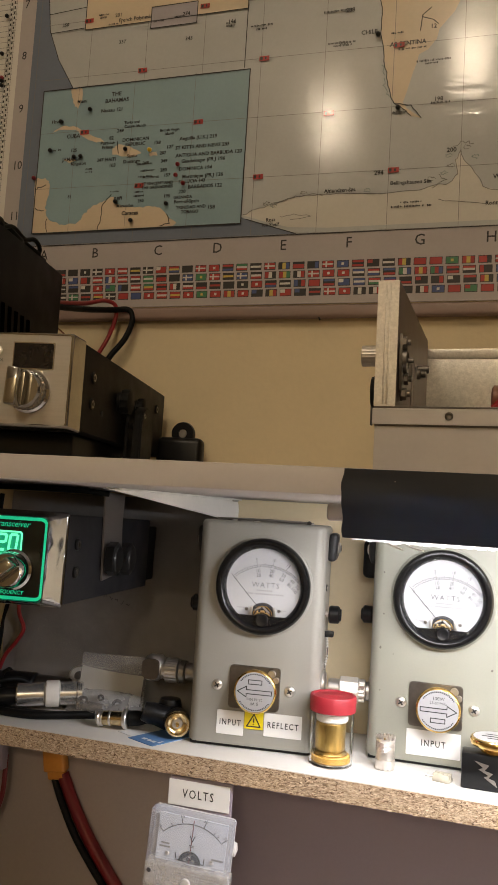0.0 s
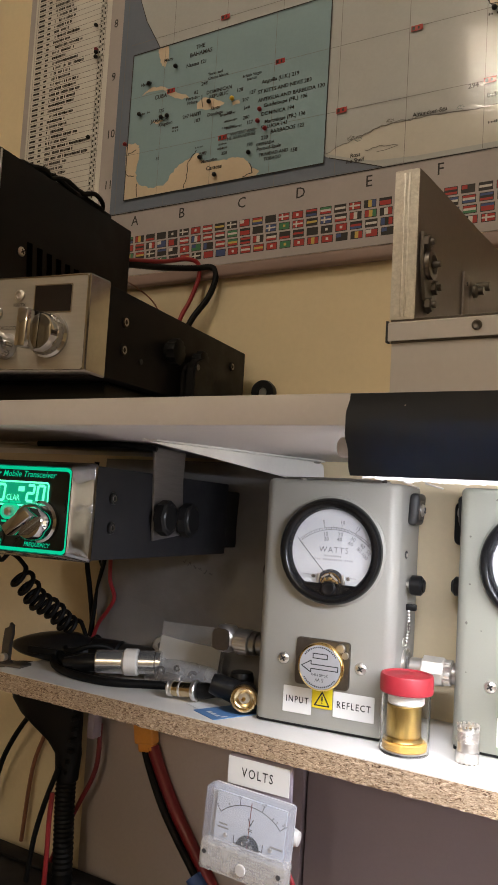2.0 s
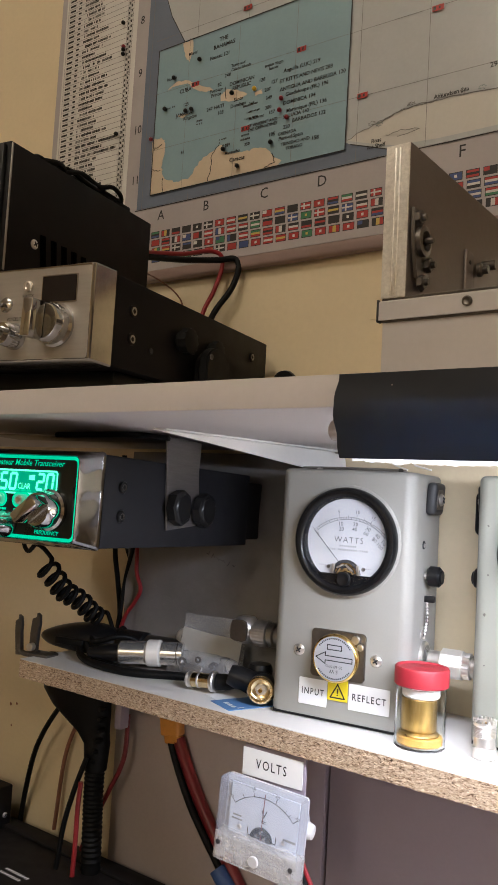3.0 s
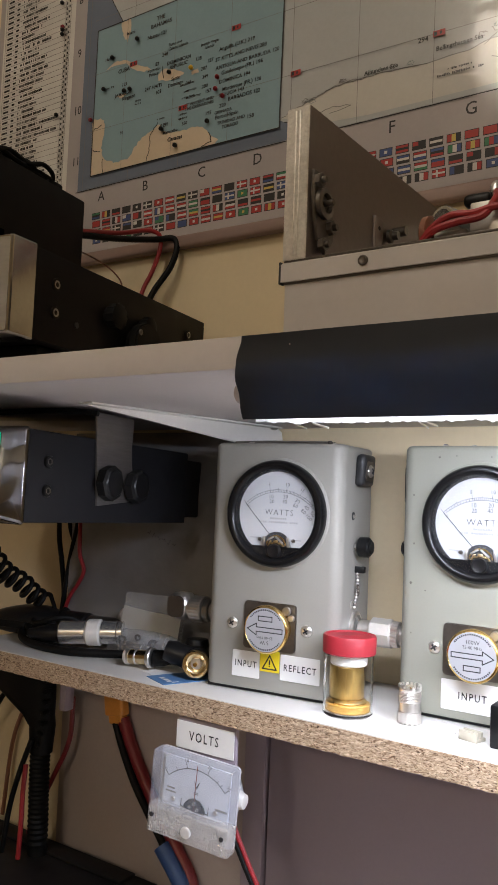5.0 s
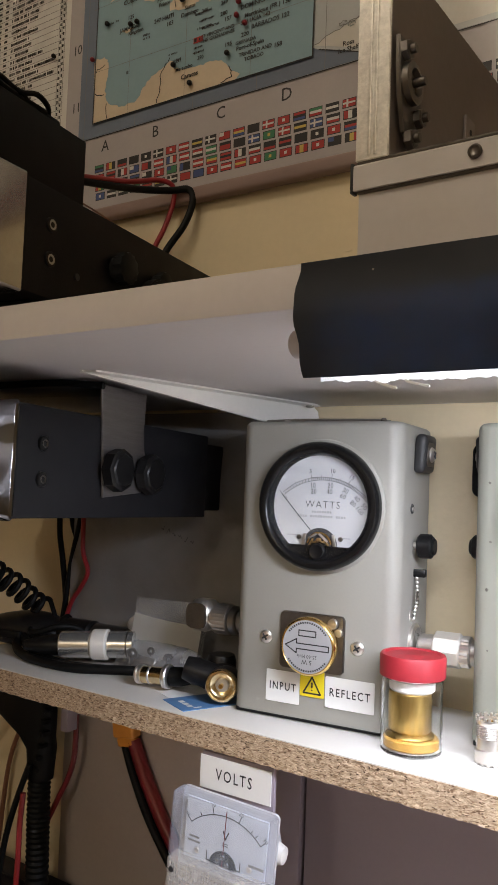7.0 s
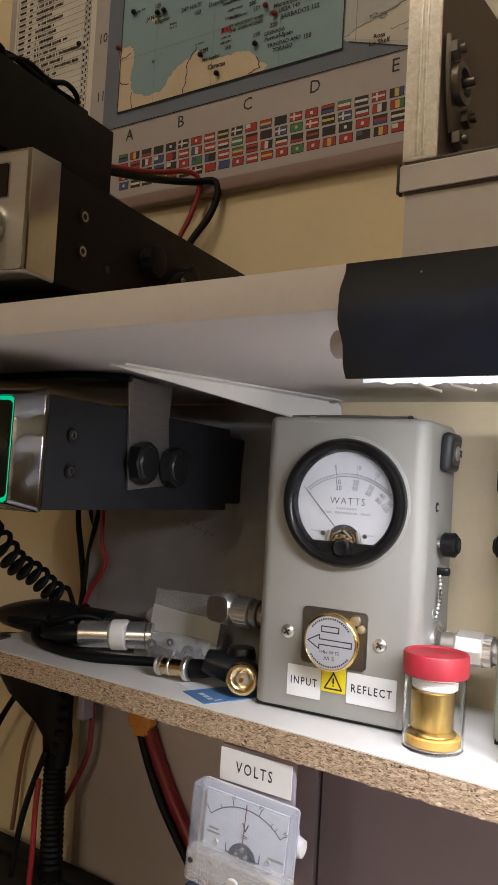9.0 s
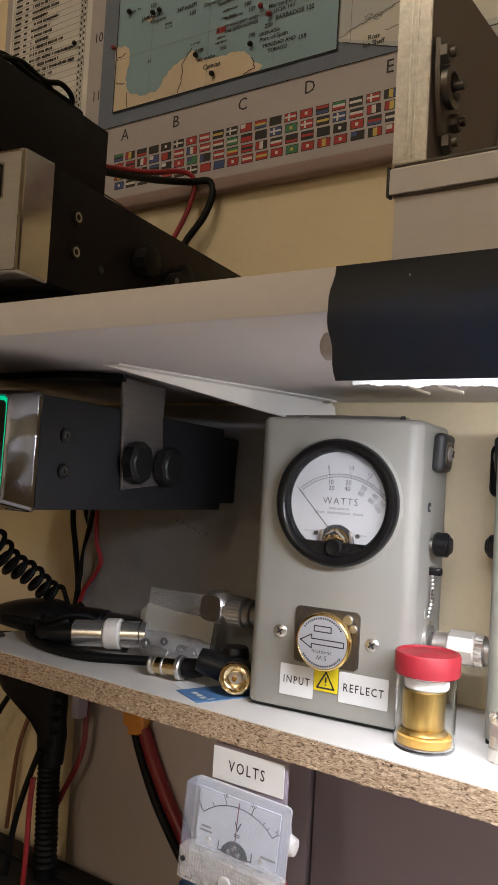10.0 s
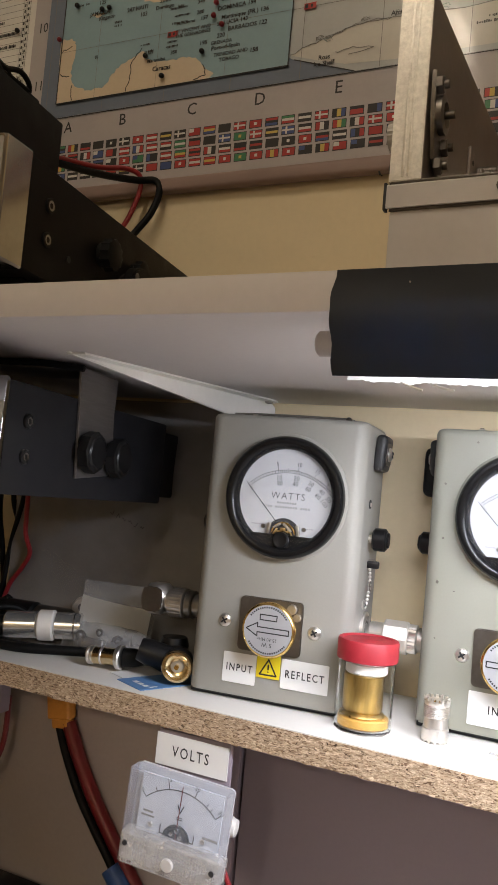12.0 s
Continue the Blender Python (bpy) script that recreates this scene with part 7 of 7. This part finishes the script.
    coast = strokes([wobble(ice[:20], 0.0009, 1), wobble(ice[2:7], 0.0016, 8), wobble([(-0.20, 1.541), (-0.185, 1.5435), (-0.168, 1.5405), (-0.188, 1.538)], 0.0008, 2), wobble([(-0.050, 1.563), (-0.038, 1.570), (-0.045, 1.5745)], 0.0015, 4), wobble([(-0.045, 1.550), (-0.02, 1.546), (0.02, 1.541)], 0.001, 6), wobble([(-0.032, 1.603), (-0.022, 1.6065), (-0.014, 1.603)], 0.002, 7)], 0.0006, (0, -0.0026, 0))
    part("coastline", coast, P_LINE, t)
    for run in (wobble(south[1:10], 0.0008, 5), wobble([(-0.090, 1.650), (-0.074, 1.6465), (-0.064, 1.633)], 0.0006, 9), [(-0.068, 1.722), (-0.0665, 1.738), (-0.058, 1.745)], [(-0.0665, 1.736), (-0.056, 1.732), (-0.051, 1.727)]):
        part("frontier", strokes([run], 0.0009, (0, -0.0027, 0)), P_INK, t)
    part("fjords", strokes([wobble([(-0.101, 1.676), (-0.099, 1.664), (-0.094, 1.656)], 0.0022, 12), wobble([(-0.103, 1.690), (-0.1005, 1.680)], 0.0015, 13)], 0.0007, (0, -0.0026, 0)), P_TEAL, t)
    for k, (x, z) in enumerate(((-0.214, 1.5560), (-0.206, 1.5530), (-0.176, 1.5650), (-0.150, 1.5655), (-0.128, 1.5650), (-0.112, 1.5635), (-0.052, 1.5710), (-0.040, 1.5760), (-0.034, 1.5830), (-0.036, 1.5930), (-0.020, 1.6000), (-0.012, 1.5900))):
        run = [(x + 0.0035 * math.cos(a * 1.05), z + 0.0016 * math.sin(a * 1.05)) for a in range(6)]
        part("island", strokes([wobble(run, 0.0009, 40 + k)], 0.00045, (0, -0.0027, 0)), P_TEAL if k % 2 else P_LINE, t, smooth=False)
    # Caribbean inset
    part("inset", flat(rect(-0.4825, 1.5365, -0.2400, 1.7015), 0.0027), P_INSET, t, "blue-green inset of the Caribbean")
    frame_run = rect(-0.4825, 1.5365, -0.2400, 1.7015)
    part("inset_outline", strokes([frame_run + frame_run[:1]], 0.0011, (0, -0.0034, 0)), P_INK, t)
    shore = [(-0.485, 1.602), (-0.482, 1.604), (-0.470, 1.602), (-0.466, 1.594), (-0.470, 1.572), (-0.468, 1.560), (-0.459, 1.552), (-0.448, 1.549), (-0.430, 1.549), (-0.421, 1.560), (-0.411, 1.568), (-0.396, 1.5735), (-0.388, 1.577), (-0.384, 1.569), (-0.372, 1.565), (-0.358, 1.5635), (-0.345, 1.5635), (-0.331, 1.562), (-0.322, 1.551), (-0.312, 1.5445), (-0.316, 1.5375), (-0.484, 1.5375)]
    shore = [(x + 0.0015, max(1.5375, z - 0.0035)) for x, z in shore]
    land = flat(wobble(shore[:20], 0.0011, 31) + shore[20:], 0.0029)
    flat(wobble([(-0.448, 1.7012), (-0.4345, 1.7012), (-0.433, 1.690), (-0.4375, 1.677), (-0.443, 1.682), (-0.447, 1.694), (-0.448, 1.7012)], 0.0007, 31)[:-1], 0.0029, land)
    flat(wobble([(-0.4665, 1.6530), (-0.4545, 1.6590), (-0.4415, 1.6575), (-0.4235, 1.6485), (-0.4065, 1.6400), (-0.4025, 1.6360), (-0.4145, 1.6370), (-0.4265, 1.6435), (-0.4385, 1.6525), (-0.4545, 1.6550), (-0.4665, 1.6530)], 0.0007, 32)[:-1], 0.0029, land)
    flat(wobble([(-0.3915, 1.6280), (-0.3845, 1.6320), (-0.3685, 1.6275), (-0.3575, 1.6205), (-0.3635, 1.6170), (-0.3775, 1.6180), (-0.3905, 1.6215), (-0.3915, 1.6280)], 0.0007, 33)[:-1], 0.0029, land)
    flat(wobble([(-0.4505, 1.6190), (-0.4445, 1.6210), (-0.4345, 1.6180), (-0.4425, 1.6155), (-0.4505, 1.6190)], 0.0007, 34)[:-1], 0.0029, land)
    flat(wobble([(-0.3475, 1.6190), (-0.3395, 1.6200), (-0.3385, 1.6165), (-0.3465, 1.6160), (-0.3475, 1.6190)], 0.0007, 35)[:-1], 0.0029, land)
    part("inset_land", land, P_LAND, t)
    for one in ([(-0.386, 1.635), (-0.3855, 1.628), (-0.384, 1.622)], wobble([(-0.388, 1.576), (-0.398, 1.566), (-0.399, 1.552), (-0.402, 1.538)], 0.001, 21), wobble([(-0.482, 1.588), (-0.470, 1.592)], 0.001, 22), wobble([(-0.482, 1.565), (-0.470, 1.5625)], 0.001, 23), wobble([(-0.466, 1.552), (-0.464, 1.538)], 0.001, 24), wobble([(-0.322, 1.550), (-0.318, 1.541), (-0.330, 1.538)], 0.001, 25)):
        part("inset_frontier", strokes([one], 0.0009, (0, -0.0032, 0)), P_INK, t, smooth=False)
    part("inset_grid", strokes([[(x, 1.537), (x, 1.704)] for x in (-0.438, -0.3705, -0.300)] + [[(-0.483, z + 0.0030), (-0.36, z + 0.0015), (-0.2405, z)] for z in (1.5845, 1.6485)], 0.00035, (0, -0.0031, 0)), P_LINE, t)
    # upper inset
    part("inset", flat(rect(-0.437, 1.769, -0.2465, 1.90), 0.0026), P_LAND, t, "beige inset of Pacific islands")
    part("inset", flat(rect(-0.357, 1.7605, -0.3035, 1.785), 0.0028), P_LILAC, t)
    more = [rect(-0.437, 1.769, -0.2465, 1.90), rect(-0.357, 1.7605, -0.3035, 1.785)]
    part("inset_outline", strokes([r + r[:1] for r in more] + [[(-0.2465, 1.704), (-0.2465, 1.90)], [(-0.484, 1.793), (-0.437, 1.796)], [(-0.480, 1.770), (-0.437, 1.7715)]], 0.0009, (0, -0.0032, 0)), P_INK, t)
    # place names that can be read
    for words, x, z, s in INSET_NAMES_NORTH + INSET_NAMES_SOUTH + UPPER_NAMES + SEA_NAMES:
        part("place_name", text(words, s * 1.03, (x, -0.0034 if x < -0.24 else -0.0028, z), FRONT, 0.98, 0.022), P_INK, t, smooth=False)
    # illegible small print
    blur = []
    for x, z, w in ((-0.145, 1.7185, 0.028), (-0.145, 1.7155, 0.020), (-0.150, 1.7530, 0.030), (-0.075, 1.7045, 0.030), (-0.055, 1.690, 0.034), (-0.056, 1.687, 0.012), (-0.2300, 1.7480, 0.024), (-0.2300, 1.7440, 0.012), (-0.265, 1.7550, 0.012), (-0.265, 1.7520, 0.010), (-0.400, 1.7715, 0.016), (-0.4150, 1.7840, 0.012), (-0.4150, 1.7805, 0.012), (-0.326, 1.7700, 0.013), (-0.348, 1.7680, 0.012), (-0.070, 1.5490, 0.020), (-0.070, 1.5450, 0.040), (-0.0845, 1.6400, 0.014), (-0.046, 1.6465, 0.018), (-0.462, 1.6310, 0.016), (-0.418, 1.6065, 0.008), (-0.418, 1.6030, 0.008), (-0.352, 1.6075, 0.018), (-0.348, 1.6000, 0.016), (-0.350, 1.5935, 0.016), (-0.385, 1.5790, 0.010), (-0.356, 1.5725, 0.012), (-0.380, 1.5720, 0.010), (-0.356, 1.5770, 0.010), (-0.0565, 1.7550, 0.012), (-0.0900, 1.7220, 0.012), (0.020, 1.6215, 0.010), (0.030, 1.6000, 0.012)):
        k = 0.0
        while k < w:
            q = min(rnd.uniform(0.0007, 0.0013), w - k)
            if rnd.random() > 0.13:
                blur.append((x - w / 2 + k + q / 2, z + rnd.uniform(-0.0002, 0.0002), q, rnd.choice((0.0013, 0.0018, 0.0022))))
            k += q + 0.0004
    tagged(part("small_print", bars(blur, (0, -0.0034, 0)), P_INK, t, smooth=False), kind="stuff")
    # red grid flags
    tags, dots = [], []
    for x, z in ((-0.2255, 1.7112), (-0.2245, 1.5845), (-0.0880, 1.5820), (-0.0880, 1.7092), (-0.3625, 1.7135), (-0.2937, 1.6490), (-0.3565, 1.5838), (-0.4270, 1.6490), (-0.4325, 1.7790), (-0.2950, 1.7780), (-0.1545, 1.6455), (0.048, 1.644), (0.048, 1.708)):
        tags.append((x, z, 0.0105, 0.0052))
        dots.append((x - 0.0030, z, 0.0026, 0.0034))
        dots.append((x + 0.0016, z, 0.0016, 0.0026))
    for k, one in enumerate(tags):
        tag = part("grid_tag", bars([one], (0, -0.0034, 0)), P_RED, t, smooth=False)
        part("mark", bars(dots[2 * k:2 * k + 2], (0, -0.0036, 0)), P_INK, tag, smooth=False)
    # margin letters and numbers
    for word, x in zip("ABCDEFGHIJKL", (-0.4655, -0.4030, -0.3295, -0.2637, -0.1940, -0.128, -0.060, 0.005, 0.075, 0.143, 0.21, 0.28)):
        part("margin_letter", text(word, 0.0152, (x, -0.0020, 1.5118), FRONT, 0.95, 0.004), P_INK, t, smooth=False)
    for k in range(9):
        part("margin_number", text(str(11 - k), 0.0138, (-0.5080 - 0.0018 * k, -0.0020, (1.5585, 1.6175, 1.6845, 1.7480, 1.8105, 1.873, 1.9355, 1.998, 2.06)[k]), FRONT, 0.9, 0.004), P_INK, t, smooth=False)
    # rows of flags, four deep
    inks = [P_FLAG_WHITE, P_RED, P_INK, P_BLUE, P_GREEN, P_YELLOW]
    def quad(fl, x0, z0, x1, z1, ink_no, y):
        f = fl.faces.new([fl.verts.new(q) for q in ((x0, -y, z0), (x1, -y, z0), (x1, -y, z1), (x0, -y, z1))])
        f.material_index = ink_no

    r = random.Random(17)
    palette = [1, 1, 1, 2, 2, 3, 4, 1, 2, 3, 2, 2, 1]
    for row in range(4):
        z0 = 1.4880 - row * 0.0091
        x = -0.4775 + row * 0.001
        while x < 0.28:
            fl = bmesh.new()
            w, h = 0.0107, 0.0062
            quad(fl, x - 0.0006, z0 - 0.0006, x + w + 0.0006, z0 + h + 0.0006, 2, 0.00175)
            style = r.choice("HHHVVCSTHST")
            a, b, c = r.choice(palette), r.choice([0, 0, 2, 2, 1, 5]), r.choice(palette)
            if style == "H":
                for k, one in enumerate((a, b, c)):
                    quad(fl, x, z0 + h * (2 - k) / 3, x + w, z0 + h * (3 - k) / 3, one, 0.0019)
            elif style == "V":
                for k, one in enumerate((a, b, c)):
                    quad(fl, x + w * k / 3, z0, x + w * (k + 1) / 3, z0 + h, one, 0.0019)
            elif style == "C":
                quad(fl, x, z0, x + w, z0 + h, a, 0.0019)
                quad(fl, x + w * 0.28, z0, x + w * 0.43, z0 + h, 0 if a else 1, 0.0021)
                quad(fl, x, z0 + h * 0.38, x + w, z0 + h * 0.62, 0 if a else 1, 0.0023)
            elif style == "S":
                quad(fl, x, z0, x + w, z0 + h, a, 0.0019)
                quad(fl, x + w * 0.38, z0 + h * 0.3, x + w * 0.62, z0 + h * 0.7, (5 if a == 4 else 0), 0.0021)
            else:
                quad(fl, x, z0, x + w, z0 + h, a if a != 0 else 3, 0.0019)
                quad(fl, x, z0 + h * 0.45, x + w * 0.45, z0 + h, r.choice((0, 3, 1)), 0.0021)
            part("flag", fl, inks, t, smooth=False)
            x += 0.01475
    # country list down the left
    part("list_panel", flat(rect(-0.646, 1.47, -0.5215, Z1), 0.0020), P_LIST, t, "white country list")
    lines, words = [], []
    r = random.Random(23)
    z = 1.50
    while z < Z1 - 0.02:
        lines.append([(-0.640, z - 0.0032), (-0.528, z - 0.0032)])
        x = -0.612
        end = x + r.uniform(0.018, 0.056) * (1.3 if r.random() < 0.15 else 1)
        while x < end:
            q = r.uniform(0.0010, 0.0017)
            if r.random() > 0.14:
                words.append((x + q / 2, z, q, r.choice((0.0024, 0.0030, 0.0034))))
            x += q + 0.0004
        words.append((-0.634, z, 0.010, 0.0024))
        words.append((-0.621, z, 0.005, 0.0024))
        z += 0.0066
    for x in (-0.642, -0.5375, -0.5335, -0.529):
        lines.append([(x, 1.47), (x, Z1)])
    zz = 1.472
    while zz < Z1 - 0.01:
        words.append((-0.5355, zz, 0.0018, 0.0030))
        words.append((-0.5312, zz + 0.002, 0.0018, 0.0030))
        zz += 0.0062
    part("list_ruling", strokes(lines, 0.00045, (0, -0.0024, 0)), P_LINE, t)
    tagged(part("list_text", bars(words, (0, -0.0026, 0)), P_INK, t, smooth=False), kind="stuff")
    return t


def make_pin(x, z, colour, name):
    t = thing("map_pin", pose(x, 0.7952, z), "small round %s map pin pushed into the map" % name, "pin", "pins in the map")
    part("head", lathe([(0, 0.0), (0.0018, 0.0003), (0.0024, 0.0016), (0.0022, 0.0034), (0.0012, 0.0044), (0, 0.0046)], (0, 0, 0), FRONT, 12), colour, t)
    return t


make_map()
for x, z in ((-0.5385, 1.5395), (-0.5395, 1.6215), (-0.5375, 1.716), (-0.5375, 1.7215), (-0.5405, 1.7545), (-0.5385, 1.80), (-0.4560, 1.6655), (-0.4360, 1.6235), (-0.4280, 1.6235), (-0.3745, 1.6275), (-0.3815, 1.5695), (-0.3620, 1.5480), (-0.0860, 1.6465), (-0.1085, 1.7240), (-0.4210, 1.6765), (-0.4665, 1.6330), (-0.3225, 1.5640)):
    make_pin(x, z - 0.003, M_BLACK_PLASTIC, "black")
for x, z in ((-0.3125, 1.6060), (-0.3140, 1.5945), (-0.3050, 1.5850), (-0.5375, 1.7248), (-0.484, 1.6025)):
    make_pin(x, z - 0.003, mat("red_pin_plastic", (0.20, 0.01, 0.02), 0.35), "dark red")
make_pin(-0.3460, 1.6215, mat("yellow_pin_plastic", (0.70, 0.45, 0.02), 0.35), "yellow")
